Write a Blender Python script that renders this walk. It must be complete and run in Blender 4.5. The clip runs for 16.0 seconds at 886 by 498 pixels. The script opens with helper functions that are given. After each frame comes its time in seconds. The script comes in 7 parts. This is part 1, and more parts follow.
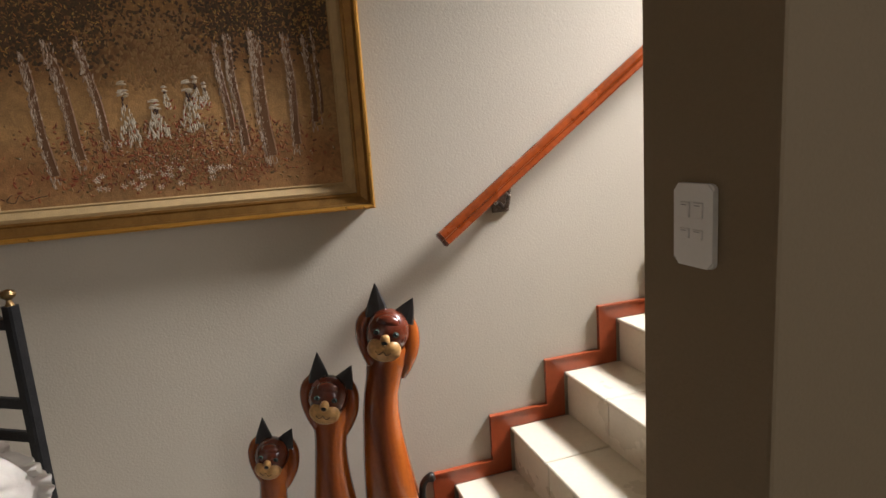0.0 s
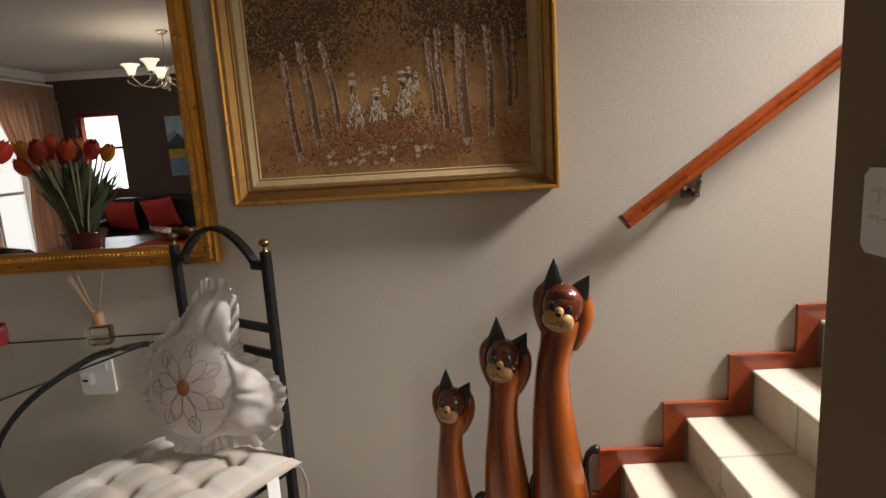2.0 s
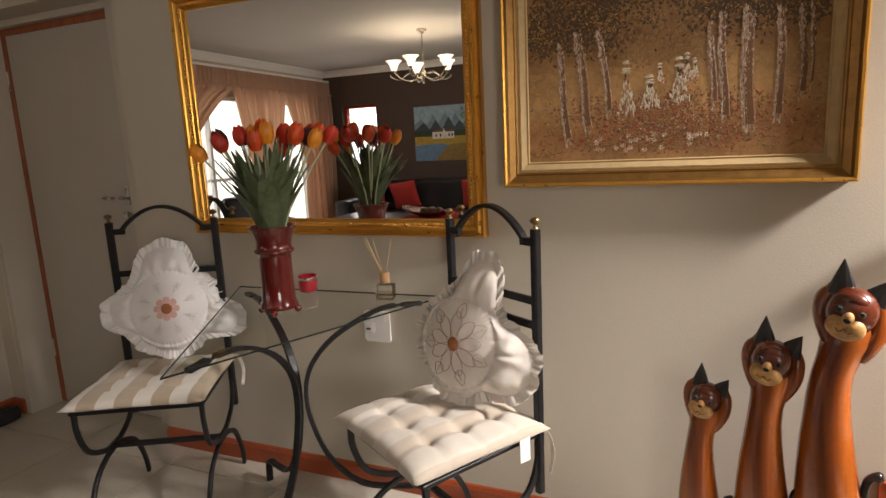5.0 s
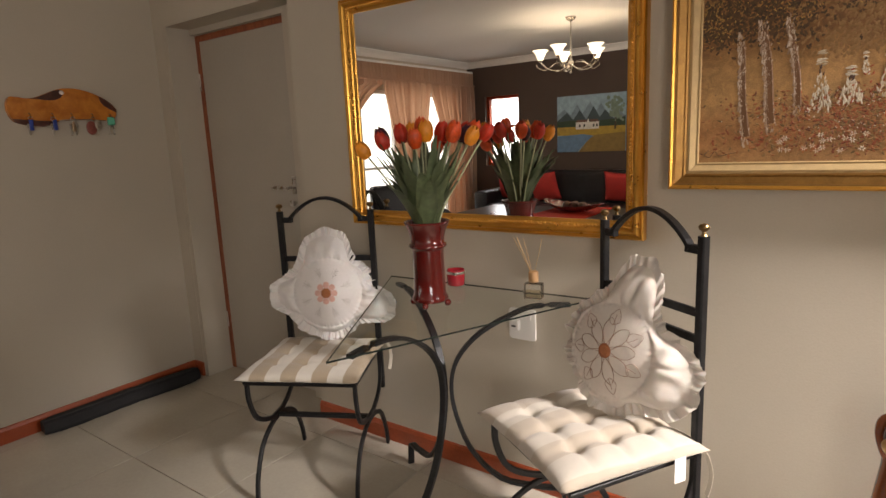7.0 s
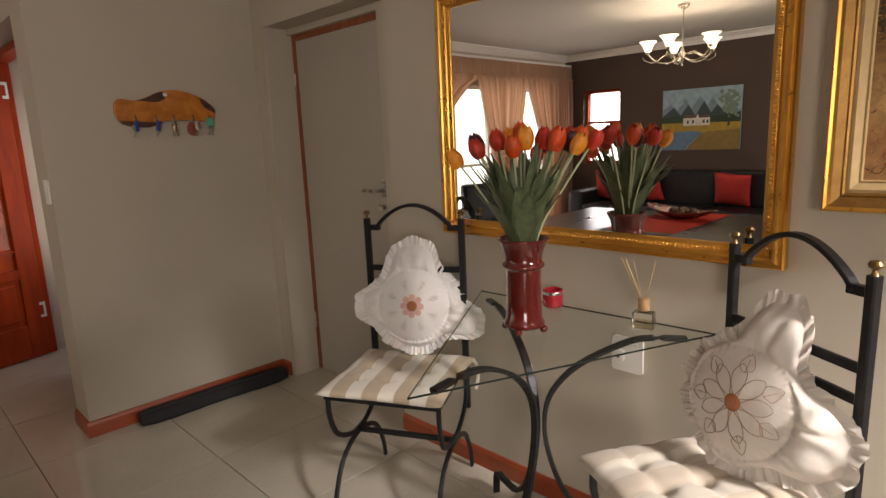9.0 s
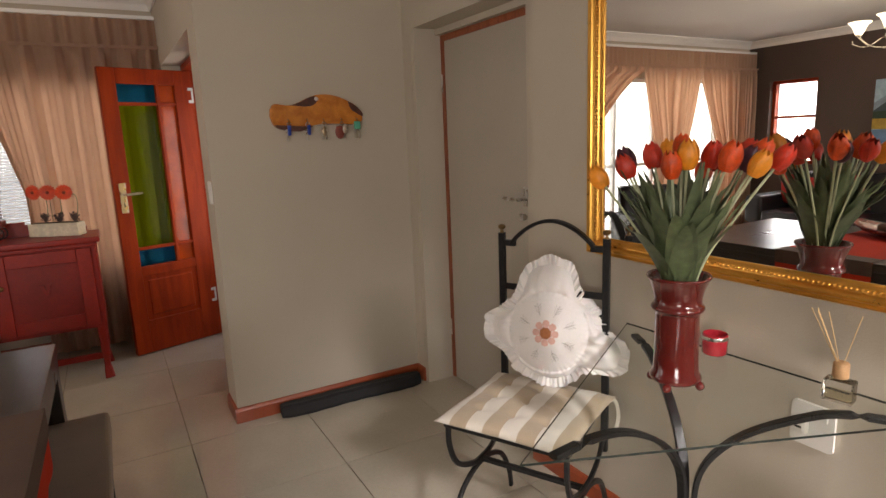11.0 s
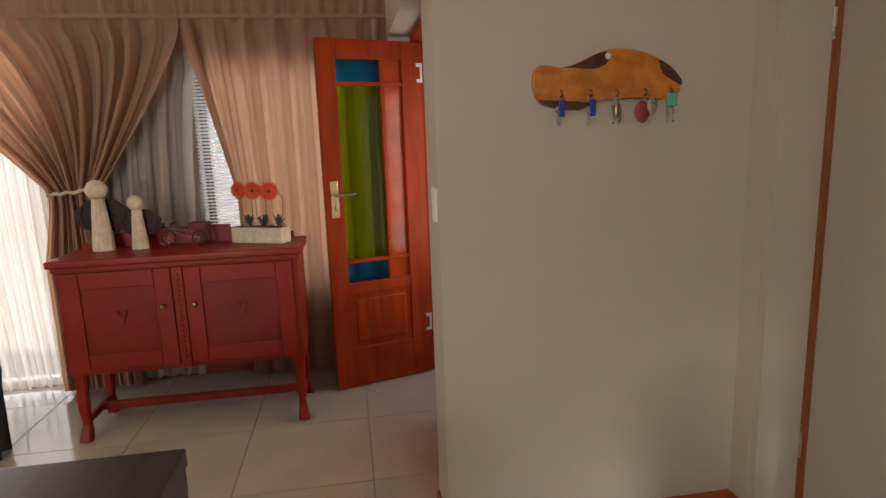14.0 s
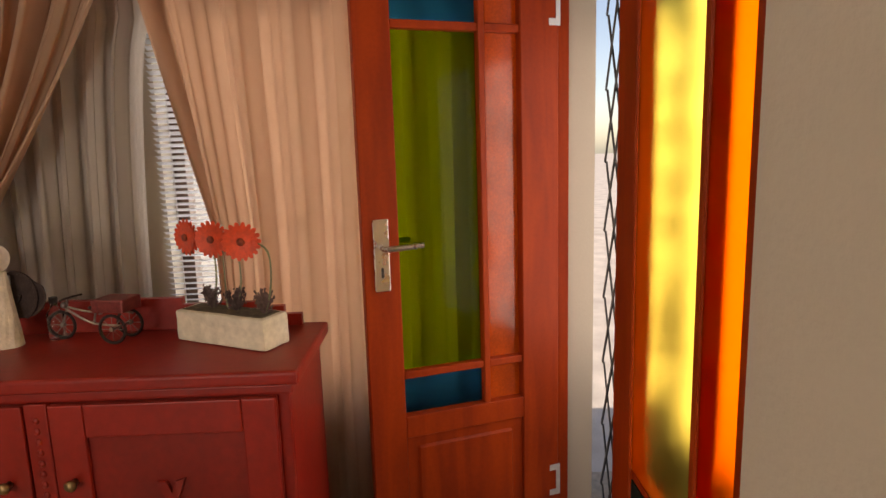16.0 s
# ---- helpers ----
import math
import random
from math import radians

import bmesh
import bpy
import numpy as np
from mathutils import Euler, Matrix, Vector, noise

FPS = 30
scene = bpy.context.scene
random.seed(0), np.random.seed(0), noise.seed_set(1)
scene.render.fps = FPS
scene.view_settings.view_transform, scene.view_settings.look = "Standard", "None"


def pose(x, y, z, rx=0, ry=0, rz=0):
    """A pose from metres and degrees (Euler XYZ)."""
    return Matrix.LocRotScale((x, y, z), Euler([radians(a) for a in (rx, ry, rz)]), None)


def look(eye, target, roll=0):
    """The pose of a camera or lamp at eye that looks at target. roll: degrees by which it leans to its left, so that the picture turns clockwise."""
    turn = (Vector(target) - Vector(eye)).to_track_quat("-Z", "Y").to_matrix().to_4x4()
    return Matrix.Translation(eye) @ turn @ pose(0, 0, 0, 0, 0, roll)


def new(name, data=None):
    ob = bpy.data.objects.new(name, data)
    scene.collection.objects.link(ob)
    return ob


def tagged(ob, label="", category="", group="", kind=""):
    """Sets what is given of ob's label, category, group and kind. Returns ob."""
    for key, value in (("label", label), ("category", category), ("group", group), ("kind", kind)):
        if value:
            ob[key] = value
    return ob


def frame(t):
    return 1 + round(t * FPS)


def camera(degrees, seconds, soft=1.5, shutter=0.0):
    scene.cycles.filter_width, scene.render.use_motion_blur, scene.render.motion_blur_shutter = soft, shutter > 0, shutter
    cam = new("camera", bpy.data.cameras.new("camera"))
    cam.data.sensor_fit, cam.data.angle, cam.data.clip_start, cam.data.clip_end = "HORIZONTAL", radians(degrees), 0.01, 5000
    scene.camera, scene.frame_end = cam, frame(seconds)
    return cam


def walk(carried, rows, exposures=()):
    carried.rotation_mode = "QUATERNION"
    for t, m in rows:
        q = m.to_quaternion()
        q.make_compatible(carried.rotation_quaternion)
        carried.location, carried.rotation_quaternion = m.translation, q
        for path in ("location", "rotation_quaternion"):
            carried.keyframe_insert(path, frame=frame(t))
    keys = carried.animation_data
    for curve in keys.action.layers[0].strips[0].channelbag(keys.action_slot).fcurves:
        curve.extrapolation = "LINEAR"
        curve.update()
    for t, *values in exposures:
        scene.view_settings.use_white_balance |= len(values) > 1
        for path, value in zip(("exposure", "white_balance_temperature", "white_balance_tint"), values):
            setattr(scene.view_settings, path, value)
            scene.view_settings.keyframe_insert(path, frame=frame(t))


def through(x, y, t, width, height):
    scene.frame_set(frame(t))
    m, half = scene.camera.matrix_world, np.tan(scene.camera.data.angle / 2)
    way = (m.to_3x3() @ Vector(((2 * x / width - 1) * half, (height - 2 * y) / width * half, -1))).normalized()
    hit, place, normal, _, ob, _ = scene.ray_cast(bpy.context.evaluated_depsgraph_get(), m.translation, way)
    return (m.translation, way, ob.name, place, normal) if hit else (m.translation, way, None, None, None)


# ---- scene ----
cam = camera(74.6, 16.0)
PATH = [
    (0, (-0.348, 0.199, 1.37), (0.244, 2.077, 1.019), -4.0),
    (0.5, (-0.322, 0.165, 1.369), (0.084, 2.091, 1.017), -4.0),
    (1, (-0.307, 0.138, 1.366), (-0.078, 2.093, 1.011), -3.9),
    (1.5, (-0.31, 0.107, 1.364), (-0.234, 2.073, 1.006), -3.7),
    (2, (-0.334, 0.078, 1.362), (-0.395, 2.045, 1.003), -3.5),
    (2.5, (-0.361, 0.052, 1.354), (-0.553, 2.011, 1.003), -3.2),
    (3, (-0.362, 0.024, 1.352), (-0.69, 1.966, 1.005), -3.1),
    (3.5, (-0.379, -0.004, 1.341), (-0.827, 1.916, 1.01), -2.9),
    (4, (-0.392, -0.023, 1.326), (-0.956, 1.87, 1.01), -2.7),
    (4.5, (-0.422, -0.033, 1.34), (-1.084, 1.825, 1.008), -2.7),
    (7, (-0.513, -0.057, 1.388), (-1.671, 1.531, 1.022), -2.6),
    (7.5, (-0.512, -0.057, 1.396), (-1.733, 1.484, 1.03), -2.6),
    (8, (-0.522, -0.043, 1.397), (-1.795, 1.457, 1.037), -2.4),
    (8.5, (-0.566, 0.008, 1.418), (-1.892, 1.457, 1.045), -2.5),
    (9, (-0.646, 0.087, 1.431), (-2.036, 1.476, 1.057), -2.4),
    (11.5, (-0.775, 0.288, 1.49), (-2.55, 1.127, 1.112), -2.3),
    (12, (-0.8, 0.282, 1.49), (-2.633, 0.987, 1.112), -2.2),
    (12.5, (-0.908, 0.308, 1.475), (-2.786, 0.884, 1.101), -2.1),
    (13, (-1.197, 0.348, 1.491), (-3.103, 0.819, 1.114), -2.0),
    (13.5, (-1.571, 0.409, 1.479), (-3.496, 0.803, 1.104), -2.0),
    (14, (-2.027, 0.455, 1.46), (-3.97, 0.761, 1.099), -2.0),
    (14.5, (-2.496, 0.492, 1.458), (-4.45, 0.723, 1.102), -1.8),
    (15, (-2.955, 0.504, 1.453), (-4.917, 0.67, 1.105), -1.9),
    (15.5, (-3.375, 0.506, 1.436), (-5.347, 0.598, 1.117), -1.9),
    (16, (-3.751, 0.521, 1.437), (-5.726, 0.554, 1.12), -1.8),
]
EXPOSURES = [(0, -1.0, 6400, 13), (2.5, -1.2, 6650, 15), (3.5, -1.08, 6750, 16), (5, -0.5, 6950, 16), (8, -0.24, 7050, 17), (9.2, -0.16, 7050, 17), (12, 0.30, 6850, 17), (14, 0.26, 6850, 17), (14.6, 0.20, 7000, 18), (16, 0.42, 7800, 20)]
walk(cam, [(t, look(eye, target, roll)) for t, eye, target, roll in PATH], exposures=EXPOSURES)

# ---- light ----
world = bpy.data.worlds.new("sky")
scene.world = world
world.use_nodes = True
wn, wl = world.node_tree.nodes, world.node_tree.links
sky = wn.new("ShaderNodeTexSky")
sky.sky_type, sky.sun_disc = "NISHITA", False
sky.sun_elevation, sky.sun_rotation = radians(54), radians(156)
wl.new(sky.outputs[0], wn["Background"].inputs[0])
wn["Background"].inputs[1].default_value = 0.15

sun = new("sun", bpy.data.lights.new("sun", "SUN"))
sun.data.energy, sun.data.angle, sun.data.color = 4.0, radians(0.5), (1.0, 0.94, 0.85)
sun.matrix_world = look((3.5, -8.0, 12.0), (0, 0, 0))


def area_lamp(name, eye, target, w, h, watts, color=(1, 1, 1)):
    lamp = new(name, bpy.data.lights.new(name, "AREA"))
    lamp.data.shape, lamp.data.size, lamp.data.size_y = "RECTANGLE", w, h
    lamp.data.energy, lamp.data.color = watts, color
    lamp.matrix_world = look(eye, target)
    return lamp


area_lamp("daylight_patio_door", (-6.10, -2.72, 1.05), (0, -2.72, 1.05), 2.7, 2.05, 40, (1.0, 0.97, 0.93))
area_lamp("daylight_west_window", (-6.12, 0.08, 1.22), (0, 0.08, 1.22), 1.05, 1.42, 11, (0.97, 0.98, 1.0))
area_lamp("daylight_south_window", (-5.27, -4.76, 1.5), (-5.27, 0, 1.5), 0.6, 1.08, 12, (0.97, 0.98, 1.0))
area_lamp("daylight_front_door", (-5.0, 1.18, 1.25), (-5.0, 0, 1.25), 1.2, 1.1, 9, (1.0, 0.97, 0.92))
stair_light = area_lamp("daylight_stair_window", (2.12, 1.34, 2.84), (0.5, 1.60, 1.20), 0.40, 0.50, 44, (1.0, 0.985, 0.97))
stair_light.data.spread = radians(52)
# Added fill from an unseen east opening, to brighten entrance and north walls.
area_lamp("fill_light_east", (1.60, -1.95, 1.55), (0, -1.95, 1.55), 1.8, 1.1, 78, (1.0, 0.98, 0.95))
for i in range(5):
    bulb = new("chandelier_bulb", bpy.data.lights.new("chandelier_bulb", "POINT"))
    bulb.data.energy, bulb.data.color, bulb.data.shadow_soft_size = 6.0, (1.0, 0.86, 0.66), 0.018
    bulb.location = (-3.12 + 0.32 * math.cos(i * 1.2566 + 0.3), -2.30 + 0.32 * math.sin(i * 1.2566 + 0.3), 2.235)



# ---- materials ----
def mat(name, base, rough=0.5, metal=0.0, var=0.10, scale=9.0, bump=0.0, bscale=150.0, spec=0.5, coat=0.0, sheen=0.0, stretch=(1, 1, 1), rand=0.0, sub=0.0):
    """Principled surface: colour drifts at two scales, gloss varies a little, fine relief."""
    m = bpy.data.materials.new(name)
    m.use_nodes = True
    n, l = m.node_tree.nodes, m.node_tree.links
    p = n["Principled BSDF"]
    tc, mp = n.new("ShaderNodeTexCoord"), n.new("ShaderNodeMapping")
    l.new(tc.outputs["Object"], mp.inputs[0])
    mp.inputs["Scale"].default_value = stretch
    big, fine = n.new("ShaderNodeTexNoise"), n.new("ShaderNodeTexNoise")
    for t, s, d in ((big, scale, 4), (fine, bscale, 3)):
        l.new(mp.outputs[0], t.inputs["Vector"])
        t.inputs["Scale"].default_value, t.inputs["Detail"].default_value = s, d
    ramp = n.new("ShaderNodeMapRange")
    l.new(big.outputs[0], ramp.inputs[0])
    ramp.inputs[1].default_value, ramp.inputs[2].default_value = 0.3, 0.7
    ramp.inputs[3].default_value, ramp.inputs[4].default_value = 1 - var, 1 + var
    fr = n.new("ShaderNodeMapRange")
    l.new(fine.outputs[0], fr.inputs[0])
    fr.inputs[1].default_value, fr.inputs[2].default_value = 0.3, 0.7
    fr.inputs[3].default_value, fr.inputs[4].default_value = 1 - var * 0.5, 1 + var * 0.5
    mul = n.new("ShaderNodeMath")
    mul.operation = "MULTIPLY"
    l.new(ramp.outputs[0], mul.inputs[0])
    l.new(fr.outputs[0], mul.inputs[1])
    last = mul.outputs[0]
    if rand:
        info, rr, m2 = n.new("ShaderNodeObjectInfo"), n.new("ShaderNodeMapRange"), n.new("ShaderNodeMath")
        l.new(info.outputs["Random"], rr.inputs[0])
        rr.inputs[3].default_value, rr.inputs[4].default_value = 1 - rand, 1 + rand
        m2.operation = "MULTIPLY"
        l.new(last, m2.inputs[0])
        l.new(rr.outputs[0], m2.inputs[1])
        last = m2.outputs[0]
    sc = n.new("ShaderNodeVectorMath")
    sc.operation = "SCALE"
    sc.inputs[0].default_value = base
    l.new(last, sc.inputs["Scale"])
    l.new(sc.outputs[0], p.inputs["Base Color"])
    rg = n.new("ShaderNodeMapRange")
    l.new(big.outputs[0], rg.inputs[0])
    rg.inputs[3].default_value, rg.inputs[4].default_value = max(0.02, rough - 0.08), min(1, rough + 0.08)
    l.new(rg.outputs[0], p.inputs["Roughness"])
    p.inputs["Metallic"].default_value = metal
    p.inputs["Specular IOR Level"].default_value = spec
    p.inputs["Coat Weight"].default_value = coat
    p.inputs["Coat Roughness"].default_value = 0.12
    p.inputs["Sheen Weight"].default_value = sheen
    if sub:
        p.inputs["Subsurface Weight"].default_value = sub
        p.inputs["Subsurface Scale"].default_value = 0.01
    if bump:
        b = n.new("ShaderNodeBump")
        b.inputs["Strength"].default_value, b.inputs["Distance"].default_value = bump, 0.004
        l.new(fine.outputs[0], b.inputs["Height"])
        l.new(b.outputs[0], p.inputs["Normal"])
    return m


def wood(name, dark, light, rough=0.3, coat=0.3, scale=6.0, stretch=(1, 1, 14), rand=0.0):
    """Timber: long grain between two tones."""
    m = mat(name, light, rough, coat=coat, var=0.12, scale=3.0, bump=0.05, bscale=90)
    n, l = m.node_tree.nodes, m.node_tree.links
    p = n["Principled BSDF"]
    tc, mp, ns = n.new("ShaderNodeTexCoord"), n.new("ShaderNodeMapping"), n.new("ShaderNodeTexNoise")
    l.new(tc.outputs["Object"], mp.inputs[0])
    mp.inputs["Scale"].default_value = tuple(1.0 if s > 5 else 9.0 * s for s in stretch)
    l.new(mp.outputs[0], ns.inputs["Vector"])
    ns.inputs["Scale"].default_value, ns.inputs["Detail"].default_value, ns.inputs["Distortion"].default_value = scale, 6, 0.8
    cr = n.new("ShaderNodeValToRGB")
    cr.color_ramp.elements[0].position, cr.color_ramp.elements[1].position = 0.34, 0.66
    cr.color_ramp.elements[0].color, cr.color_ramp.elements[1].color = (*dark, 1), (*light, 1)
    l.new(ns.outputs[0], cr.inputs[0])
    old = p.inputs["Base Color"].links[0].from_node
    for k in list(old.inputs[0].links):
        l.remove(k)
    l.new(cr.outputs[0], old.inputs[0])
    return m


def cloth(name, base, through, amount=0.45, bump=0.15, bscale=500, clear=0.0):
    """Thin fabric that lets light through."""
    m = mat(name, base, 0.9, var=0.06, scale=14, bump=bump, bscale=bscale, spec=0.2, sheen=0.2)
    n, l = m.node_tree.nodes, m.node_tree.links
    p, out = n["Principled BSDF"], n["Material Output"]
    tr, mx = n.new("ShaderNodeBsdfTranslucent"), n.new("ShaderNodeMixShader")
    tr.inputs[0].default_value = (*through, 1)
    mx.inputs[0].default_value = amount
    l.new(p.outputs[0], mx.inputs[1])
    l.new(tr.outputs[0], mx.inputs[2])
    last = mx.outputs[0]
    if clear:
        tp, m2 = n.new("ShaderNodeBsdfTransparent"), n.new("ShaderNodeMixShader")
        m2.inputs[0].default_value = clear
        l.new(last, m2.inputs[1])
        l.new(tp.outputs[0], m2.inputs[2])
        last = m2.outputs[0]
    l.new(last, out.inputs[0])
    return m


def glass(name, color=(1, 1, 1), rough=0.0, ior=1.45):
    m = mat(name, color, rough, var=0.01)
    p = m.node_tree.nodes["Principled BSDF"]
    for k in list(p.inputs["Roughness"].links):
        m.node_tree.links.remove(k)
    p.inputs["Roughness"].default_value = rough
    p.inputs["Transmission Weight"].default_value, p.inputs["IOR"].default_value = 1.0, ior
    return m


def thin_glass(name, tint, gloss=0.08, rough=0.02):
    """A pane: tinted clear sheet with a faint reflection."""
    m = bpy.data.materials.new(name)
    m.use_nodes = True
    n, l = m.node_tree.nodes, m.node_tree.links
    tp, gl, mx, lw = n.new("ShaderNodeBsdfTransparent"), n.new("ShaderNodeBsdfGlossy"), n.new("ShaderNodeMixShader"), n.new("ShaderNodeLayerWeight")
    pw, fr = n.new("ShaderNodeMath"), n.new("ShaderNodeMath")
    pw.operation, fr.operation = "POWER", "MULTIPLY_ADD"
    lw.inputs[0].default_value, pw.inputs[1].default_value = 0.5, 4.0
    l.new(lw.outputs["Facing"], pw.inputs[0])
    l.new(pw.outputs[0], fr.inputs[0])
    fr.inputs[1].default_value, fr.inputs[2].default_value = gloss * 5, gloss * 0.35
    tp.inputs[0].default_value = (*tint, 1)
    gl.inputs["Roughness"].default_value = rough
    l.new(fr.outputs[0], mx.inputs[0])
    l.new(tp.outputs[0], mx.inputs[1])
    l.new(gl.outputs[0], mx.inputs[2])
    l.new(mx.outputs[0], n["Material Output"].inputs[0])
    return m


def cathedral(name, tint):
    """Coloured textured glass that blurs what lies behind it."""
    m = bpy.data.materials.new(name)
    m.use_nodes = True
    n, l = m.node_tree.nodes, m.node_tree.links
    rf, gl, mx, lw = n.new("ShaderNodeBsdfRefraction"), n.new("ShaderNodeBsdfGlossy"), n.new("ShaderNodeMixShader"), n.new("ShaderNodeLayerWeight")
    rf.inputs["Color"].default_value = (*(c ** 0.5 for c in tint), 1)
    rf.inputs["Roughness"].default_value, rf.inputs["IOR"].default_value = 0.34, 1.12
    gl.inputs["Roughness"].default_value = 0.12
    mul = n.new("ShaderNodeMath")
    mul.operation = "MULTIPLY"
    mul.inputs[1].default_value = 0.10
    l.new(lw.outputs["Facing"], mul.inputs[0])
    l.new(mul.outputs[0], mx.inputs[0])
    l.new(rf.outputs[0], mx.inputs[1])
    l.new(gl.outputs[0], mx.inputs[2])
    l.new(mx.outputs[0], n["Material Output"].inputs[0])
    return m


def glow(name, color, strength):
    m = bpy.data.materials.new(name)
    m.use_nodes = True
    p = m.node_tree.nodes["Principled BSDF"]
    p.inputs["Base Color"].default_value = (0.8, 0.78, 0.72, 1)
    p.inputs["Emission Color"].default_value = (*color, 1)
    p.inputs["Emission Strength"].default_value = strength
    return m


M_WALL = mat("wall_paint_beige", (0.48, 0.43, 0.35), 0.75, var=0.03, scale=2.0, bump=0.16, bscale=165, spec=0.3)
M_BROWN = mat("wall_paint_brown", (0.085, 0.06, 0.048), 0.75, var=0.05, scale=2.0, bump=0.3, bscale=160, spec=0.25)
# Stair wall end: darker and browner than the beige walls.
M_OLIVE = mat("wall_tan_dark", (0.22, 0.165, 0.10), 0.75, var=0.04, scale=2.0, bump=0.25, bscale=160, spec=0.25)
M_CEIL = mat("ceiling_paint", (0.58, 0.56, 0.52), 0.85, var=0.02, scale=1.5, bump=0.05, bscale=120)
M_CORNICE = mat("cornice_paint", (0.8, 0.79, 0.76), 0.7, var=0.02)
M_TILE = mat("floor_tile_cream", (0.46, 0.42, 0.35), 0.07, var=0.06, scale=3.0, bump=0.015, bscale=60, spec=0.7, rand=0.03)
M_GROUT = mat("grout", (0.30, 0.25, 0.19), 0.9, var=0.2, scale=30, bump=0.3)
M_STEP = mat("stair_tile_cream", (0.66, 0.60, 0.48), 0.28, var=0.06, scale=5.0, bump=0.04, bscale=80, rand=0.03)
M_SKIRT = mat("skirting_varnish", (0.30, 0.058, 0.018), 0.35, var=0.16, scale=6, coat=0.2, bump=0.04, bscale=60)
M_RAIL = mat("handrail_varnish", (0.32, 0.058, 0.008), 0.28, var=0.3, scale=5, coat=0.2, bump=0.03, bscale=60)
M_DOORRED = wood("door_timber_red", (0.23, 0.022, 0.0025), (0.32, 0.035, 0.0025), 0.5, 0.0, scale=2.2)
M_DOORRED.node_tree.nodes["Principled BSDF"].inputs["Specular IOR Level"].default_value = 0.2
M_DOORGREY = mat("door_paint_greige", (0.40, 0.36, 0.30), 0.5, var=0.03, scale=3, bump=0.04, bscale=60)
M_DOOREDGE = wood("door_edge_timber", (0.20, 0.05, 0.018), (0.30, 0.085, 0.03), 0.5, 0.0)
M_STEEL = mat("brushed_steel", (0.62, 0.60, 0.57), 0.28, 1.0, var=0.06, scale=30)
M_BRASS = mat("aged_brass", (0.26, 0.17, 0.08), 0.38, 1.0, var=0.15, scale=60)
M_WHITEPL = mat("white_plastic", (0.76, 0.74, 0.70), 0.35, var=0.02)
M_DARKHOLE = mat("dark_slot", (0.02, 0.02, 0.02), 0.6, var=0.1)
M_PAVE = mat("paving", (0.42, 0.38, 0.33), 0.9, var=0.2, scale=3, bump=0.3)
M_PLASTER_OUT = mat("outside_plaster", (0.66, 0.58, 0.48), 0.9, var=0.08, scale=2, bump=0.3)
M_PANE = thin_glass("window_glass", (0.96, 0.98, 0.97))
M_ALU = mat("window_frame_bronze", (0.10, 0.055, 0.035), 0.4, 0.3, var=0.1)


# ---- mesh helpers ----
def part(name, bm, material, parent=None, label="", smooth=False, shadow=True):
    me = bpy.data.meshes.new(name)
    bmesh.ops.recalc_face_normals(bm, faces=bm.faces[:])
    bm.to_mesh(me)
    bm.free()
    if smooth:
        for f in me.polygons:
            f.use_smooth = True
    me.materials.append(material)
    ob = new(name, me)
    if parent is not None:
        ob.parent = parent
    if label:
        ob["label"] = label
    if not shadow:
        ob.visible_shadow = False
    return ob


def thing(name, label, category, m=None, group="", kind=""):
    ob = new(name)
    ob.empty_display_size = 0.1
    if m is not None:
        ob.matrix_world = m
    return tagged(ob, label, category, group, kind)


def box(bm, a, b, bevel=0.0, seg=2):
    """A box from corner a to corner b, edges rounded by bevel."""
    lo, hi = Vector(map(min, a, b)), Vector(map(max, a, b))
    m = Matrix.Translation((lo + hi) / 2) @ Matrix.Diagonal((*(hi - lo), 1))
    r = bmesh.ops.create_cube(bm, size=1, matrix=m)
    if bevel:
        es = list({e for v in r["verts"] for e in v.link_edges})
        bmesh.ops.bevel(bm, geom=es, offset=bevel, segments=seg, profile=0.6, affect="EDGES")
    return bm


def boxes(*args, bevel=0.0):
    bm = bmesh.new()
    for a, b in args:
        box(bm, a, b, bevel)
    return bm


def sweep(bm, pts, section, closed=False, up=(0, 0, 1), caps=True, scales=None):
    """Carry a closed section (list of (side, up) pairs) along points."""
    pts = [Vector(p) for p in pts]
    rings, n = [], len(pts)
    for i, p in enumerate(pts):
        a = pts[(i - 1) % n] if (closed or i) else p
        b = pts[(i + 1) % n] if (closed or i < n - 1) else p
        d = (b - a).normalized()
        u = Vector(up)
        s = d.cross(u)
        if s.length < 1e-3:
            s = d.cross(Vector((1, 0.01, 0)))
        s.normalize()
        u = s.cross(d).normalized()
        k = scales[i] if scales else 1.0
        rings.append([bm.verts.new(p + s * (x * k) + u * (y * k)) for x, y in section])
    m = len(section)
    for i in range(n if closed else n - 1):
        r0, r1 = rings[i], rings[(i + 1) % n]
        for j in range(m):
            bm.faces.new((r0[j], r0[(j + 1) % m], r1[(j + 1) % m], r1[j]))
    if caps and not closed:
        bm.faces.new(rings[0])
        bm.faces.new(rings[-1][::-1])
    return bm


def disc(r, n=8, ry=None):
    return [(r * math.cos(2 * math.pi * i / n), (ry or r) * math.sin(2 * math.pi * i / n)) for i in range(n)]


def bar(w, h):
    c = min(w, h) * 0.16
    x, y = w / 2, h / 2
    return [(-x + c, -y), (x - c, -y), (x, -y + c), (x, y - c), (x - c, y), (-x + c, y), (-x, y - c), (-x, -y + c)]


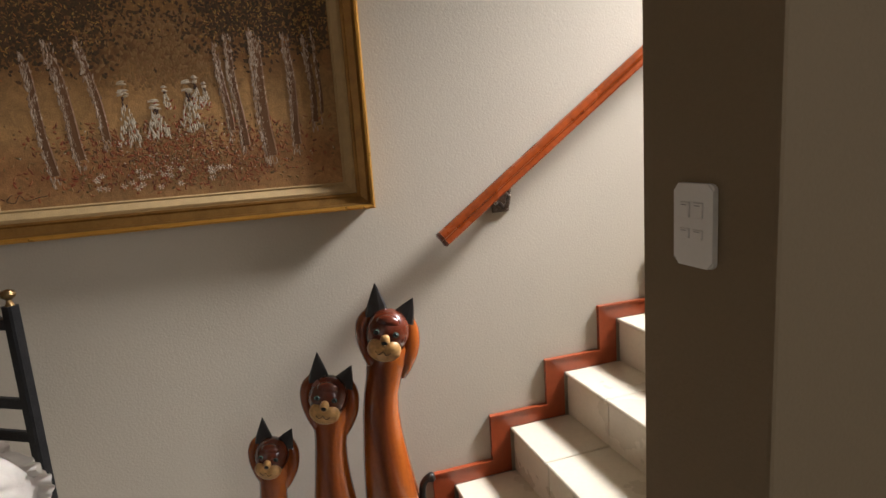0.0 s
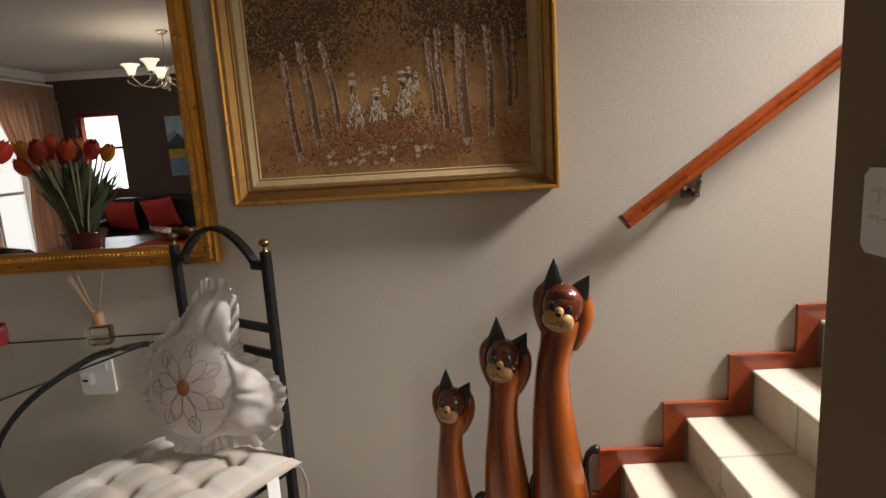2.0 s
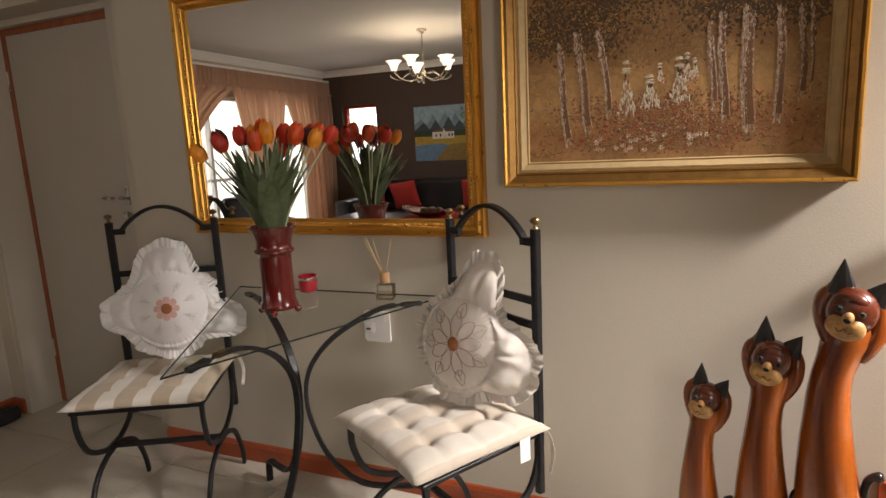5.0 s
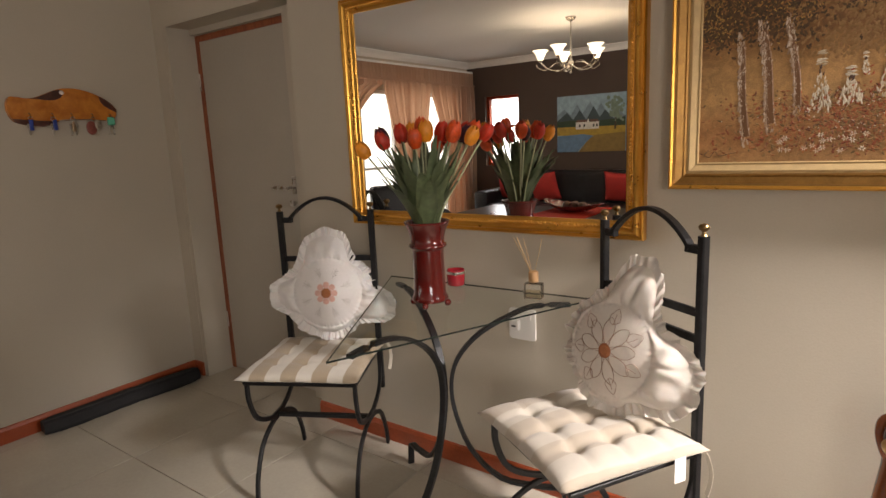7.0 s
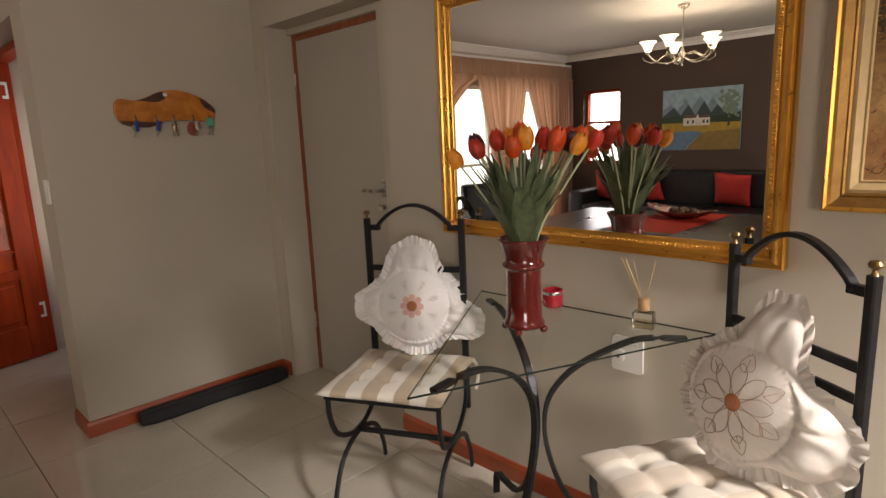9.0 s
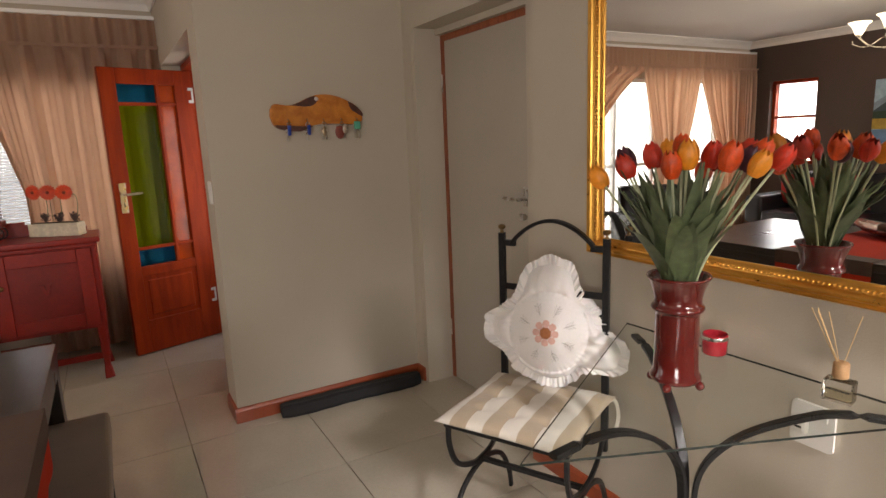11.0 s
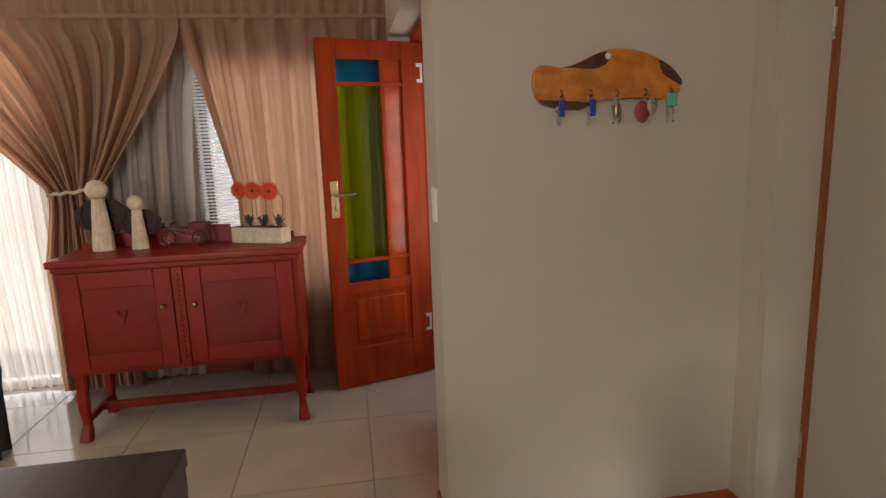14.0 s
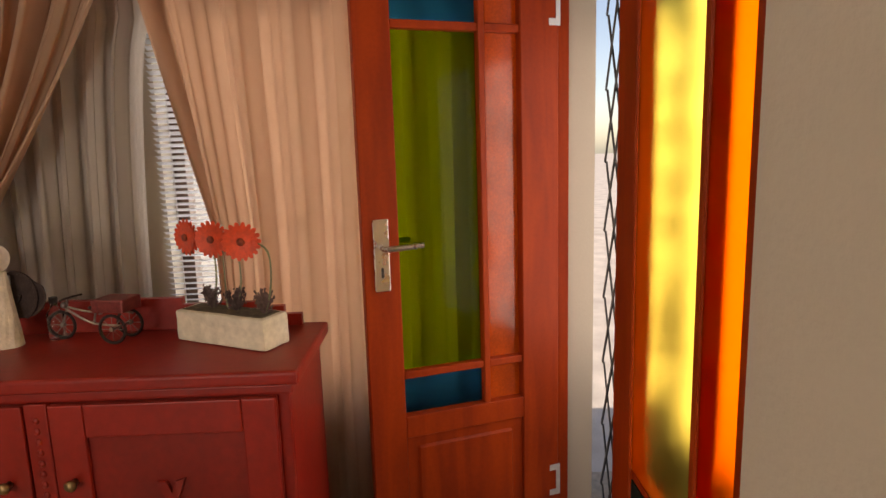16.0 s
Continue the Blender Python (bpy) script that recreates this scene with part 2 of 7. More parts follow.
def lathe(bm, prof, seg=24, m=None):
    """Turn a profile of (radius, height) about z."""
    m = m or Matrix()
    rings = []
    for r, z in prof:
        if r < 1e-5:
            rings.append([bm.verts.new(m @ Vector((0, 0, z)))])
        else:
            rings.append([bm.verts.new(m @ Vector((r * math.cos(2 * math.pi * i / seg), r * math.sin(2 * math.pi * i / seg), z))) for i in range(seg)])
    for a, b in zip(rings, rings[1:]):
        for i in range(seg):
            k = (i + 1) % seg
            if len(a) == 1 and len(b) == 1:
                continue
            if len(a) == 1:
                bm.faces.new((a[0], b[k], b[i]))
            elif len(b) == 1:
                bm.faces.new((a[i], a[k], b[0]))
            else:
                bm.faces.new((a[i], a[k], b[k], b[i]))
    return bm


def ball(bm, c, r, squash=(1, 1, 1), u=14, v=9, rot=None):
    m = Matrix.Translation(c) @ (rot or Matrix()) @ Matrix.Diagonal((r * squash[0], r * squash[1], r * squash[2], 1))
    bmesh.ops.create_uvsphere(bm, u_segments=u, v_segments=v, radius=1, matrix=m)
    return bm


def curve_pts(ctrl, n=24):
    """A smooth line through the control points."""
    c = [Vector(p) for p in ctrl]
    c = [2 * c[0] - c[1]] + c + [2 * c[-1] - c[-2]]
    out, spans = [], len(c) - 3
    for i in range(n + 1):
        f = i / n * spans
        k = min(int(f), spans - 1)
        t = f - k
        a, b, d, e = c[k], c[k + 1], c[k + 2], c[k + 3]
        out.append(0.5 * ((2 * b) + (d - a) * t + (2 * a - 5 * b + 4 * d - e) * t * t + (3 * b - a - 3 * d + e) * t * t * t))
    return out


def plate(bm, outline, y0, y1, bevel=0.0):
    """A flat shape from an outline of (x, z), between two y."""
    f = [bm.verts.new((x, y0, z)) for x, z in outline]
    b = [bm.verts.new((x, y1, z)) for x, z in outline]
    bm.faces.new(f)
    bm.faces.new(b[::-1])
    n = len(f)
    for i in range(n):
        bm.faces.new((f[i], b[i], b[(i + 1) % n], f[(i + 1) % n]))
    return bm


def structure(name, bm, material, label, category, smooth=False, shadow=True):
    return tagged(part(name, bm, material, None, "", smooth, shadow), label, category, kind="structure")


# ---- the shell ----
CEIL, WY = 2.6, 1.85
structure("wall_north", boxes(((-2.73, WY, 0), (0.24, 2.1, CEIL)), ((0.24, WY, 0), (2.3, 2.1, 4.4)), ((-3.9, WY, 0), (-3.8, 2.1, CEIL)), ((-3.8, WY, 2.085), (-2.73, 2.1, CEIL)), ((-2.88, 1.99, 0), (-2.73, 2.1, 2.085))),
          M_WALL, "beige textured plaster wall with the mirror and painting", "wall")
structure("wall_entrance", boxes(((-4.14, 0.74, 0), (-3.9, 2.1, CEIL)), ((-4.315, 0.87, 0), (-4.14, 1.06, CEIL)), ((-5.9, 0.74, 0), (-5.67, 1.06, CEIL)), ((-5.67, 0.74, 2.09), (-4.315, 1.06, CEIL)), ((-4.315, 0.74, 2.09), (-4.14, 0.87, CEIL))),
          M_WALL, "beige plastered wall beside the front door", "wall")
structure("wall_west", boxes(((-6.15, 0.62, 0), (-5.9, 1.06, CEIL)), ((-6.15, -1.36, 0), (-5.9, -0.45, CEIL)), ((-6.15, -0.45, 0), (-5.9, 0.62, 0.5)), ((-6.15, -0.45, 1.94), (-5.9, 0.62, CEIL)), ((-6.15, -4.08, 2.1), (-5.9, -1.36, CEIL)), ((-6.15, -4.8, 0), (-5.9, -4.08, CEIL))),
          M_WALL, "beige plastered wall behind the curtains", "wall")
structure("wall_south", boxes(((-5.9, -4.8, 0), (-5.58, -4.55, CEIL)), ((-5.58, -4.8, 0), (-4.96, -4.55, 0.95)), ((-5.58, -4.8, 2.05), (-4.96, -4.55, CEIL)), ((-4.96, -4.8, 0), (1.85, -4.55, CEIL))),
          M_BROWN, "dark brown painted feature wall", "wall")
structure("wall_east", boxes(((1.6, -4.55, 0), (1.85, -2.85, CEIL)), ((1.6, -1.05, 0), (1.85, 0.73, CEIL)), ((1.6, -2.85, 0), (1.85, -1.05, 1.0)), ((1.6, -2.85, 2.1), (1.85, -1.05, CEIL))), M_WALL, "plain beige plastered wall", "wall")
structure("wall_stair", boxes(((0.24, 0.73, 0), (2.3, 0.985, 4.4)), bevel=0.006), M_OLIVE, "darker tan wall end beside the stairs", "wall")
structure("wall_stair_end", boxes(((2.15, 0.985, 0), (2.3, WY, 2.45)), ((2.15, 0.985, 3.30), (2.3, WY, 4.4)), ((2.15, 0.985, 2.45), (2.3, 1.02, 3.30)), ((2.15, 1.80, 2.45), (2.3, WY, 3.30))),
          M_WALL, "beige wall with a window over the stair landing", "wall")
# Slab edge over the stairs is unseen, set at x=0.74 to block stair light.
structure("ceiling", boxes(((-6.15, -4.8, CEIL), (0.24, 2.1, CEIL + 0.15)), ((0.24, -4.8, CEIL), (1.85, 0.73, CEIL + 0.15)), ((0.24, 0.986, CEIL), (0.74, WY - 0.001, CEIL + 0.15)), ((0.59, 0.986, CEIL + 0.15), (0.74, WY - 0.001, 4.4)), ((0.59, 0.986, 4.4), (2.3, WY - 0.001, 4.55))),
          M_CEIL, "off-white painted plaster ceiling", "ceiling")

# coved cornice round the room
bm = bmesh.new()
cove = [(0, 0), (0.09, 0), (0.09, -0.012), (0.07, -0.02), (0.03, -0.05), (0.018, -0.075), (0.012, -0.09), (0, -0.09)]
for a, b in (((-5.9, 0.74), (-5.9, -4.55)), ((-5.9, -4.55), (1.6, -4.55)), ((-3.9, 0.74), (-5.9, 0.74)), ((-3.9, WY), (-3.9, 0.74)), ((0.24, WY), (-3.9, WY))):
    d = Vector((b[0] - a[0], b[1] - a[1], 0)).normalized()
    sweep(bm, [(a[0], a[1], CEIL - 0.001), (b[0], b[1], CEIL - 0.001)], [(-x, z) for x, z in cove])
structure("cornice_trim", bm, M_CORNICE, "white coved plaster cornice", "cornice")

# outside
structure("ground", boxes(((-300, -300, -0.40), (300, 300, -0.06))), M_PAVE, "sunlit pale paving outside the house", "ground")
structure("foundation", boxes(((-6.2, -4.85, -0.059), (2.95, 2.15, -0.012))), M_GROUT, "mortar bed under the floor tiles", "floor")
bm = boxes(((-16, 7.2, -0.06), (2.0, 7.4, 2.5)), ((-16.05, 7.15, 2.5), (2.05, 7.45, 2.58)))
structure("garden_wall", bm, M_PLASTER_OUT, "pale plastered garden wall outside", "wall")
bm = boxes(((-6.2, 1.06, 2.35), (-4.1, 1.75, 2.45)))
structure("porch_roof", bm, M_PLASTER_OUT, "plain porch roof slab outside the front door", "roof")

# ---- stairs ----
RISE, GO, NOSE_X, NOSE_Z = 0.153, 0.205, 0.357, 0.446
stairs = thing("staircase", "cream tiled staircase with timber skirting going up", "stairs", kind="structure")
levels = [(NOSE_X + GO * k, NOSE_Z + RISE * k) for k in range(-2, 6)]
levels[0] = (0.02, levels[0][1])
bm = bmesh.new()
for k, (x, z) in enumerate(levels):
    x1 = levels[k + 1][0] if k + 1 < len(levels) else 2.15
    box(bm, (x + 0.03, 0.99, 0.0), (x1 + 0.0299, 1.845, z - 0.013))
part("stair_core", bm, M_GROUT, stairs)
for k, (x, z) in enumerate(levels):
    x1 = levels[k + 1][0] if k + 1 < len(levels) else 2.14
    z0 = levels[k - 1][1] if k else 0.0
    for y0, y1 in ((0.99, 1.597), (1.601, 1.836)):
        part("tread_tile", box(bmesh.new(), (x, y0, z - 0.012), (x1 + 0.016, y1, z), 0.003, 1), M_STEP, stairs)
        part("riser_tile", box(bmesh.new(), (x + 0.010, y0, z0 + 0.001), (x + 0.02, y1, z - 0.013), 0.001, 1), M_STEP, stairs)
    xs, xn = x - 0.068, x1 - 0.068
    if k == 0:
        xs = x - 0.05
    if k == len(levels) - 1:
        xn = 2.14
    bm = bmesh.new()
    zb = z0 + 0.001 if k else 0.0
    plate(bm, [(xs, zb), (xs + 0.066, zb), (xs + 0.066, z + 0.001), (xn, z + 0.001), (xn, z + 0.052), (xs, z + 0.052)], 1.836, 1.85)
    part("stepped_skirting", bm, M_SKIRT, stairs, "red-brown timber stepped skirting")
    part("skirting_bead", boxes(((xs - 0.002, 1.832, z + 0.0465), (xn - 0.002, 1.8355, z + 0.053)), ((xs - 0.002, 1.832, zb + 0.052), (xs + 0.004, 1.8355, z + 0.046))), M_SKIRT, stairs)

# handrail
rail = thing("handrail", "polished red-brown timber handrail on the stair wall", "handrail")
a, b = Vector((0.157, 1.775, 1.10)), Vector((2.0, 1.775, 1.10 + 1.843 * 0.7245))
sec = [(-0.022, -0.040), (0.022, -0.040), (0.024, -0.030), (0.016, -0.014), (0.018, -0.006), (0.029, 0.002), (0.031, 0.014), (0.026, 0.028), (0.014, 0.036), (0, 0.038), (-0.014, 0.036), (-0.026, 0.028), (-0.031, 0.014), (-0.029, 0.002), (-0.018, -0.006), (-0.016, -0.014), (-0.024, -0.030)]
part("rail", sweep(bmesh.new(), [a, b], [(x * .62, (y - .038) * .56 + .030) for x, y in sec]), M_RAIL, rail)
way = (b - a).normalized()
# Thin dark slip puts the shade of the rail's cut end into colour.
part("end_shade", sweep(bmesh.new(), [a - way * 0.010, a - way * 0.0005], [(x * .60, (y - .038) * .58 + .031) for x, y in sec]), mat("rail_end_shade", (0.05, 0.012, 0.006), 0.4, var=0.2, scale=40), rail, "dark slip standing for shade on the rail end")
for t in (0.112, 0.6, 0.92):
    p = a.lerp(b, t)
    bm = bmesh.new()
    box(bm, (p.x - 0.028, 1.838, p.z - 0.095), (p.x + 0.03, 1.85, p.z - 0.035), 0.006)
    sweep(bm, curve_pts([(p.x, 1.84, p.z - 0.07), (p.x, 1.80, p.z - 0.078), (p.x, 1.775, p.z - 0.04), (p.x, 1.775, p.z - 0.010)], 10), disc(0.007))
    part("bracket", bm, mat("bracket_bronze", (0.16, 0.13, 0.11), 0.4, 0.9, var=0.4, scale=60), rail, "dark bronze wall bracket")
    for dx in (-0.017, 0.018):
        part("screw", ball(bmesh.new(), (p.x + dx, 1.836, p.z - 0.065), 0.006, (1, 0.5, 1), 10, 6), M_STEEL, rail)

# floor skirtings
def skirting(name, a, b, h=0.085):
    """A skirting board from a to b along the foot of a wall; the wall lies to its left."""
    s = [(0, 0.001), (0.014, 0.001), (0.014, h - 0.018), (0.011, h - 0.012), (0.008, h - 0.003), (0.0, h)]
    structure(name, sweep(bmesh.new(), [(*a, 0), (*b, 0)], s), M_SKIRT, "red-brown timber skirting board", "skirting")

skirting("baseboard_north", (-2.73, WY), (-0.03, WY))

skirting("baseboard_nib", (-3.886, WY), (-3.80, WY))
skirting("baseboard_entrance", (-3.9, 0.726), (-3.9, WY))
skirting("baseboard_corner", (-4.14, 0.74), (-3.9, 0.74))
skirting("baseboard_west", (-5.9, -1.3), (-5.9, 0.74))
skirting("baseboard_south", (1.6, -4.55), (-5.9, -4.55))

# ---- floor tiles ----
floor = thing("floor", "glossy cream square ceramic floor tiles with dark joints", "floor", kind="structure")
T = 0.607
tile_mesh = None
for i in range(-4, 10):
    for j in range(-10, 3):
        x0, y0 = -3.795 + T * i, 1.09 + T * j
        x1, y1 = x0 + T, y0 + T
        x0, x1, y0, y1 = max(x0, -5.9), min(x1, 1.6), max(y0, -4.55), min(y1, 2.09)
        if x1 - x0 < 0.05 or y1 - y0 < 0.05:
            continue
        if y0 > 1.84 and not (x0 < -2.9):
            continue
        whole = x1 - x0 > T - 0.001 and y1 - y0 > T - 0.001
        if whole and tile_mesh:
            ob = new("floor_tile", tile_mesh)
            ob.parent = floor
        else:
            w, h = x1 - x0, y1 - y0
            ob = part("floor_tile", box(bmesh.new(), (0.0018, 0.0018, -0.011), (w - 0.0018, h - 0.0018, 0), 0.0012, 1), M_TILE, floor)
            if whole:
                tile_mesh = ob.data
        ob.location = (x0, y0, 0)

# ---- things on and by the north wall ----
M_GOLD = mat("gilt_frame", (0.66, 0.34, 0.065), 0.30, 0.85, var=0.06, scale=25, bump=0.08, bscale=120)
M_GOLDDARK = mat("antique_gilt", (0.30, 0.155, 0.042), 0.36, 0.75, var=0.15, scale=30, bump=0.15, bscale=180)
M_LINER = mat("cream_linen_liner", (0.46, 0.32, 0.15), 0.8, var=0.08, scale=40, bump=0.2, bscale=700)
M_MIRROR = bpy.data.materials.new("mirror_silver")
M_MIRROR.use_nodes = True
mp_ = M_MIRROR.node_tree.nodes["Principled BSDF"]
mp_.inputs["Base Color"].default_value, mp_.inputs["Metallic"].default_value, mp_.inputs["Roughness"].default_value = (0.86, 0.86, 0.85, 1), 1.0, 0.005


def frame_ring(x0, x1, z0, z1, yback, prof, inset=0.0):
    """A mitred frame moulding round a rectangle; prof holds (inwards, out from the wall)."""
    bm = bmesh.new()
    rings = []
    for d, h in prof:
        y = yback - h
        q = ((x0 + d, z0 + d), (x1 - d, z0 + d), (x1 - d, z1 - d), (x0 + d, z1 - d))
        rings.append([bm.verts.new((x, y, z)) for x, z in q])
    for a, b in zip(rings, rings[1:]):
        for i in range(4):
            bm.faces.new((a[i], a[(i + 1) % 4], b[(i + 1) % 4], b[i]))
    return bm


def beads(name, x0, x1, z0, z1, y, step, r, material, parent):
    """A row of beads round a rectangle, one strip."""
    bm = bmesh.new()
    for ax, ay, bx, by in ((x0, z0, x1, z0), (x1, z0, x1, z1), (x1, z1, x0, z1), (x0, z1, x0, z0)):
        n = int(max(abs(bx - ax), abs(by - ay)) / step)
        for i in range(n):
            t = i / n
            bmesh.ops.create_icosphere(bm, subdivisions=1, radius=r, matrix=Matrix.Translation((ax + (bx - ax) * t, y, ay + (by - ay) * t)))
    return tagged(part(name, bm, material, parent, "", True), kind="stuff")


mirror = thing("wall_mirror", "large rectangular wall mirror in a gilt beaded frame", "mirror")
MX0, MX1, MZ0, MZ1 = -2.368, -1.078, 1.040, 1.988
part("moulding", frame_ring(MX0, MX1, MZ0, MZ1, 1.85, [(0, 0), (0, 0.032), (0.004, 0.040), (0.010, 0.036), (0.014, 0.037), (0.020, 0.046), (0.027, 0.047), (0.032, 0.042), (0.036, 0.036), (0.042, 0.035), (0.050, 0.034), (0.054, 0.030), (0.057, 0.022), (0.062, 0.020), (0.062, 0.012)]), M_GOLD, mirror, "gilt stepped moulding")
beads("bead_strip", MX0 + 0.045, MX1 - 0.045, MZ0 + 0.045, MZ1 - 0.045, 1.8130, 0.0125, 0.0056, M_GOLD, mirror)
part("looking_glass", boxes(((MX0 + 0.058, 1.833, MZ0 + 0.058), (MX1 - 0.058, 1.838, MZ1 - 0.058))), M_MIRROR, mirror, "clear mirror glass")
part("backing_board", boxes(((MX0 + 0.01, 1.8385, MZ0 + 0.01), (MX1 - 0.01, 1.849, MZ1 - 0.01))), M_DOOREDGE, mirror)


def stroke_mat(name, stops, rough=0.45):
    m = bpy.data.materials.new(name)
    m.use_nodes = True
    n, l = m.node_tree.nodes, m.node_tree.links
    p = n["Principled BSDF"]
    g, cr = n.new("ShaderNodeNewGeometry"), n.new("ShaderNodeValToRGB")
    cr.color_ramp.interpolation = "LINEAR"
    while len(cr.color_ramp.elements) < len(stops):
        cr.color_ramp.elements.new(0.5)
    for i, c in enumerate(stops):
        cr.color_ramp.elements[i].position = i / (len(stops) - 1)
        cr.color_ramp.elements[i].color = (*c, 1)
    l.new(g.outputs["Random Per Island"], cr.inputs[0])
    l.new(cr.outputs[0], p.inputs["Base Color"])
    p.inputs["Roughness"].default_value = rough
    return m


def strokes(items, y):
    """Raised brush strokes as small wedges."""
    bm = bmesh.new()
    for x, z, ln, wd, ang, h in items:
        if not (CX0 + ln / 2 < x < CX1 - ln / 2 and CZ0 + ln / 2 < z < CZ1 - ln / 2):
            continue
        c, s = math.cos(ang), math.sin(ang)
        q = [bm.verts.new((x + c * a - s * b, y, z + s * a + c * b)) for a, b in ((-ln / 2, -wd / 3), (0, -wd / 2), (ln / 2, 0), (0, wd / 2), (-ln / 2, wd / 3))]
        top = bm.verts.new((x, y - h * 0.5, z))
        for i in range(5):
            bm.faces.new((q[i], q[(i + 1) % 5], top))
    return bm


rnd = random.Random(7)
pic = thing("forest_painting", "oil painting of figures among birch trees in a gilt frame", "painting")
PX0, PX1, PZ0, PZ1 = -0.998, -0.034, 1.213, 1.925
part("gilt_frame", frame_ring(PX0, PX1, PZ0, PZ1, 1.85, [(0, 0), (0, 0.050), (0.005, 0.057), (0.011, 0.055), (0.014, 0.049), (0.016, 0.044), (0.034, 0.034), (0.038, 0.036), (0.043, 0.034), (0.045, 0.026)]), M_GOLDDARK, pic, "antique gilt moulding")
part("gilt_edge", frame_ring(PX0 - 0.001, PX1 + 0.001, PZ0 - 0.001, PZ1 + 0.001, 1.85, [(0, 0.046), (-0.0005, 0.053), (0.005, 0.0595), (0.011, 0.057), (0.013, 0.050)]), M_GOLD, pic, "bright gilt outer edge")
part("liner", frame_ring(PX0, PX1, PZ0, PZ1, 1.85, [(0.044, 0.020), (0.044, 0.029), (0.052, 0.031), (0.068, 0.018), (0.072, 0.020), (0.075, 0.018), (0.075, 0.010)]), M_LINER, pic, "cream linen liner")
CX0, CX1, CZ0, CZ1, CY = PX0 + 0.074, PX1 - 0.074, PZ0 + 0.074, PZ1 - 0.074, 1.836


def canvas_paint():
    """Painted ground: dark wood above, pale glade, russet earth, blended by loose brushwork."""
    m = mat("painted_canvas_ground", (0.27, 0.150, 0.060), 0.5, var=0.3, scale=5, bump=0.15, bscale=300)
    n, l = m.node_tree.nodes, m.node_tree.links
    tc, sp, ns, ad, mr, cr = (n.new("ShaderNode" + k) for k in ("TexCoord", "SeparateXYZ", "TexNoise", "Math", "MapRange", "ValToRGB"))
    l.new(tc.outputs["Object"], sp.inputs[0])
    l.new(tc.outputs["Object"], ns.inputs["Vector"])
    ns.inputs["Scale"].default_value, ns.inputs["Detail"].default_value = 9, 6
    ad.operation = "MULTIPLY_ADD"
    l.new(ns.outputs[0], ad.inputs[0])
    ad.inputs[1].default_value = 0.16
    l.new(sp.outputs[2], ad.inputs[2])
    l.new(ad.outputs[0], mr.inputs[0])
    mr.inputs[1].default_value, mr.inputs[2].default_value = CZ0 + 0.08, CZ1 + 0.08
    l.new(mr.outputs[0], cr.inputs[0])
    stops = ((0.0, (0.35, 0.185, 0.068)), (0.16, (0.31, 0.140, 0.048)), (0.30, (0.42, 0.235, 0.088)), (0.47, (0.37, 0.200, 0.070)), (0.60, (0.23, 0.105, 0.030)), (1.0, (0.27, 0.138, 0.038)))
    for k in range(len(stops) - 2):
        cr.color_ramp.elements.new(0.5)
    for e, (p, c) in zip(cr.color_ramp.elements, stops):
        e.position, e.color = p, (*c, 1)
    dab, tone, mul = n.new("ShaderNodeTexNoise"), n.new("ShaderNodeMapRange"), n.new("ShaderNodeVectorMath")
    l.new(tc.outputs["Object"], dab.inputs["Vector"])
    dab.inputs["Scale"].default_value, dab.inputs["Detail"].default_value, dab.inputs["Distortion"].default_value = 34, 5, 1.5
    l.new(dab.outputs[0], tone.inputs[0])
    tone.inputs[1].default_value, tone.inputs[2].default_value = 0.35, 0.65
    tone.inputs[3].default_value, tone.inputs[4].default_value = 0.80, 1.16
    mul.operation = "SCALE"
    l.new(cr.outputs[0], mul.inputs[0])
    l.new(tone.outputs[0], mul.inputs["Scale"])
    old = n["Principled BSDF"].inputs["Base Color"].links[0].from_node
    for k in list(old.inputs[0].links):
        l.remove(k)
    l.new(mul.outputs[0], old.inputs[0])
    return m


M_CANVAS = canvas_paint()
part("canvas", boxes(((CX0 - 0.002, CY, CZ0 - 0.002), (CX1 + 0.002, 1.848, CZ1 + 0.002))), M_CANVAS, pic, "brown painted canvas")
CW, CH = CX1 - CX0, CZ1 - CZ0


def cx(u):
    return CX0 + CW * u


def cz(v):
    return CZ0 + CH * v


# foliage masses, trunks, undergrowth, flowers and pale shapes
CROWNS = ((0.10, 0.80, .09), (0.22, 0.72, .08), (0.30, 0.82, .08), (0.05, 0.68, .05), (0.66, 0.80, .07), (0.76, 0.74, .08), (0.86, 0.82, .08), (0.93, 0.72, .05), (0.98, 0.85, .05), (0.50, 0.94, .12))


def leaf_strokes(count, lo, hi, wd, drop, relief):
    """Short strokes gathered into the crowns of the painted trees."""
    out = []
    for _ in range(count):
        u0, v0, sp = rnd.choice(CROWNS)
        u, v = rnd.gauss(u0, sp * .75), rnd.gauss(v0, sp * 1.05) - drop
        if .005 < u < .995 and .50 < v < .995:
            out.append((cx(u), cz(v), rnd.uniform(lo, hi), rnd.uniform(wd * .5, wd), rnd.choice((rnd.gauss(.9, .5), rnd.gauss(2.2, .5))), rnd.uniform(.3, 1) * relief))
    return out


tagged(part("foliage_paint", strokes(leaf_strokes(4200, .006, .016, .0095, 0, .0004), CY - 0.0006), stroke_mat("foliage_paint", [(0.038, 0.019, 0.007), (0.075, 0.036, 0.012), (0.052, 0.034, 0.010), (0.105, 0.048, 0.015), (0.058, 0.028, 0.009)]), pic), kind="stuff")
tagged(part("lit_leaf_paint", strokes(leaf_strokes(1300, .004, .011, .0036, -.02, .0016), CY - 0.0012), stroke_mat("lit_leaf_paint", [(0.34, 0.17, 0.03), (0.46, 0.27, 0.06), (0.24, 0.14, 0.035), (0.36, 0.14, 0.03), (0.17, 0.085, 0.02)]), pic), kind="stuff")
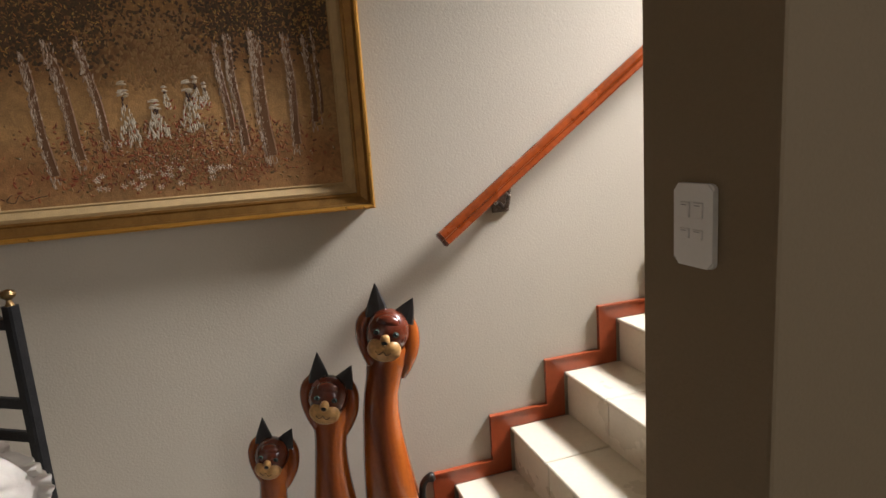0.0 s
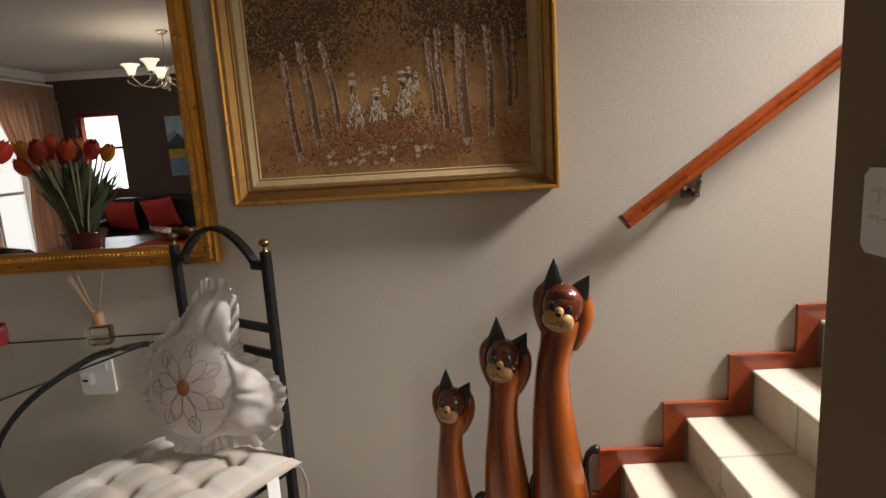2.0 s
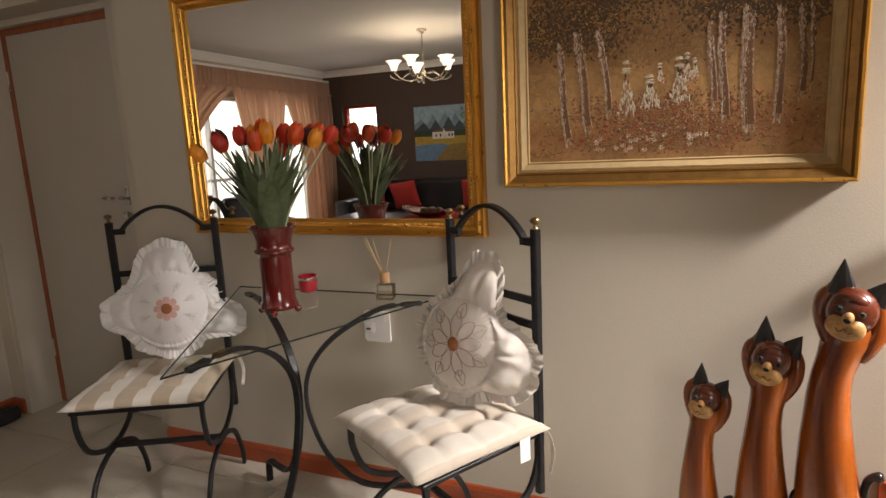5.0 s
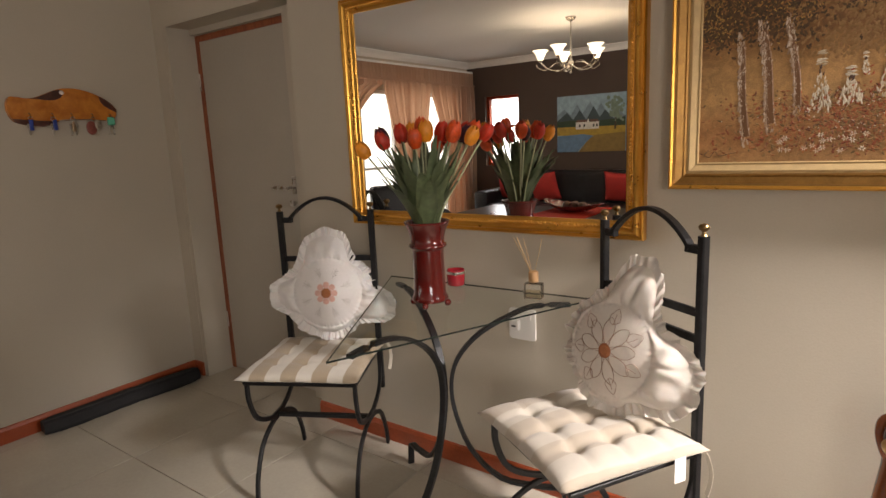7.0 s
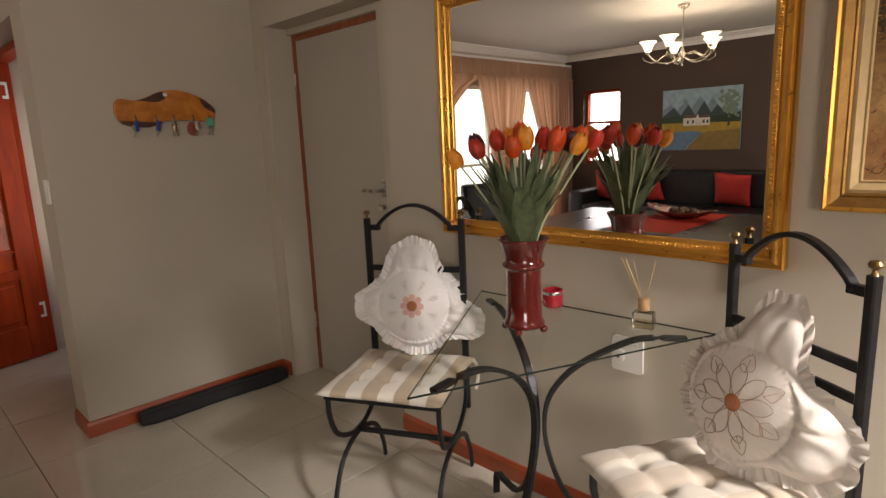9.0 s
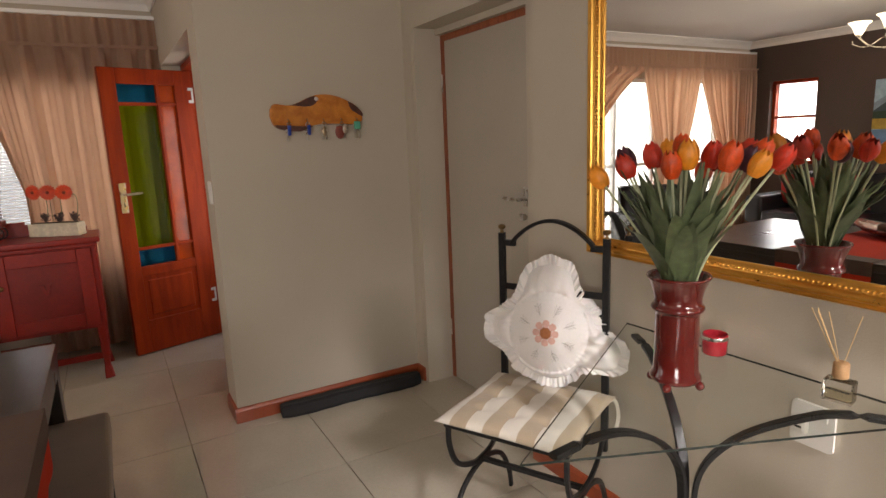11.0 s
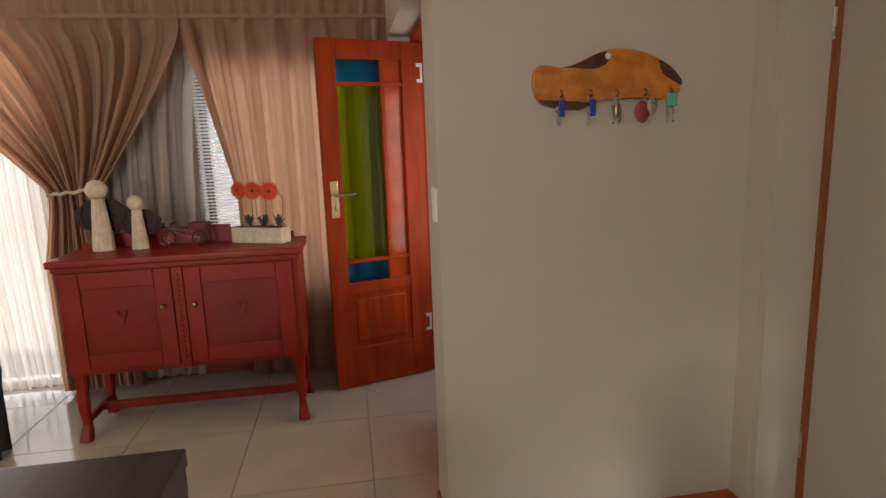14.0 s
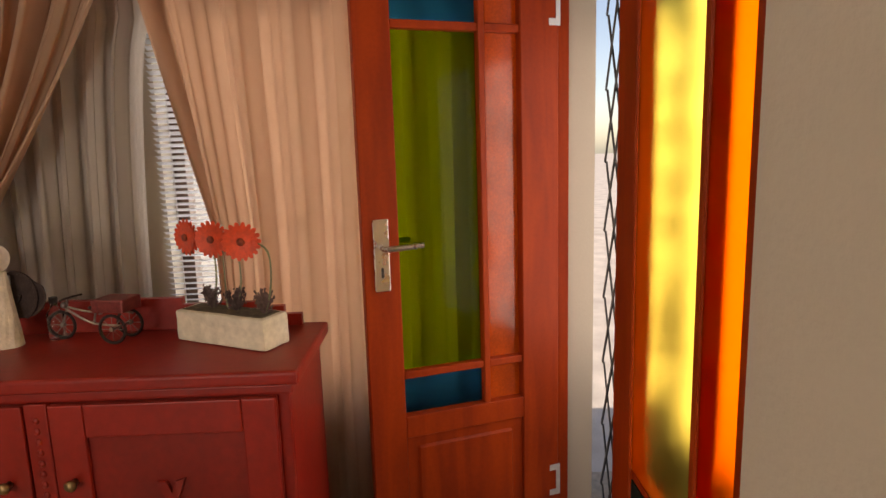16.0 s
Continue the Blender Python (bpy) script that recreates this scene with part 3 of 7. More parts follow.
haze = [(cx(rnd.gauss(.48, .10)), cz(rnd.uniform(.48, .80)), rnd.uniform(.006, .018), rnd.uniform(.004, .009), rnd.gauss(1.3, .7), .0005) for _ in range(900)]
tagged(part("glade_paint", strokes(haze, CY - 0.0005), stroke_mat("glade_paint", [(0.24, 0.125, 0.042), (0.30, 0.165, 0.062), (0.20, 0.105, 0.032), (0.27, 0.13, 0.05)]), pic), kind="stuff")
trunks = ((0.147, 0.118, 0.13, 0.60, 1.0), (0.224, 0.186, 0.19, 0.64, 1.2), (0.30, 0.27, 0.27, 0.65, 0.9), (0.655, 0.642, 0.28, 0.62, 0.8), (0.69, 0.675, 0.21, 0.66, 1.0), (0.762, 0.748, 0.155, 0.68, 1.6), (0.857, 0.85, 0.20, 0.66, 1.05), (0.922, 0.915, 0.30, 0.66, 0.8), (0.948, 0.945, 0.34, 0.69, 0.4))
bm, bm2, barkl = bmesh.new(), bmesh.new(), []
for u0, u1, v0, v1, w in trunks:
    hw = 0.0074 * w
    pts = [(cx(u0 + (u1 - u0) * t + 0.004 * math.sin(5 * t + u0 * 20)), CY - 0.0012, cz(v0 + (v1 - v0) * t)) for t in [i / 8 for i in range(9)]]
    pts2 = [(x + hw * 0.9, y + 0.0004, z) for x, y, z in pts]
    sweep(bm2, pts2, [(-hw, -0.0004), (hw, -0.0004), (hw * 0.7, 0.0009), (-hw * 0.7, 0.0009)], up=(0, -1, 0), scales=[1.35 - 0.5 * i / 8 for i in range(9)])
    for x, y, z in pts:
        for _ in range(int(22 * w)):
            barkl.append((x + rnd.uniform(-hw * 0.75, hw * 0.45), z + rnd.uniform(-0.025, 0.025), rnd.uniform(0.006, 0.018), rnd.uniform(0.002, 0.005), rnd.uniform(1.2, 1.9), rnd.uniform(0.0006, 0.0015)))
        for _ in range(int(9 * w)):
            barkl.append((x + hw * rnd.uniform(0.3, 1.9), z + rnd.uniform(-0.025, 0.025), rnd.uniform(0.006, 0.016), 0.003, rnd.uniform(1.2, 1.9), 0.0006))
bm.free()
tagged(part("trunk_shade_paint", bm2, stroke_mat("trunk_shade", [(0.13, 0.058, 0.022), (0.17, 0.078, 0.030)]), pic), kind="stuff")
tagged(part("birch_bark_paint", strokes(barkl, CY - 0.0016), stroke_mat("bark_paint", [(0.50, 0.38, 0.27), (0.30, 0.18, 0.10), (0.62, 0.51, 0.40), (0.17, 0.085, 0.042), (0.44, 0.31, 0.21), (0.22, 0.12, 0.06)]), pic), kind="stuff")
tagged(part("undergrowth_paint", strokes([(cx(rnd.gauss(0.5, 0.20)), cz(rnd.uniform(0.10, 0.36) - 0.08 * rnd.random()), rnd.uniform(0.005, 0.017), rnd.uniform(0.003, 0.007), rnd.uniform(0, 3.1), rnd.uniform(0.0006, 0.0018)) for _ in range(2000)], CY - 0.0008), stroke_mat("undergrowth_paint", [(0.10, 0.042, 0.018), (0.30, 0.070, 0.024), (0.17, 0.10, 0.035), (0.36, 0.105, 0.035), (0.27, 0.155, 0.055), (0.12, 0.075, 0.026)]), pic), kind="stuff")
flowers = []
for _ in range(26):
    u, v = rnd.uniform(0.24, 0.66), rnd.uniform(0.05, 0.13)
    for k in range(6):
        a = k * 1.05 + rnd.uniform(-0.2, 0.2)
        flowers.append((cx(u) + 0.006 * math.cos(a), cz(v) + 0.005 * math.sin(a), 0.0075, 0.0022, a, 0.0022))
flowers += [(cx(rnd.gauss(0.48, 0.17)), cz(rnd.uniform(0.10, 0.33)), rnd.uniform(0.003, 0.007), 0.002, rnd.uniform(0, 3), 0.0012) for _ in range(150)]
tagged(part("flower_paint", strokes(flowers, CY - 0.0016), stroke_mat("flower_paint", [(0.50, 0.42, 0.32), (0.62, 0.55, 0.42), (0.45, 0.25, 0.16)]), pic), kind="stuff")
figs, fig_dark, fig_red = [], [], []
for u, v, h, w in ((0.368, 0.24, 0.28, 0.055), (0.450, 0.27, 0.165, 0.060), (0.548, 0.29, 0.225, 0.058), (0.572, 0.385, 0.145, 0.030), (0.483, 0.395, 0.095, 0.022), (0.597, 0.40, 0.10, 0.022)):
    x, z, hh, ww = cx(u), cz(v), h * CH, w * CW
    for _ in range(int(26 + 700 * w)):
        t = rnd.random() ** 1.2
        figs.append((x + rnd.uniform(-0.62, 0.62) * ww * (1 - 0.7 * t), z + 0.62 * hh * t, rnd.uniform(0.010, 0.022) * (0.35 + 10 * w), rnd.uniform(0.0025, 0.0055), 1.57 + rnd.gauss(0, 0.22) - 0.5 * (rnd.random() - 0.5) * (1 - t), 0.0014))
    for _ in range(8):
        fig_dark.append((x + rnd.uniform(-0.10, 0.12) * ww, z + hh * rnd.uniform(0.60, 0.74), 0.012 * (0.35 + 10 * w), 0.004, rnd.uniform(1.0, 2.1), 0.0016))
    for k in range(7):
        figs.append((x + rnd.uniform(-0.15, 0.15) * ww, z + hh * rnd.uniform(0.74, 0.84), 0.022 * (0.2 + 10 * w), 0.006, rnd.uniform(-0.4, 0.4), 0.0018))
    for k in range(4):
        figs.append((x + rnd.uniform(-0.04, 0.04) * ww, z + hh * (0.93 + 0.015 * k), (0.034 - 0.005 * k) * (0.2 + 10 * w), 0.005, rnd.uniform(-0.12, 0.12), 0.0022))
    fig_red += [(x + rnd.gauss(0, 0.012), z + rnd.gauss(0.01, 0.02), 0.010, 0.004, rnd.uniform(0, 3), 0.0015) for _ in range(7)]
tagged(part("pale_shape_paint", strokes(figs, CY - 0.0016), stroke_mat("pale_shape_paint", [(0.52, 0.43, 0.31), (0.66, 0.59, 0.47), (0.40, 0.31, 0.20), (0.58, 0.50, 0.38)]), pic), kind="stuff")
tagged(part("dark_accent_paint", strokes(fig_dark, CY - 0.0019), stroke_mat("dark_accent_paint", [(0.05, 0.025, 0.015), (0.09, 0.04, 0.02)]), pic), kind="stuff")
tagged(part("red_accent_paint", strokes(fig_red, CY - 0.0018), stroke_mat("red_accent_paint", [(0.30, 0.05, 0.02), (0.42, 0.12, 0.05)]), pic), kind="stuff")
bm = bmesh.new()
sweep(bm, curve_pts([(cx(0.035), CY - 0.001, cz(0.065)), (cx(0.02), CY - 0.001, cz(0.04)), (cx(0.04), CY - 0.001, cz(0.03)), (cx(0.055), CY - 0.001, cz(0.06)), (cx(0.07), CY - 0.001, cz(0.035)), (cx(0.10), CY - 0.001, cz(0.045)), (cx(0.125), CY - 0.001, cz(0.05))], 30), disc(0.0009, 5))
part("signature_stroke", bm, stroke_mat("signature", [(0.04, 0.02, 0.01), (0.05, 0.03, 0.02)]), pic)

# switch plate at the stair wall end, light switch by the entrance, wall socket
M_SWITCHMARK = mat("grey_switch_mark", (0.30, 0.29, 0.28), 0.5, var=0.05)


def plate_switch(name, label, m, w, h, rockers):
    sw = thing(name, label, "switch", m)
    rim = [(sx * (w / 2 - 0.010) + 0.010 * math.cos(radians(g)), sz * (h / 2 - 0.010) + 0.010 * math.sin(radians(g))) for sx, sz, g0 in ((1, 1, 0), (-1, 1, 90), (-1, -1, 180), (1, -1, 270)) for g in range(g0, g0 + 91, 18)]
    bm = plate(bmesh.new(), rim, -0.009, 0)
    bmesh.ops.bevel(bm, geom=[e for e in bm.edges if e.verts[0].co.y < -0.008 and e.verts[1].co.y < -0.008], offset=0.003, segments=2, affect="EDGES")
    part("cover_plate", bm, M_WHITEPL, sw, smooth=False)
    for x, z, rw, rh in rockers:
        part("rocker", box(bmesh.new(), (x - rw / 2, -0.0125, z - rh / 2), (x + rw / 2, -0.009, z + rh / 2), 0.001, 1), M_WHITEPL, sw)
        part("slot", boxes(((x - rw * 0.3, -0.0129, z + rh * 0.28), (x + rw * 0.3, -0.0125, z + rh * 0.34))), M_SWITCHMARK, sw)
    return sw


plate_switch("switch_plate", "white plastic switch and socket plate on the wall end", pose(0.239, 0.862, 1.235, 0, 0, -90), 0.076, 0.118, [(-0.014, 0.022, 0.018, 0.022), (0.012, 0.022, 0.018, 0.022), (-0.014, -0.012, 0.018, 0.014), (0.012, -0.012, 0.018, 0.014)])
plate_switch("light_switch", "white plastic light switch by the front door", pose(-3.948, 0.739, 1.255, 0, 0, 0), 0.072, 0.115, [(0, 0.02, 0.03, 0.03), (0, -0.02, 0.03, 0.03)])
sock = plate_switch("wall_socket", "white wall socket with a plugged-in adaptor under the glass table", pose(-1.538, WY - 0.001, 0.682, 0, 0, 0), 0.112, 0.122, [(0.03, 0.034, 0.018, 0.022)])
part("adaptor_plug", box(bmesh.new(), (-0.042, -0.034, -0.022), (-0.004, -0.010, 0.020), 0.008), M_WHITEPL, sock)
part("pin_slot", boxes(((-0.032, -0.0346, -0.006), (-0.014, -0.034, 0.001))), M_DARKHOLE, sock)

# ---- interior door in the north wall ----
door = thing("door_1", "closed greige painted interior door with steel lever handle", "door", kind="structure")
DX0, DX1, DY = -3.757, -2.945, 2.03
part("door_leaf", box(bmesh.new(), (DX0 + 0.006, DY, 0.006), (DX1, DY + 0.04, 2.035), 0.002, 1), M_DOORGREY, door)
part("leaf_edge", boxes(((DX0 - 0.008, DY - 0.006, 0.006), (DX0 + 0.0235, DY + 0.038, 2.052)), ((DX0 + 0.0235, DY - 0.006, 2.018), (DX1, DY + 0.038, 2.052))), M_DOOREDGE, door, "brown timber edge")
part("door_jamb", boxes(((-3.8, 1.852, 0), (DX0 - 0.0085, 2.1, 2.085)), ((DX1 + 0.003, 1.99, 0), (-2.881, 2.1, 2.085)), ((DX0 - 0.008, 1.99, 2.053), (DX1 + 0.0025, 2.1, 2.0845))), M_WALL, door)
for z in (0.33, 1.79):
    bm = boxes(((DX0 - 0.012, DY - 0.004, z - 0.045), (DX0 + 0.012, DY - 0.0005, z + 0.045)))
    sweep(bm, [(DX0 - 0.001, DY - 0.007, z - 0.05), (DX0 - 0.001, DY - 0.007, z + 0.05)], disc(0.006))
    part("hinge", bm, M_STEEL, door)
HX = DX1 - 0.06
h = part("handle_plate", boxes(((HX - 0.014, DY - 0.006, 1.14), (HX + 0.014, DY - 0.0005, 1.235)), bevel=0.002), M_STEEL, door)
bm = bmesh.new()
sweep(bm, curve_pts([(HX, DY - 0.005, 1.175), (HX, DY - 0.042, 1.175), (HX - 0.018, DY - 0.05, 1.175), (HX - 0.12, DY - 0.05, 1.177)], 14), disc(0.0085))
part("lever", bm, M_STEEL, h)
part("key_rose", lathe(bmesh.new(), [(0, 0), (0.012, 0), (0.012, 0.012), (0, 0.012)], 14, pose(HX, DY - 0.001, 1.09, 90)), M_STEEL, door)
bm = boxes(((HX - 0.014, DY - 0.03, 1.075), (HX + 0.012, DY - 0.014, 1.105)))
part("key", bm, M_STEEL, door)

# draught excluder on the floor
snake = thing("draught_excluder", "long black fabric draught stopper lying by the skirting", "draught stopper")
pts = [Vector((-3.835 + 0.03 * t + 0.006 * math.sin(9 * t), 0.955 + 0.84 * t, 0.040)) for t in [i / 24 for i in range(25)]]
sec = [(-0.042, -0.039), (0.042, -0.039), (0.048, -0.02), (0.040, 0.022), (0.018, 0.036), (-0.020, 0.037), (-0.042, 0.020), (-0.048, -0.018)]
part("sand_roll", sweep(bmesh.new(), pts, sec, scales=[0.82 + 0.18 * min(1, i / 2, (24 - i) / 2) + 0.02 * math.sin(i * 1.7) for i in range(25)]), mat("black_fabric", (0.012, 0.012, 0.014), 0.75, var=0.25, scale=30, bump=0.4, bscale=300), snake)
part("seam", sweep(bmesh.new(), [p + Vector((0.022, 0, 0.034)) for p in pts], disc(0.003, 6)), M_DARKHOLE, snake)

# ---- key rack ----
M_KEYWOOD = wood("yellowwood_slab", (0.38, 0.115, 0.014), (0.56, 0.20, 0.028), 0.24, 0.5, scale=1.6, stretch=(1, 14, 1))
M_BARK = mat("dark_bark_edge", (0.075, 0.022, 0.012), 0.5, var=0.5, scale=25, bump=0.6, bscale=90)
rack = thing("key_rack", "varnished live-edge wooden key rack with hanging keys", "key rack", pose(-3.899, 1.06, 1.672, 0, 0, 90))
top = [(0.00, -0.012), (0.01, 0.010), (0.03, 0.018), (0.09, 0.010), (0.14, 0.022), (0.20, 0.048), (0.25, 0.064), (0.31, 0.066), (0.37, 0.054), (0.43, 0.030), (0.475, 0.002), (0.505, -0.03)]
bot = [(0.508, -0.062), (0.490, -0.088), (0.44, -0.094), (0.33, -0.088), (0.22, -0.094), (0.19, -0.11), (0.15, -0.122), (0.08, -0.118), (0.03, -0.105), (0.008, -0.080), (-0.003, -0.045)]
out = [(p.x, p.z) for p in curve_pts([(x, 0, z) for x, z in top], 40)] + [(p.x, p.z) for p in curve_pts([(x, 0, z) for x, z in bot], 40)]
bm = plate(bmesh.new(), out, -0.026, 0)
es = [e for e in bm.edges if abs(e.verts[0].co.y - e.verts[1].co.y) < 1e-6 and e.verts[0].co.y < -0.02]
bmesh.ops.bevel(bm, geom=es, offset=0.006, segments=2, affect="EDGES")
part("slab", bm, M_KEYWOOD, rack, "orange varnished wooden slab")
bm = plate(bmesh.new(), [(0.095, 0.010), (0.13, 0.017), (0.17, 0.032), (0.205, 0.050), (0.235, 0.058), (0.252, 0.050), (0.254, 0.035), (0.240, 0.018), (0.215, 0.006), (0.18, 0.003), (0.14, 0.007)], -0.0285, -0.020)
part("bark_patch", bm, M_BARK, rack, "dark bark patch")
bm = plate(bmesh.new(), [(0.425, 0.030), (0.455, 0.016), (0.485, -0.008), (0.508, -0.036), (0.507, -0.052), (0.480, -0.040), (0.445, -0.018), (0.430, 0.005)], -0.0285, -0.015)
part("bark_patch", bm, M_BARK, rack, "dark bark patch")
bm = plate(bmesh.new(), [(0.012, -0.088), (0.10, -0.094), (0.19, -0.100), (0.32, -0.0895), (0.45, -0.0955), (0.44, -0.097), (0.33, -0.092), (0.22, -0.098), (0.19, -0.113), (0.15, -0.125), (0.08, -0.121), (0.03, -0.107)], -0.027, -0.012)
part("bark_patch", bm, M_BARK, rack, "dark bark underside")
part("bark_patch", ball(bmesh.new(), (0.247, -0.028, 0.043), 0.012, (1, 0.3, 0.9), 10, 7), mat("resin_spot", (0.55, 0.50, 0.46), 0.2, var=0.3), rack, "pale knot")
hooks = ((0.085, "blue"), (0.185, "blue"), (0.275, "bronze"), (0.375, "red"), (0.465, "green"))
M_FOB = {"blue": mat("blue_fob", (0.015, 0.05, 0.30), 0.35), "bronze": mat("bronze_fob", (0.28, 0.20, 0.12), 0.35, 0.8), "red": mat("red_leather_fob", (0.20, 0.045, 0.03), 0.5, var=0.3, scale=60, bump=0.3), "green": mat("green_fob", (0.10, 0.42, 0.28), 0.25)}
for i, (u, c) in enumerate(hooks):
    bm = bmesh.new()
    sweep(bm, curve_pts([(u, -0.024, -0.062), (u, -0.040, -0.064), (u, -0.046, -0.076), (u, -0.038, -0.084), (u, -0.031, -0.078)], 12), disc(0.0022, 6))
    part("hook", bm, M_BRASS, rack)
    bm = bmesh.new()
    sweep(bm, [(u + 0.011 * math.cos(a), -0.040, -0.090 + 0.011 * math.sin(a)) for a in [k * 0.628 for k in range(10)]], disc(0.0012, 5), closed=True, up=(0, 1, 0))
    ring = part("key_ring", bm, M_STEEL, rack)
    z = -0.10
    if c == "blue":
        part("fob", box(bmesh.new(), (u - 0.010 + i * 0.006, -0.046, z - 0.045), (u + 0.008 + i * 0.006, -0.038, z + 0.008), 0.003), M_FOB[c], ring, "blue plastic key tag")
    elif c == "red":
        part("fob", ball(bmesh.new(), (u - 0.014, -0.042, z - 0.035), 0.034, (0.8, 0.18, 1.05), 14, 9), M_FOB[c], ring, "red-brown leather fob")
        part("charm", ball(bmesh.new(), (u + 0.018, -0.048, z - 0.018), 0.022, (0.8, 0.3, 1.2), 12, 8), mat("tin_charm", (0.40, 0.34, 0.27), 0.35, 0.7, var=0.4, scale=120), ring, "tarnished metal charm")
    elif c == "green":
        part("fob", box(bmesh.new(), (u - 0.02, -0.05, z - 0.022), (u + 0.018, -0.036, z + 0.022), 0.007), M_FOB[c], ring, "green and white key tag")
    else:
        part("fob", ball(bmesh.new(), (u, -0.042, z - 0.028), 0.017, (0.6, 0.3, 1.6), 12, 8), M_FOB[c], ring, "bronze fob")
    for k in range(1 if i < 2 else 2):
        x, tilt = u + (-0.012, 0.010)[k] + 0.004 * i % 0.008, (-0.1, 0.15)[k]
        bm = lathe(bmesh.new(), [(0, -0.001), (0.010, -0.001), (0.010, 0.001), (0, 0.001)], 12, pose(x, -0.037, z - 0.022, 90))
        box(bm, (x - 0.003, -0.038, z - 0.072), (x + 0.003, -0.036, z - 0.03))
        box(bm, (x + 0.003, -0.038, z - 0.066), (x + 0.006, -0.036, z - 0.058))
        part("key", bm, M_STEEL, ring)


# ---- wooden cat figures ----
def fused(name, pieces, m=None):
    """One mesh out of several shaped pieces, each with its own finish."""
    me, bm = bpy.data.meshes.new(name), bmesh.new()
    for i, (piece, material, smooth) in enumerate(pieces):
        tmp = bpy.data.meshes.new("tmp")
        bmesh.ops.recalc_face_normals(piece, faces=piece.faces[:])
        for f in piece.faces:
            f.material_index, f.smooth = i, smooth
        piece.to_mesh(tmp)
        piece.free()
        bm.from_mesh(tmp)
        bpy.data.meshes.remove(tmp)
        me.materials.append(material)
    bm.to_mesh(me)
    bm.free()
    ob = new(name, me)
    if m is not None:
        ob.matrix_world = m
    return ob


def cat_wood():
    m = wood("stained_cat_wood", (0.12, 0.020, 0.005), (0.46, 0.115, 0.012), 0.24, 0.55, scale=0.8)
    return m


M_CAT = cat_wood()
M_CATDARK = mat("dark_stain", (0.095, 0.018, 0.007), 0.25, var=0.3, scale=20, coat=0.5)
M_BLACKWOOD = mat("black_lacquer", (0.012, 0.010, 0.009), 0.35, var=0.2, scale=40)
M_MUZZLE = mat("pale_bare_wood", (0.46, 0.25, 0.085), 0.4, var=0.3, scale=60, bump=0.1)
M_EYE = mat("painted_eye", (0.05, 0.075, 0.06), 0.1, var=0.2)
M_PUPIL = mat("pupil_black", (0.004, 0.004, 0.004), 0.1)


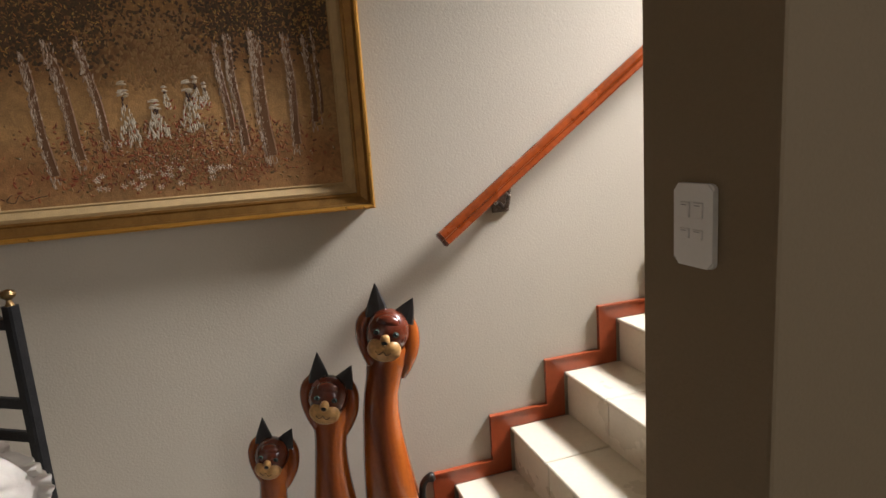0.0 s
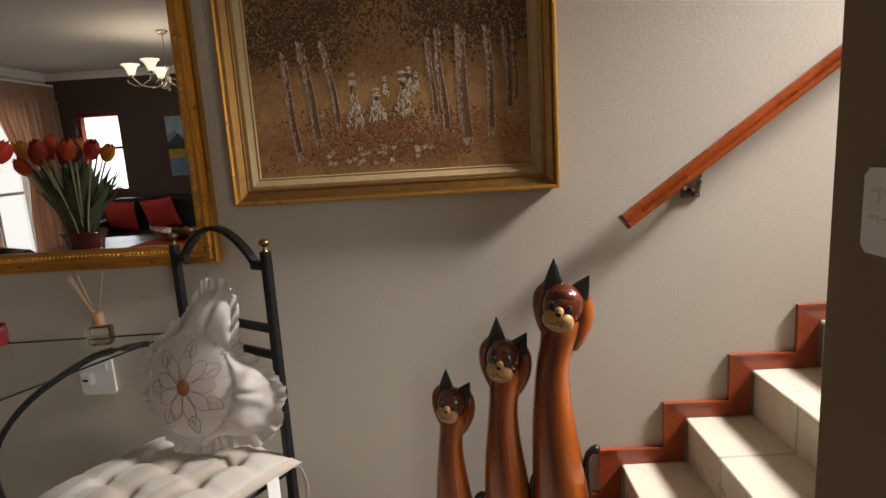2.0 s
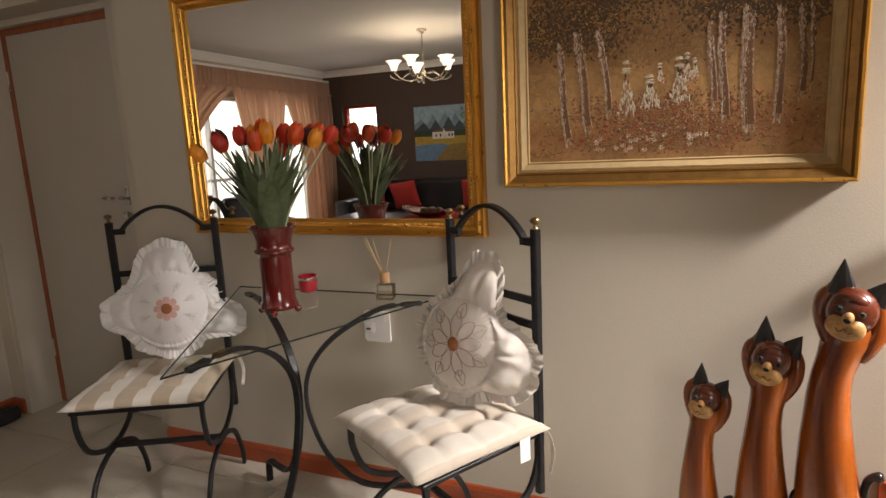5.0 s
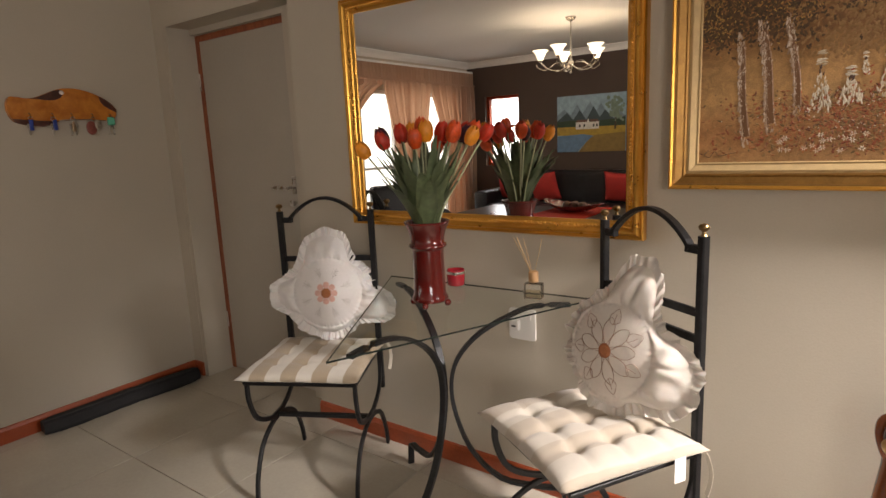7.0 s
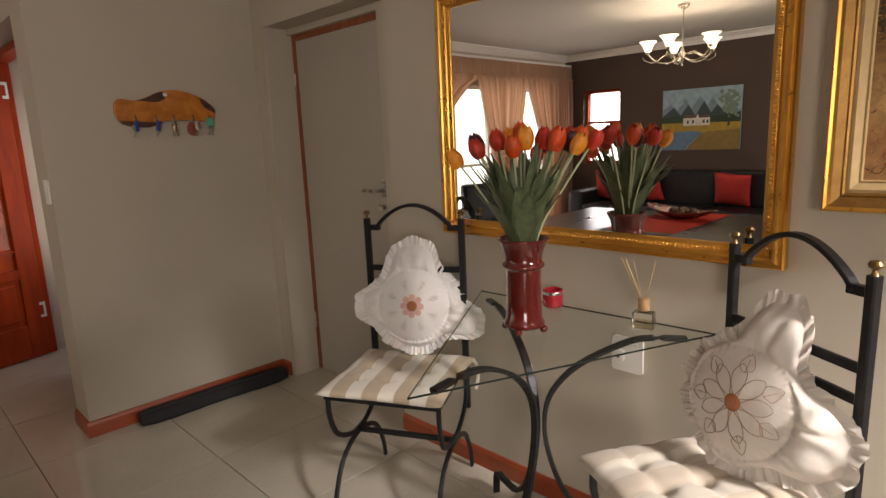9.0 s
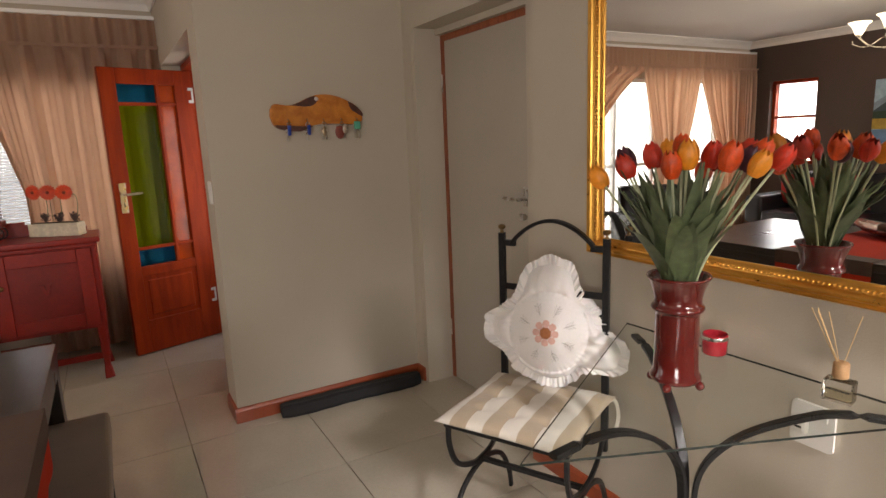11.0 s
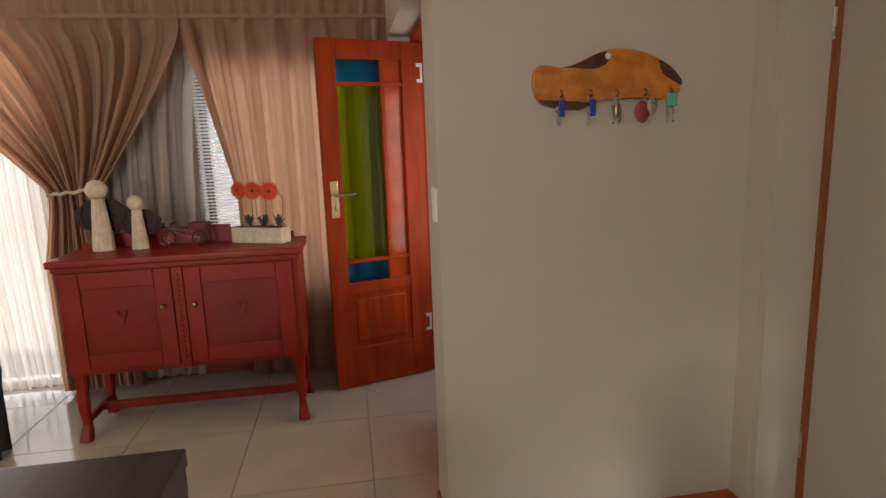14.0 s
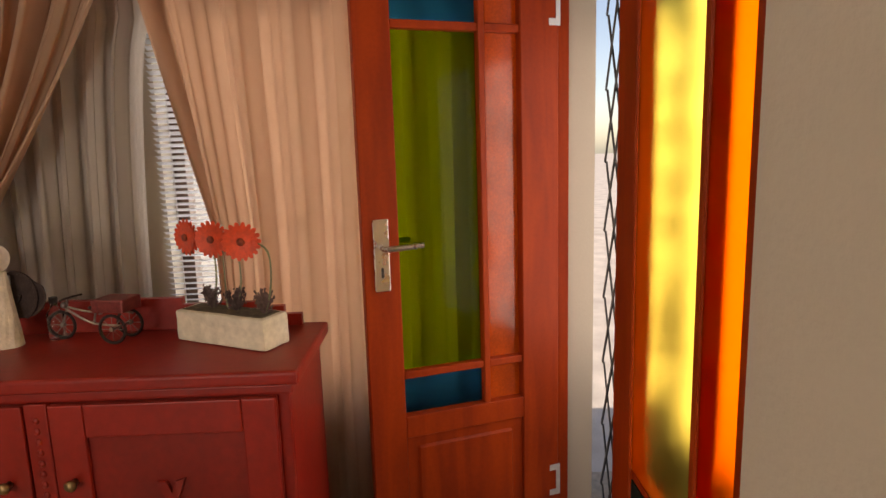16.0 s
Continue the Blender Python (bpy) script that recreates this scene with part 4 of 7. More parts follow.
def cat_figure(name, x, y, h, k, lean, label):
    """A carved long-necked cat, paws behind its tilted head; h: height of the head's middle, k: breadth."""
    rings = [(0, .076, .070, 0), (.02, .090, .082, 0), (.12, .094, .087, .05), (.25, .089, .082, .12), (.38, .081, .074, .10), (.50, .071, .066, -.05), (.60, .062, .059, -.25), (.68, .054, .052, -.42), (.75, .049, .048, -.50), (.81, .047, .046, -.35), (.86, .050, .046, .10), (.90, .056, .046, .50), (.94, .050, .044, .85), (.98, .03, .03, 1.0)]
    body = bmesh.new()
    loops, n = [], 24
    for t, w, d, bend in rings:
        off = lean * bend + .004 * k * math.sin(t * 9)
        loops.append([body.verts.new((off + k * w * math.cos(6.2832 * i / n) * (1 + .03 * math.sin(3 * 6.2832 * i / n + 6 * t)), k * d * math.sin(6.2832 * i / n), h * t)) for i in range(n)])
    for a, b in zip(loops, loops[1:]):
        for i in range(n):
            body.faces.new((a[i], a[(i + 1) % n], b[(i + 1) % n], b[i]))
    body.faces.new(loops[0][::-1])
    body.faces.new(loops[-1])
    at = Matrix.Translation((lean, 0, h)) @ Matrix.Diagonal((k, k, k, 1))
    head_at = at @ Matrix.Rotation(radians(13), 4, "Y") @ Matrix.Rotation(radians(-10), 4, "Z")
    arms = bmesh.new()
    for c in ([(-.034, -.004, -.105), (-.050, -.004, -.060), (-.062, .002, -.012), (-.060, .010, .026), (-.040, .016, .048)], [(.020, -.004, -.128), (.036, -.006, -.096), (.055, -.002, -.054), (.060, .008, -.006), (.044, .014, .036)]):
        sweep(arms, curve_pts(c, 16), disc(.0225, 12, .024), up=(0, 1, 0), scales=[0.8 + 0.3 * math.sin(3.14 * (i / 16) ** .8) for i in range(17)])
        ball(arms, c[-1], .020, (1, .9, 1), 12, 8)
    bmesh.ops.transform(arms, matrix=at, verts=arms.verts[:])
    for s in (-1, 1):
        ball(body, (s * .052 * k, -.062 * k, .035), .040 * k, (0.8, 1.1, 0.85), 12, 8)
    head = ball(bmesh.new(), (0, -.022, 0), .060, (0.96, 0.88, 1.06), 24, 16)
    ball(head, (0, -.050, .034), .026, (1.25, .7, .8), 14, 10)
    ears, muz, eye, pup = bmesh.new(), bmesh.new(), bmesh.new(), bmesh.new()
    for s in (-1, 1):
        base, tip = Vector((s * .033, -.012, .036)), Vector((-.052 if s < 0 else .052, -.008, .122 if s < 0 else .098))
        sweep(ears, [base, base.lerp(tip, .35), base.lerp(tip, .7), tip], disc(.034, 10, .014), up=(0, 1, 0), scales=[1.0, .72, .36, .03])
        ball(eye, (s * .0245, -.0690, .010), .0080, (1.1, .6, .9), 12, 8)
        ball(pup, (s * .0245, -.0735, .010), .0048, (1, .5, 1.1), 8, 6)
        ball(muz, (s * .014, -.063, -.031), .029, (1, .62, .92), 14, 9)
    ball(muz, (0, -.054, -.036), .042, (1.06, .62, .80), 18, 12)
    ball(muz, (0, -.074, -.008), .014, (.95, .8, 1.2), 12, 8)
    ball(pup, (0, -.0855, -.012), .0068, (1.25, .6, .8), 8, 6)
    for c in ([(-.020, -.0795, -.036), (-.010, -.0825, -.043), (0, -.082, -.034)], [(.020, -.0795, -.036), (.010, -.0825, -.043), (0, -.082, -.034)]):
        sweep(pup, curve_pts(c, 8), disc(.0011, 4))
    for b in (head, ears, muz, eye, pup):
        bmesh.ops.transform(b, matrix=head_at, verts=b.verts[:])
    for s in (-1, 1):
        ball(muz, (s * .052 * k, -.105 * k, .030), .026 * k, (0.8, .7, .8), 10, 7)
    tail = sweep(bmesh.new(), curve_pts([(.055 * k, .03, .03), (.098 * k, .02, .12 * h), (.086 * k, .01, .30 * h), (.082 * k, .0, .45 * h), (.092 * k, -.005, .50 * h), (.118 * k, -.01, .515 * h)], 22), disc(.010 * k, 8), scales=[1.0] * 19 + [1.15, 1.35, 1.5, 1.0])
    ob = fused(name, [(body, M_CAT, True), (arms, M_CAT, True), (head, M_CATDARK, True), (ears, M_BLACKWOOD, False), (muz, M_MUZZLE, True), (eye, M_EYE, True), (pup, M_PUPIL, True), (tail, M_BLACKWOOD, True)], pose(x, y, 0, 0, 0, -8))
    return tagged(ob, label, "cat figurine", "wooden cat figures by the stairs")


cat_figure("cat_figurine", -0.080, 1.67, 0.897, 1.0, 0.026, "tall carved wooden cat, varnished orange-brown with black ears")
cat_figure("cat_figurine", -0.232, 1.68, 0.746, 0.90, 0.010, "middle-sized carved wooden cat, varnished orange-brown with black ears")
cat_figure("cat_figurine", -0.392, 1.69, 0.612, 0.76, 0.012, "smallest carved wooden cat, varnished orange-brown with black ears")

# ---- glass side table ----
M_IRON = mat("black_wrought_iron", (0.018, 0.018, 0.019), 0.42, 0.5, var=0.25, scale=40, bump=0.15, bscale=200)
M_TABLEGLASS = thin_glass("table_glass", (0.90, 0.93, 0.91), 0.06)
M_GLASSEDGE = mat("glass_edge", (0.016, 0.022, 0.019), 0.15, var=0.05)
TZ = 0.825
table = thing("glass_table", "three-cornered clear glass table on black iron legs", "side table")
tri = [Vector((-1.638, 0.936, 0)), Vector((-1.245, 1.825, 0)), Vector((-2.143, 1.792, 0))]
bm = bmesh.new()
hi = [bm.verts.new((p.x, p.y, TZ)) for p in tri]
bm.faces.new(hi)
part("glass_top", bm, M_TABLEGLASS, table, "clear glass sheet", shadow=False)
bm = bmesh.new()
for i in range(3):
    a, b = tri[i], tri[(i + 1) % 3]
    v = [bm.verts.new((p.x, p.y, z)) for p, z in ((a, TZ - 0.0062), (b, TZ - 0.0062), (b, TZ - 0.0004), (a, TZ - 0.0004))]
    bm.faces.new(v)
part("glass_edge", bm, M_GLASSEDGE, table, "dark green glass edge")
mid = (tri[0] + tri[1] + tri[2]) / 3
for p in tri:
    d = (p - mid).normalized()
    reach = (p - mid).length
    prof = [(reach * 0.84, .807), (reach * 0.62, .808), (.25, .785), (.13, .72), (.050, .635), (.020, .54), (.030, .42), (.085, .27), (.19, .155), (.33, .115), (.41, .095), (.425, .003)]
    part("leg", sweep(bmesh.new(), curve_pts([mid + d * r + Vector((0, 0, z)) for r, z in prof], 40), bar(0.026, 0.014), up=d.cross(Vector((0, 0, 1))).cross(Vector((0, 0, 1)))), M_IRON, table)


# ---- iron chairs ----
def iron_chair(m, label):
    ch = thing("iron_chair", label, "chair", m, "iron chairs by the glass table")
    part("seat_frame", sweep(bmesh.new(), [(-.222, -.215, .492), (.222, -.215, .492), (.205, .20, .492), (-.205, .20, .492)], bar(.022, .014), closed=True), M_IRON, ch)
    bm = bmesh.new()
    for i in range(5):
        x = -.16 + .08 * i
        sweep(bm, [(x, -.21, .489), (x, .195, .489)], bar(.016, .004))
    part("seat_slats", bm, M_IRON, ch)
    for s in (-1, 1):
        x = s * .207
        part("back_post", sweep(bmesh.new(), [(x, .207, .30), (x, .207, 1.112)], bar(.025, .025)), M_IRON, ch)
        part("finial", lathe(bmesh.new(), [(0, 0), (.009, 0), (.006, .006), (.005, .012), (.013, .018), (.015, .024), (.011, .031), (0, .034)], 16, pose(x, .207, 1.112)), M_BRASS, ch, "brass knob")
        c = [(x * 1.06, -.21, .487), (x * 1.06, -.206, .41), (x * 1.04, -.165, .32), (x, -.07, .272), (x, 0, .265), (x, .07, .272), (x, .16, .32), (x, .20, .41), (x, .203, .487)]
        part("upper_arc", sweep(bmesh.new(), curve_pts(c, 32), bar(.020, .014), up=(1, 0, 0)), M_IRON, ch)
        c = [(x, -.245, .003), (x, -.225, .09), (x, -.165, .19), (x, -.08, .238), (x, 0, .250), (x, .08, .238), (x, .165, .19), (x, .225, .09), (x, .245, .003)]
        part("leg_arc", sweep(bmesh.new(), curve_pts(c, 32), bar(.020, .014), up=(1, 0, 0)), M_IRON, ch)
    part("stretcher", sweep(bmesh.new(), [(-.2, 0, .257), (.2, 0, .257)], bar(.02, .02)), M_IRON, ch)
    for z in (.826, .900):
        part("back_rail", sweep(bmesh.new(), [(-.195, .207, z), (.195, .207, z)], bar(.012, .024)), M_IRON, ch)
    arc = [(-.165 + .33 * i / 20, .207, 1.072 + .095 * math.sin(math.pi * i / 20) ** 0.8) for i in range(21)]
    part("back_arch", sweep(bmesh.new(), arc, bar(.013, .026), up=(0, 1, 0)), M_IRON, ch)
    for s in (-1, 1):
        part("arch_lug", boxes(((s * .15, .197, 1.062), (s * .196, .217, 1.085)), bevel=.002), M_IRON, ch)
    return ch


CH1, CH2 = pose(-2.32, 1.50, 0, 0, 0, 27), pose(-1.128, 1.492, 0, 0, 0, -32.6)
iron_chair(CH1, "black wrought-iron chair with arched back near the door")
iron_chair(CH2, "black wrought-iron chair with arched back near the painting")


# ---- seat pads ----
def stripe_cloth(name, c0, c1, period):
    """Woven cotton with broad stripes across x."""
    m = mat(name, c0, 0.9, var=0.05, scale=20, bump=0.25, bscale=600, spec=0.15, sheen=0.3)
    n, l = m.node_tree.nodes, m.node_tree.links
    tc, sx = n.new("ShaderNodeTexCoord"), n.new("ShaderNodeSeparateXYZ")
    l.new(tc.outputs["Object"], sx.inputs[0])
    mm, fr, gt = n.new("ShaderNodeMath"), n.new("ShaderNodeMath"), n.new("ShaderNodeMapRange")
    mm.operation, fr.operation = "MULTIPLY", "FRACT"
    mm.inputs[1].default_value = 1 / period
    l.new(sx.outputs[0], mm.inputs[0])
    l.new(mm.outputs[0], fr.inputs[0])
    l.new(fr.outputs[0], gt.inputs[0])
    gt.inputs[1].default_value, gt.inputs[2].default_value = 0.49, 0.51
    mx = n.new("ShaderNodeMix")
    mx.data_type = "RGBA"
    l.new(gt.outputs[0], mx.inputs["Factor"])
    mx.inputs["A"].default_value, mx.inputs["B"].default_value = (*c0, 1), (*c1, 1)
    old = n["Principled BSDF"].inputs["Base Color"].links[0].from_node
    l.new(mx.outputs["Result"], old.inputs[0])
    return m


M_PAD1 = stripe_cloth("striped_pad_cotton", (0.68, 0.64, 0.57), (0.43, 0.345, 0.245), 0.125)
M_PAD2 = stripe_cloth("cream_striped_pad_cotton", (0.58, 0.53, 0.455), (0.50, 0.43, 0.345), 0.15)
M_TIE = mat("pad_ribbon", (0.72, 0.66, 0.56), 0.9, var=0.05, bump=0.2, bscale=500)


def seat_pad(m, material, label, tuft, thick):
    pad = thing("seat_pad", label, "cushion", m, "cushions on the iron chairs")
    bm, n, w, d = bmesh.new(), 36, .240, .232
    grid = {}
    for side in (1, -1):
        for i in range(n + 1):
            for j in range(n + 1):
                u, v = i / n * 2 - 1, j / n * 2 - 1
                edge = max(0, (1 - abs(u) ** 5) * (1 - abs(v) ** 5)) ** 0.45
                z = thick * edge
                if side > 0:
                    for a in (-.5, 0, .5):
                        for b in (-.5, 0, .5):
                            r = math.hypot(u - a, v - b)
                            z -= tuft * math.exp(-(r / .10) ** 2)
                    z -= tuft * .38 * (math.exp(-((abs(u) - .5) / .05) ** 2) + math.exp(-(u / .05) ** 2) + math.exp(-((abs(v) - .5) / .05) ** 2) + math.exp(-(v / .05) ** 2)) * edge
                    z += .004 * noise.noise((u * 3, v * 3, 1.3))
                    z = max(z, .002)
                else:
                    z = -z * .55
                x = u * w * (1 + .05 * v * v - .02)
                y = v * d * (1 + .05 * u * u - .02)
                if side < 0 and (i in (0, n) or j in (0, n)):
                    grid[side, i, j] = grid[1, i, j]
                else:
                    grid[side, i, j] = bm.verts.new((x, y, z))
    for side in (1, -1):
        for i in range(n):
            for j in range(n):
                bm.faces.new([grid[side, i + a, j + b] for a, b in ((0, 0), (1, 0), (1, 1), (0, 1))])
    part("pad_cover", bm, material, pad, smooth=True)
    for a in (-.5, 0, .5):
        for b in (-.5, 0, .5):
            part("tuft_button", ball(bmesh.new(), (a * w, b * d, thick - tuft * 1.55), .006, (1, 1, .5), 8, 6), material, pad)
    for s in (-1, 1):
        c = [(s * .225, .215, .0), (s * .246, .228, -.012), (s * .256, .236, -.07), (s * .246, .232, -.135)]
        part("tie_ribbon", sweep(bmesh.new(), curve_pts(c, 12), bar(.014, .0015), up=(0, 1, 0)), M_TIE, pad, "cream tie ribbon")
    return pad


seat_pad(CH1 @ pose(0, -.02, .5175), M_PAD1, "white and beige striped cotton seat pad on the chair", .012, .034)
p2 = seat_pad(CH2 @ pose(0, -.02, .5175), M_PAD2, "cream tufted cotton seat pad with a white label", .025, .044)
part("care_label", boxes(((.2405, .120, -.070), (.2418, .158, .002))), M_WHITEPL, p2, "white care label")


# ---- ruffled cushions ----
M_SATIN = mat("white_satin", (0.73, 0.705, 0.685), 0.58, var=0.04, scale=8, bump=0.15, bscale=90, sheen=0.3, sub=0.05)
M_SATIN2 = mat("cream_satin", (0.64, 0.585, 0.525), 0.52, var=0.05, scale=8, bump=0.15, bscale=90, sheen=0.3, sub=0.05)
M_STITCH = mat("brown_stitching", (0.30, 0.17, 0.11), 0.7, var=0.2)
M_STITCHGREY = mat("grey_stitching", (0.33, 0.30, 0.27), 0.7, var=0.2)
M_CENTRE = mat("orange_velvet", (0.36, 0.13, 0.05), 0.85, var=0.15, scale=80, bump=0.3, bscale=500)
M_PETAL = mat("pink_applique", (0.66, 0.40, 0.34), 0.7, var=0.1, scale=40)


def ruffled_cushion(m, material, label, petals, wide, seed, lobes):
    """A satin cushion set on its corner: padded round middle, floppy corners (angle, reach, breadth), gathered trim."""
    cu = thing("ruffled_cushion", label, "cushion", m, "flower cushions on the iron chairs")
    R, cols = .148, 360

    def bulge(r):
        return .020 + (.030 if wide else .038) * max(0, 1 - (r / R) ** 2)

    def reach(th, i):
        out = R + .016
        for a, far, broad in lobes:
            d = abs((th - a + math.pi) % (2 * math.pi) - math.pi)
            out += far * math.exp(-(d / broad) ** 3)
        return out + .012 * noise.noise((3.2 * math.cos(th), 3.2 * math.sin(th), seed))

    def rumple(x, z):
        return noise.noise((x * 14, z * 14, seed)) + .6 * noise.noise((x * 34, z * 34, seed + 5))

    bm, front, back = bmesh.new(), [], []
    hems = []
    inner = [R * t for t in (.15, .3, .45, .6, .72, .82, .90, .95, .98)] + [R, R + .004]
    for side, store in ((-1, front), (1, back)):
        for i in range(cols):
            th = 6.2832 * i / cols
            hem = reach(th, i)
            pleat = math.sin(46 * th + 5 * noise.noise((3 * math.cos(th), 3 * math.sin(th), seed + 9)))
            col = []
            gather = math.sin(19 * th + 9 * noise.noise((2 * math.cos(th), 2 * math.sin(th), seed + 4)))
            for r in inner + [R + .004 + (hem - R - .004) * q for q in (.1, .2, .3, .4, .5, .6, .7, .8, .9, 1)]:
                x, z = r * math.cos(th), r * math.sin(th)
                q = max(0, (r - R) / (hem - R))
                puff = min(1, (hem - R) / .10)
                h = bulge(r) if r <= R else (.016 + .012 * puff * math.sin(math.pi * q ** .7)) * (1 - q ** 3) + .002
                if side > 0:
                    h *= .45
                h -= (.002 if wide else .004) * math.exp(-((r - R) / .006) ** 2)
                puck = .0012 * pleat * math.exp(-((r - R) / .016) ** 2) * (r > R * .9)
                fold = (.0045 + .004 * noise.noise((4 * math.cos(th), 4 * math.sin(th), seed + 7))) * gather * puff * math.sin(math.pi * min(1, q * 1.1 + .05)) * (r > R)
                soft = (.0018 if r < R else .002 + .011 * q ** .8) * rumple(x, z)
                lean = .022 * q * q * (hem / .27)
                col.append(bm.verts.new((x, side * h + puck + fold + soft + lean, z)))
            store.append(col)
            if side < 0:
                hems.append(col[-1].co.copy())
        tip = bm.verts.new((0, side * bulge(0), 0))
        for i in range(cols):
            a, b = store[i], store[(i + 1) % cols]
            bm.faces.new((tip, a[0], b[0]))
            for k in range(len(a) - 1):
                bm.faces.new((a[k], a[k + 1], b[k + 1], b[k]))
    part("cushion_body", bm, material, cu, smooth=True)
    # gathered trim along the hem, in two layers
    for lay in (0, 1):
        bm, vs, n = bmesh.new(), [], 900
        for i in range(n):
            f = i / n * cols
            a, b = hems[int(f) % cols], hems[(int(f) + 1) % cols]
            p = a.lerp(b, f - int(f))
            th = 6.2832 * i / n
            ph = 30 * th + 14 * noise.noise((2.5 * math.cos(th), 2.5 * math.sin(th), seed + lay * 3)) + 5 * noise.noise((11 * math.cos(th), 9 * math.sin(th), seed + lay))
            fat = .35 + 1.1 * abs(noise.noise((5 * math.cos(th), 5 * math.sin(th), seed * 2 + lay)))
            wide_hem = (.034, .026)[lay] * (1 + .45 * noise.noise((6 * math.cos(th), 6 * math.sin(th), seed * 4 + lay)))
            away = Vector((math.cos(th), 0, math.sin(th)))
            flop = .014 * noise.noise((3 * math.cos(th), 3 * math.sin(th), seed * 5 + lay))
            col = []
            for k in range(6):
                q = k / 5
                sway = (.0015 + .010 * q * fat) * math.sin(ph) + .006 * q * noise.noise((30 * p.x, 30 * p.z, seed + q))
                col.append(bm.verts.new(p + away * (-.010 + (wide_hem + .010) * q) + Vector((-.35 * sway * away.z, (.0, .005)[lay] + sway + flop * q, .35 * sway * away.x))))
            vs.append(col)
        for i in range(n):
            a, b = vs[i], vs[(i + 1) % n]
            for k in range(5):
                bm.faces.new((a[k], b[k], b[k + 1], a[k + 1]))
        part("frill", bm, material, cu, smooth=True)

    def on(r, a, lift=.0015):
        x, z = r * math.cos(a), r * math.sin(a)
        return Vector((x, -bulge(r) - lift - .0012, z))
    part("flower_centre", lathe(bmesh.new(), [(0, .005), (.014, .004), (.0235, 0), (.0235, -.006)], 18, pose(0, -bulge(0), 0, 90)), M_CENTRE, cu, "rust-orange flower centre")
    if wide:
        for i in range(petals):
            a = i * 6.2832 / petals + .2
            pts = [on(r, a + w) for r, w in ((.022, -.12), (.055, -.34), (.085, -.22), (.105, 0), (.085, .22), (.055, .34), (.022, .12))]
            part("petal_outline", sweep(bmesh.new(), curve_pts(pts, 22), disc(.0009, 5)), M_STITCH, cu)
        for i in range(petals - 2):
            a = i * 6.2832 / (petals - 2) + .6
            pts = [on(r, a + w) for r, w in ((.085, 0), (.105, -.20), (.135, 0), (.105, .20), (.085, 0), (.120, 0))]
            part("leaf_outline", sweep(bmesh.new(), curve_pts(pts, 24), disc(.0008, 5)), M_STITCH, cu)
    else:
        for i in range(petals):
            a = i * 6.2832 / petals
            bm = bmesh.new()
            ring = [bm.verts.new(on(r, a + w, .001)) for r, w in ((.019, -.25), (.034, -.40), (.046, -.25), (.049, 0), (.046, .25), (.034, .40), (.019, .25))]
            bm.faces.new(ring)
            part("petal", bm, M_PETAL, cu, "pink petal")
        for i in range(petals):
            a = i * 6.2832 / petals + .39
            bm = sweep(bmesh.new(), [on(r, a) for r in (.066, .085, .112)], disc(.0007, 5))
            for r in (.076, .086, .096):
                for s in (-1, 1):
                    sweep(bm, [on(r, a), on(r + .013, a + s * .13)], disc(.0006, 4))
            part("leaf_sprig", bm, M_STITCHGREY, cu)
    return cu


ruffled_cushion(CH1 @ pose(.012, .150, .760, -10, 2, 8), M_SATIN, "white satin ruffled cushion with pink embroidered flower, on the chair", 8, False, 1, ((1.66, .088, .48), (3.2, .066, .36), (-.28, .105, .34), (-1.6, .012, .7)))
ruffled_cushion(CH2 @ pose(-.010, .092, .748, -12, 4, 15) @ Matrix.Diagonal((.92, .9, .95, 1)), M_SATIN2, "cream satin ruffled cushion with outlined flower, on the chair", 9, True, 2, ((1.42, .120, .36), (-.16, .105, .52), (3.0, .012, .5), (-1.55, .018, .5)))

# ---- vase and tulips ----
M_VASE = mat("oxblood_glaze", (0.095, 0.008, 0.006), 0.12, var=0.15, scale=12, coat=0.6)
VX, VY = -1.712, 1.500
vase = thing("vase", "dark red glazed ceramic vase with ball feet on the glass table", "vase", pose(VX, VY, TZ + .001))
prof = [(0, .018), (.055, .018), (.060, .024), (.058, .034), (.052, .045), (.050, .10), (.050, .195), (.052, .203), (.058, .207), (.061, .213), (.058, .219), (.053, .223), (.054, .24), (.060, .265), (.069, .287), (.073, .293), (.071, .297), (.066, .293), (.055, .262), (.047, .22), (.046, .05), (0, .04)]
part("vase_body", lathe(bmesh.new(), [(r * 1.08, z) for r, z in prof], 40), M_VASE, vase, smooth=True)
for a in (20, 110, 200, 290):
    part("ball_foot", ball(bmesh.new(), (.062 * math.cos(radians(a)), .062 * math.sin(radians(a)), .0115), .0125, (1, 1, .95), 12, 8), M_VASE, vase, smooth=True)

M_STEM = mat("tulip_stem", (0.42, 0.45, 0.28), 0.6, var=0.1, scale=30)
M_LEAF = mat("tulip_leaf", (0.085, 0.112, 0.050), 0.5, var=0.35, scale=14, bump=0.1, bscale=60, rand=0.25)
TUL = {"red": mat("tulip_red", (0.46, 0.024, 0.006), 0.45, var=0.25, scale=40, rand=0.15), "orange": mat("tulip_orange_red", (0.60, 0.066, 0.007), 0.45, var=0.25, scale=40, rand=0.12), "yellow": mat("tulip_yellow", (0.75, 0.26, 0.015), 0.45, var=0.2, scale=30), "plum": mat("tulip_plum", (0.055, 0.010, 0.022), 0.45, var=0.3, scale=40)}


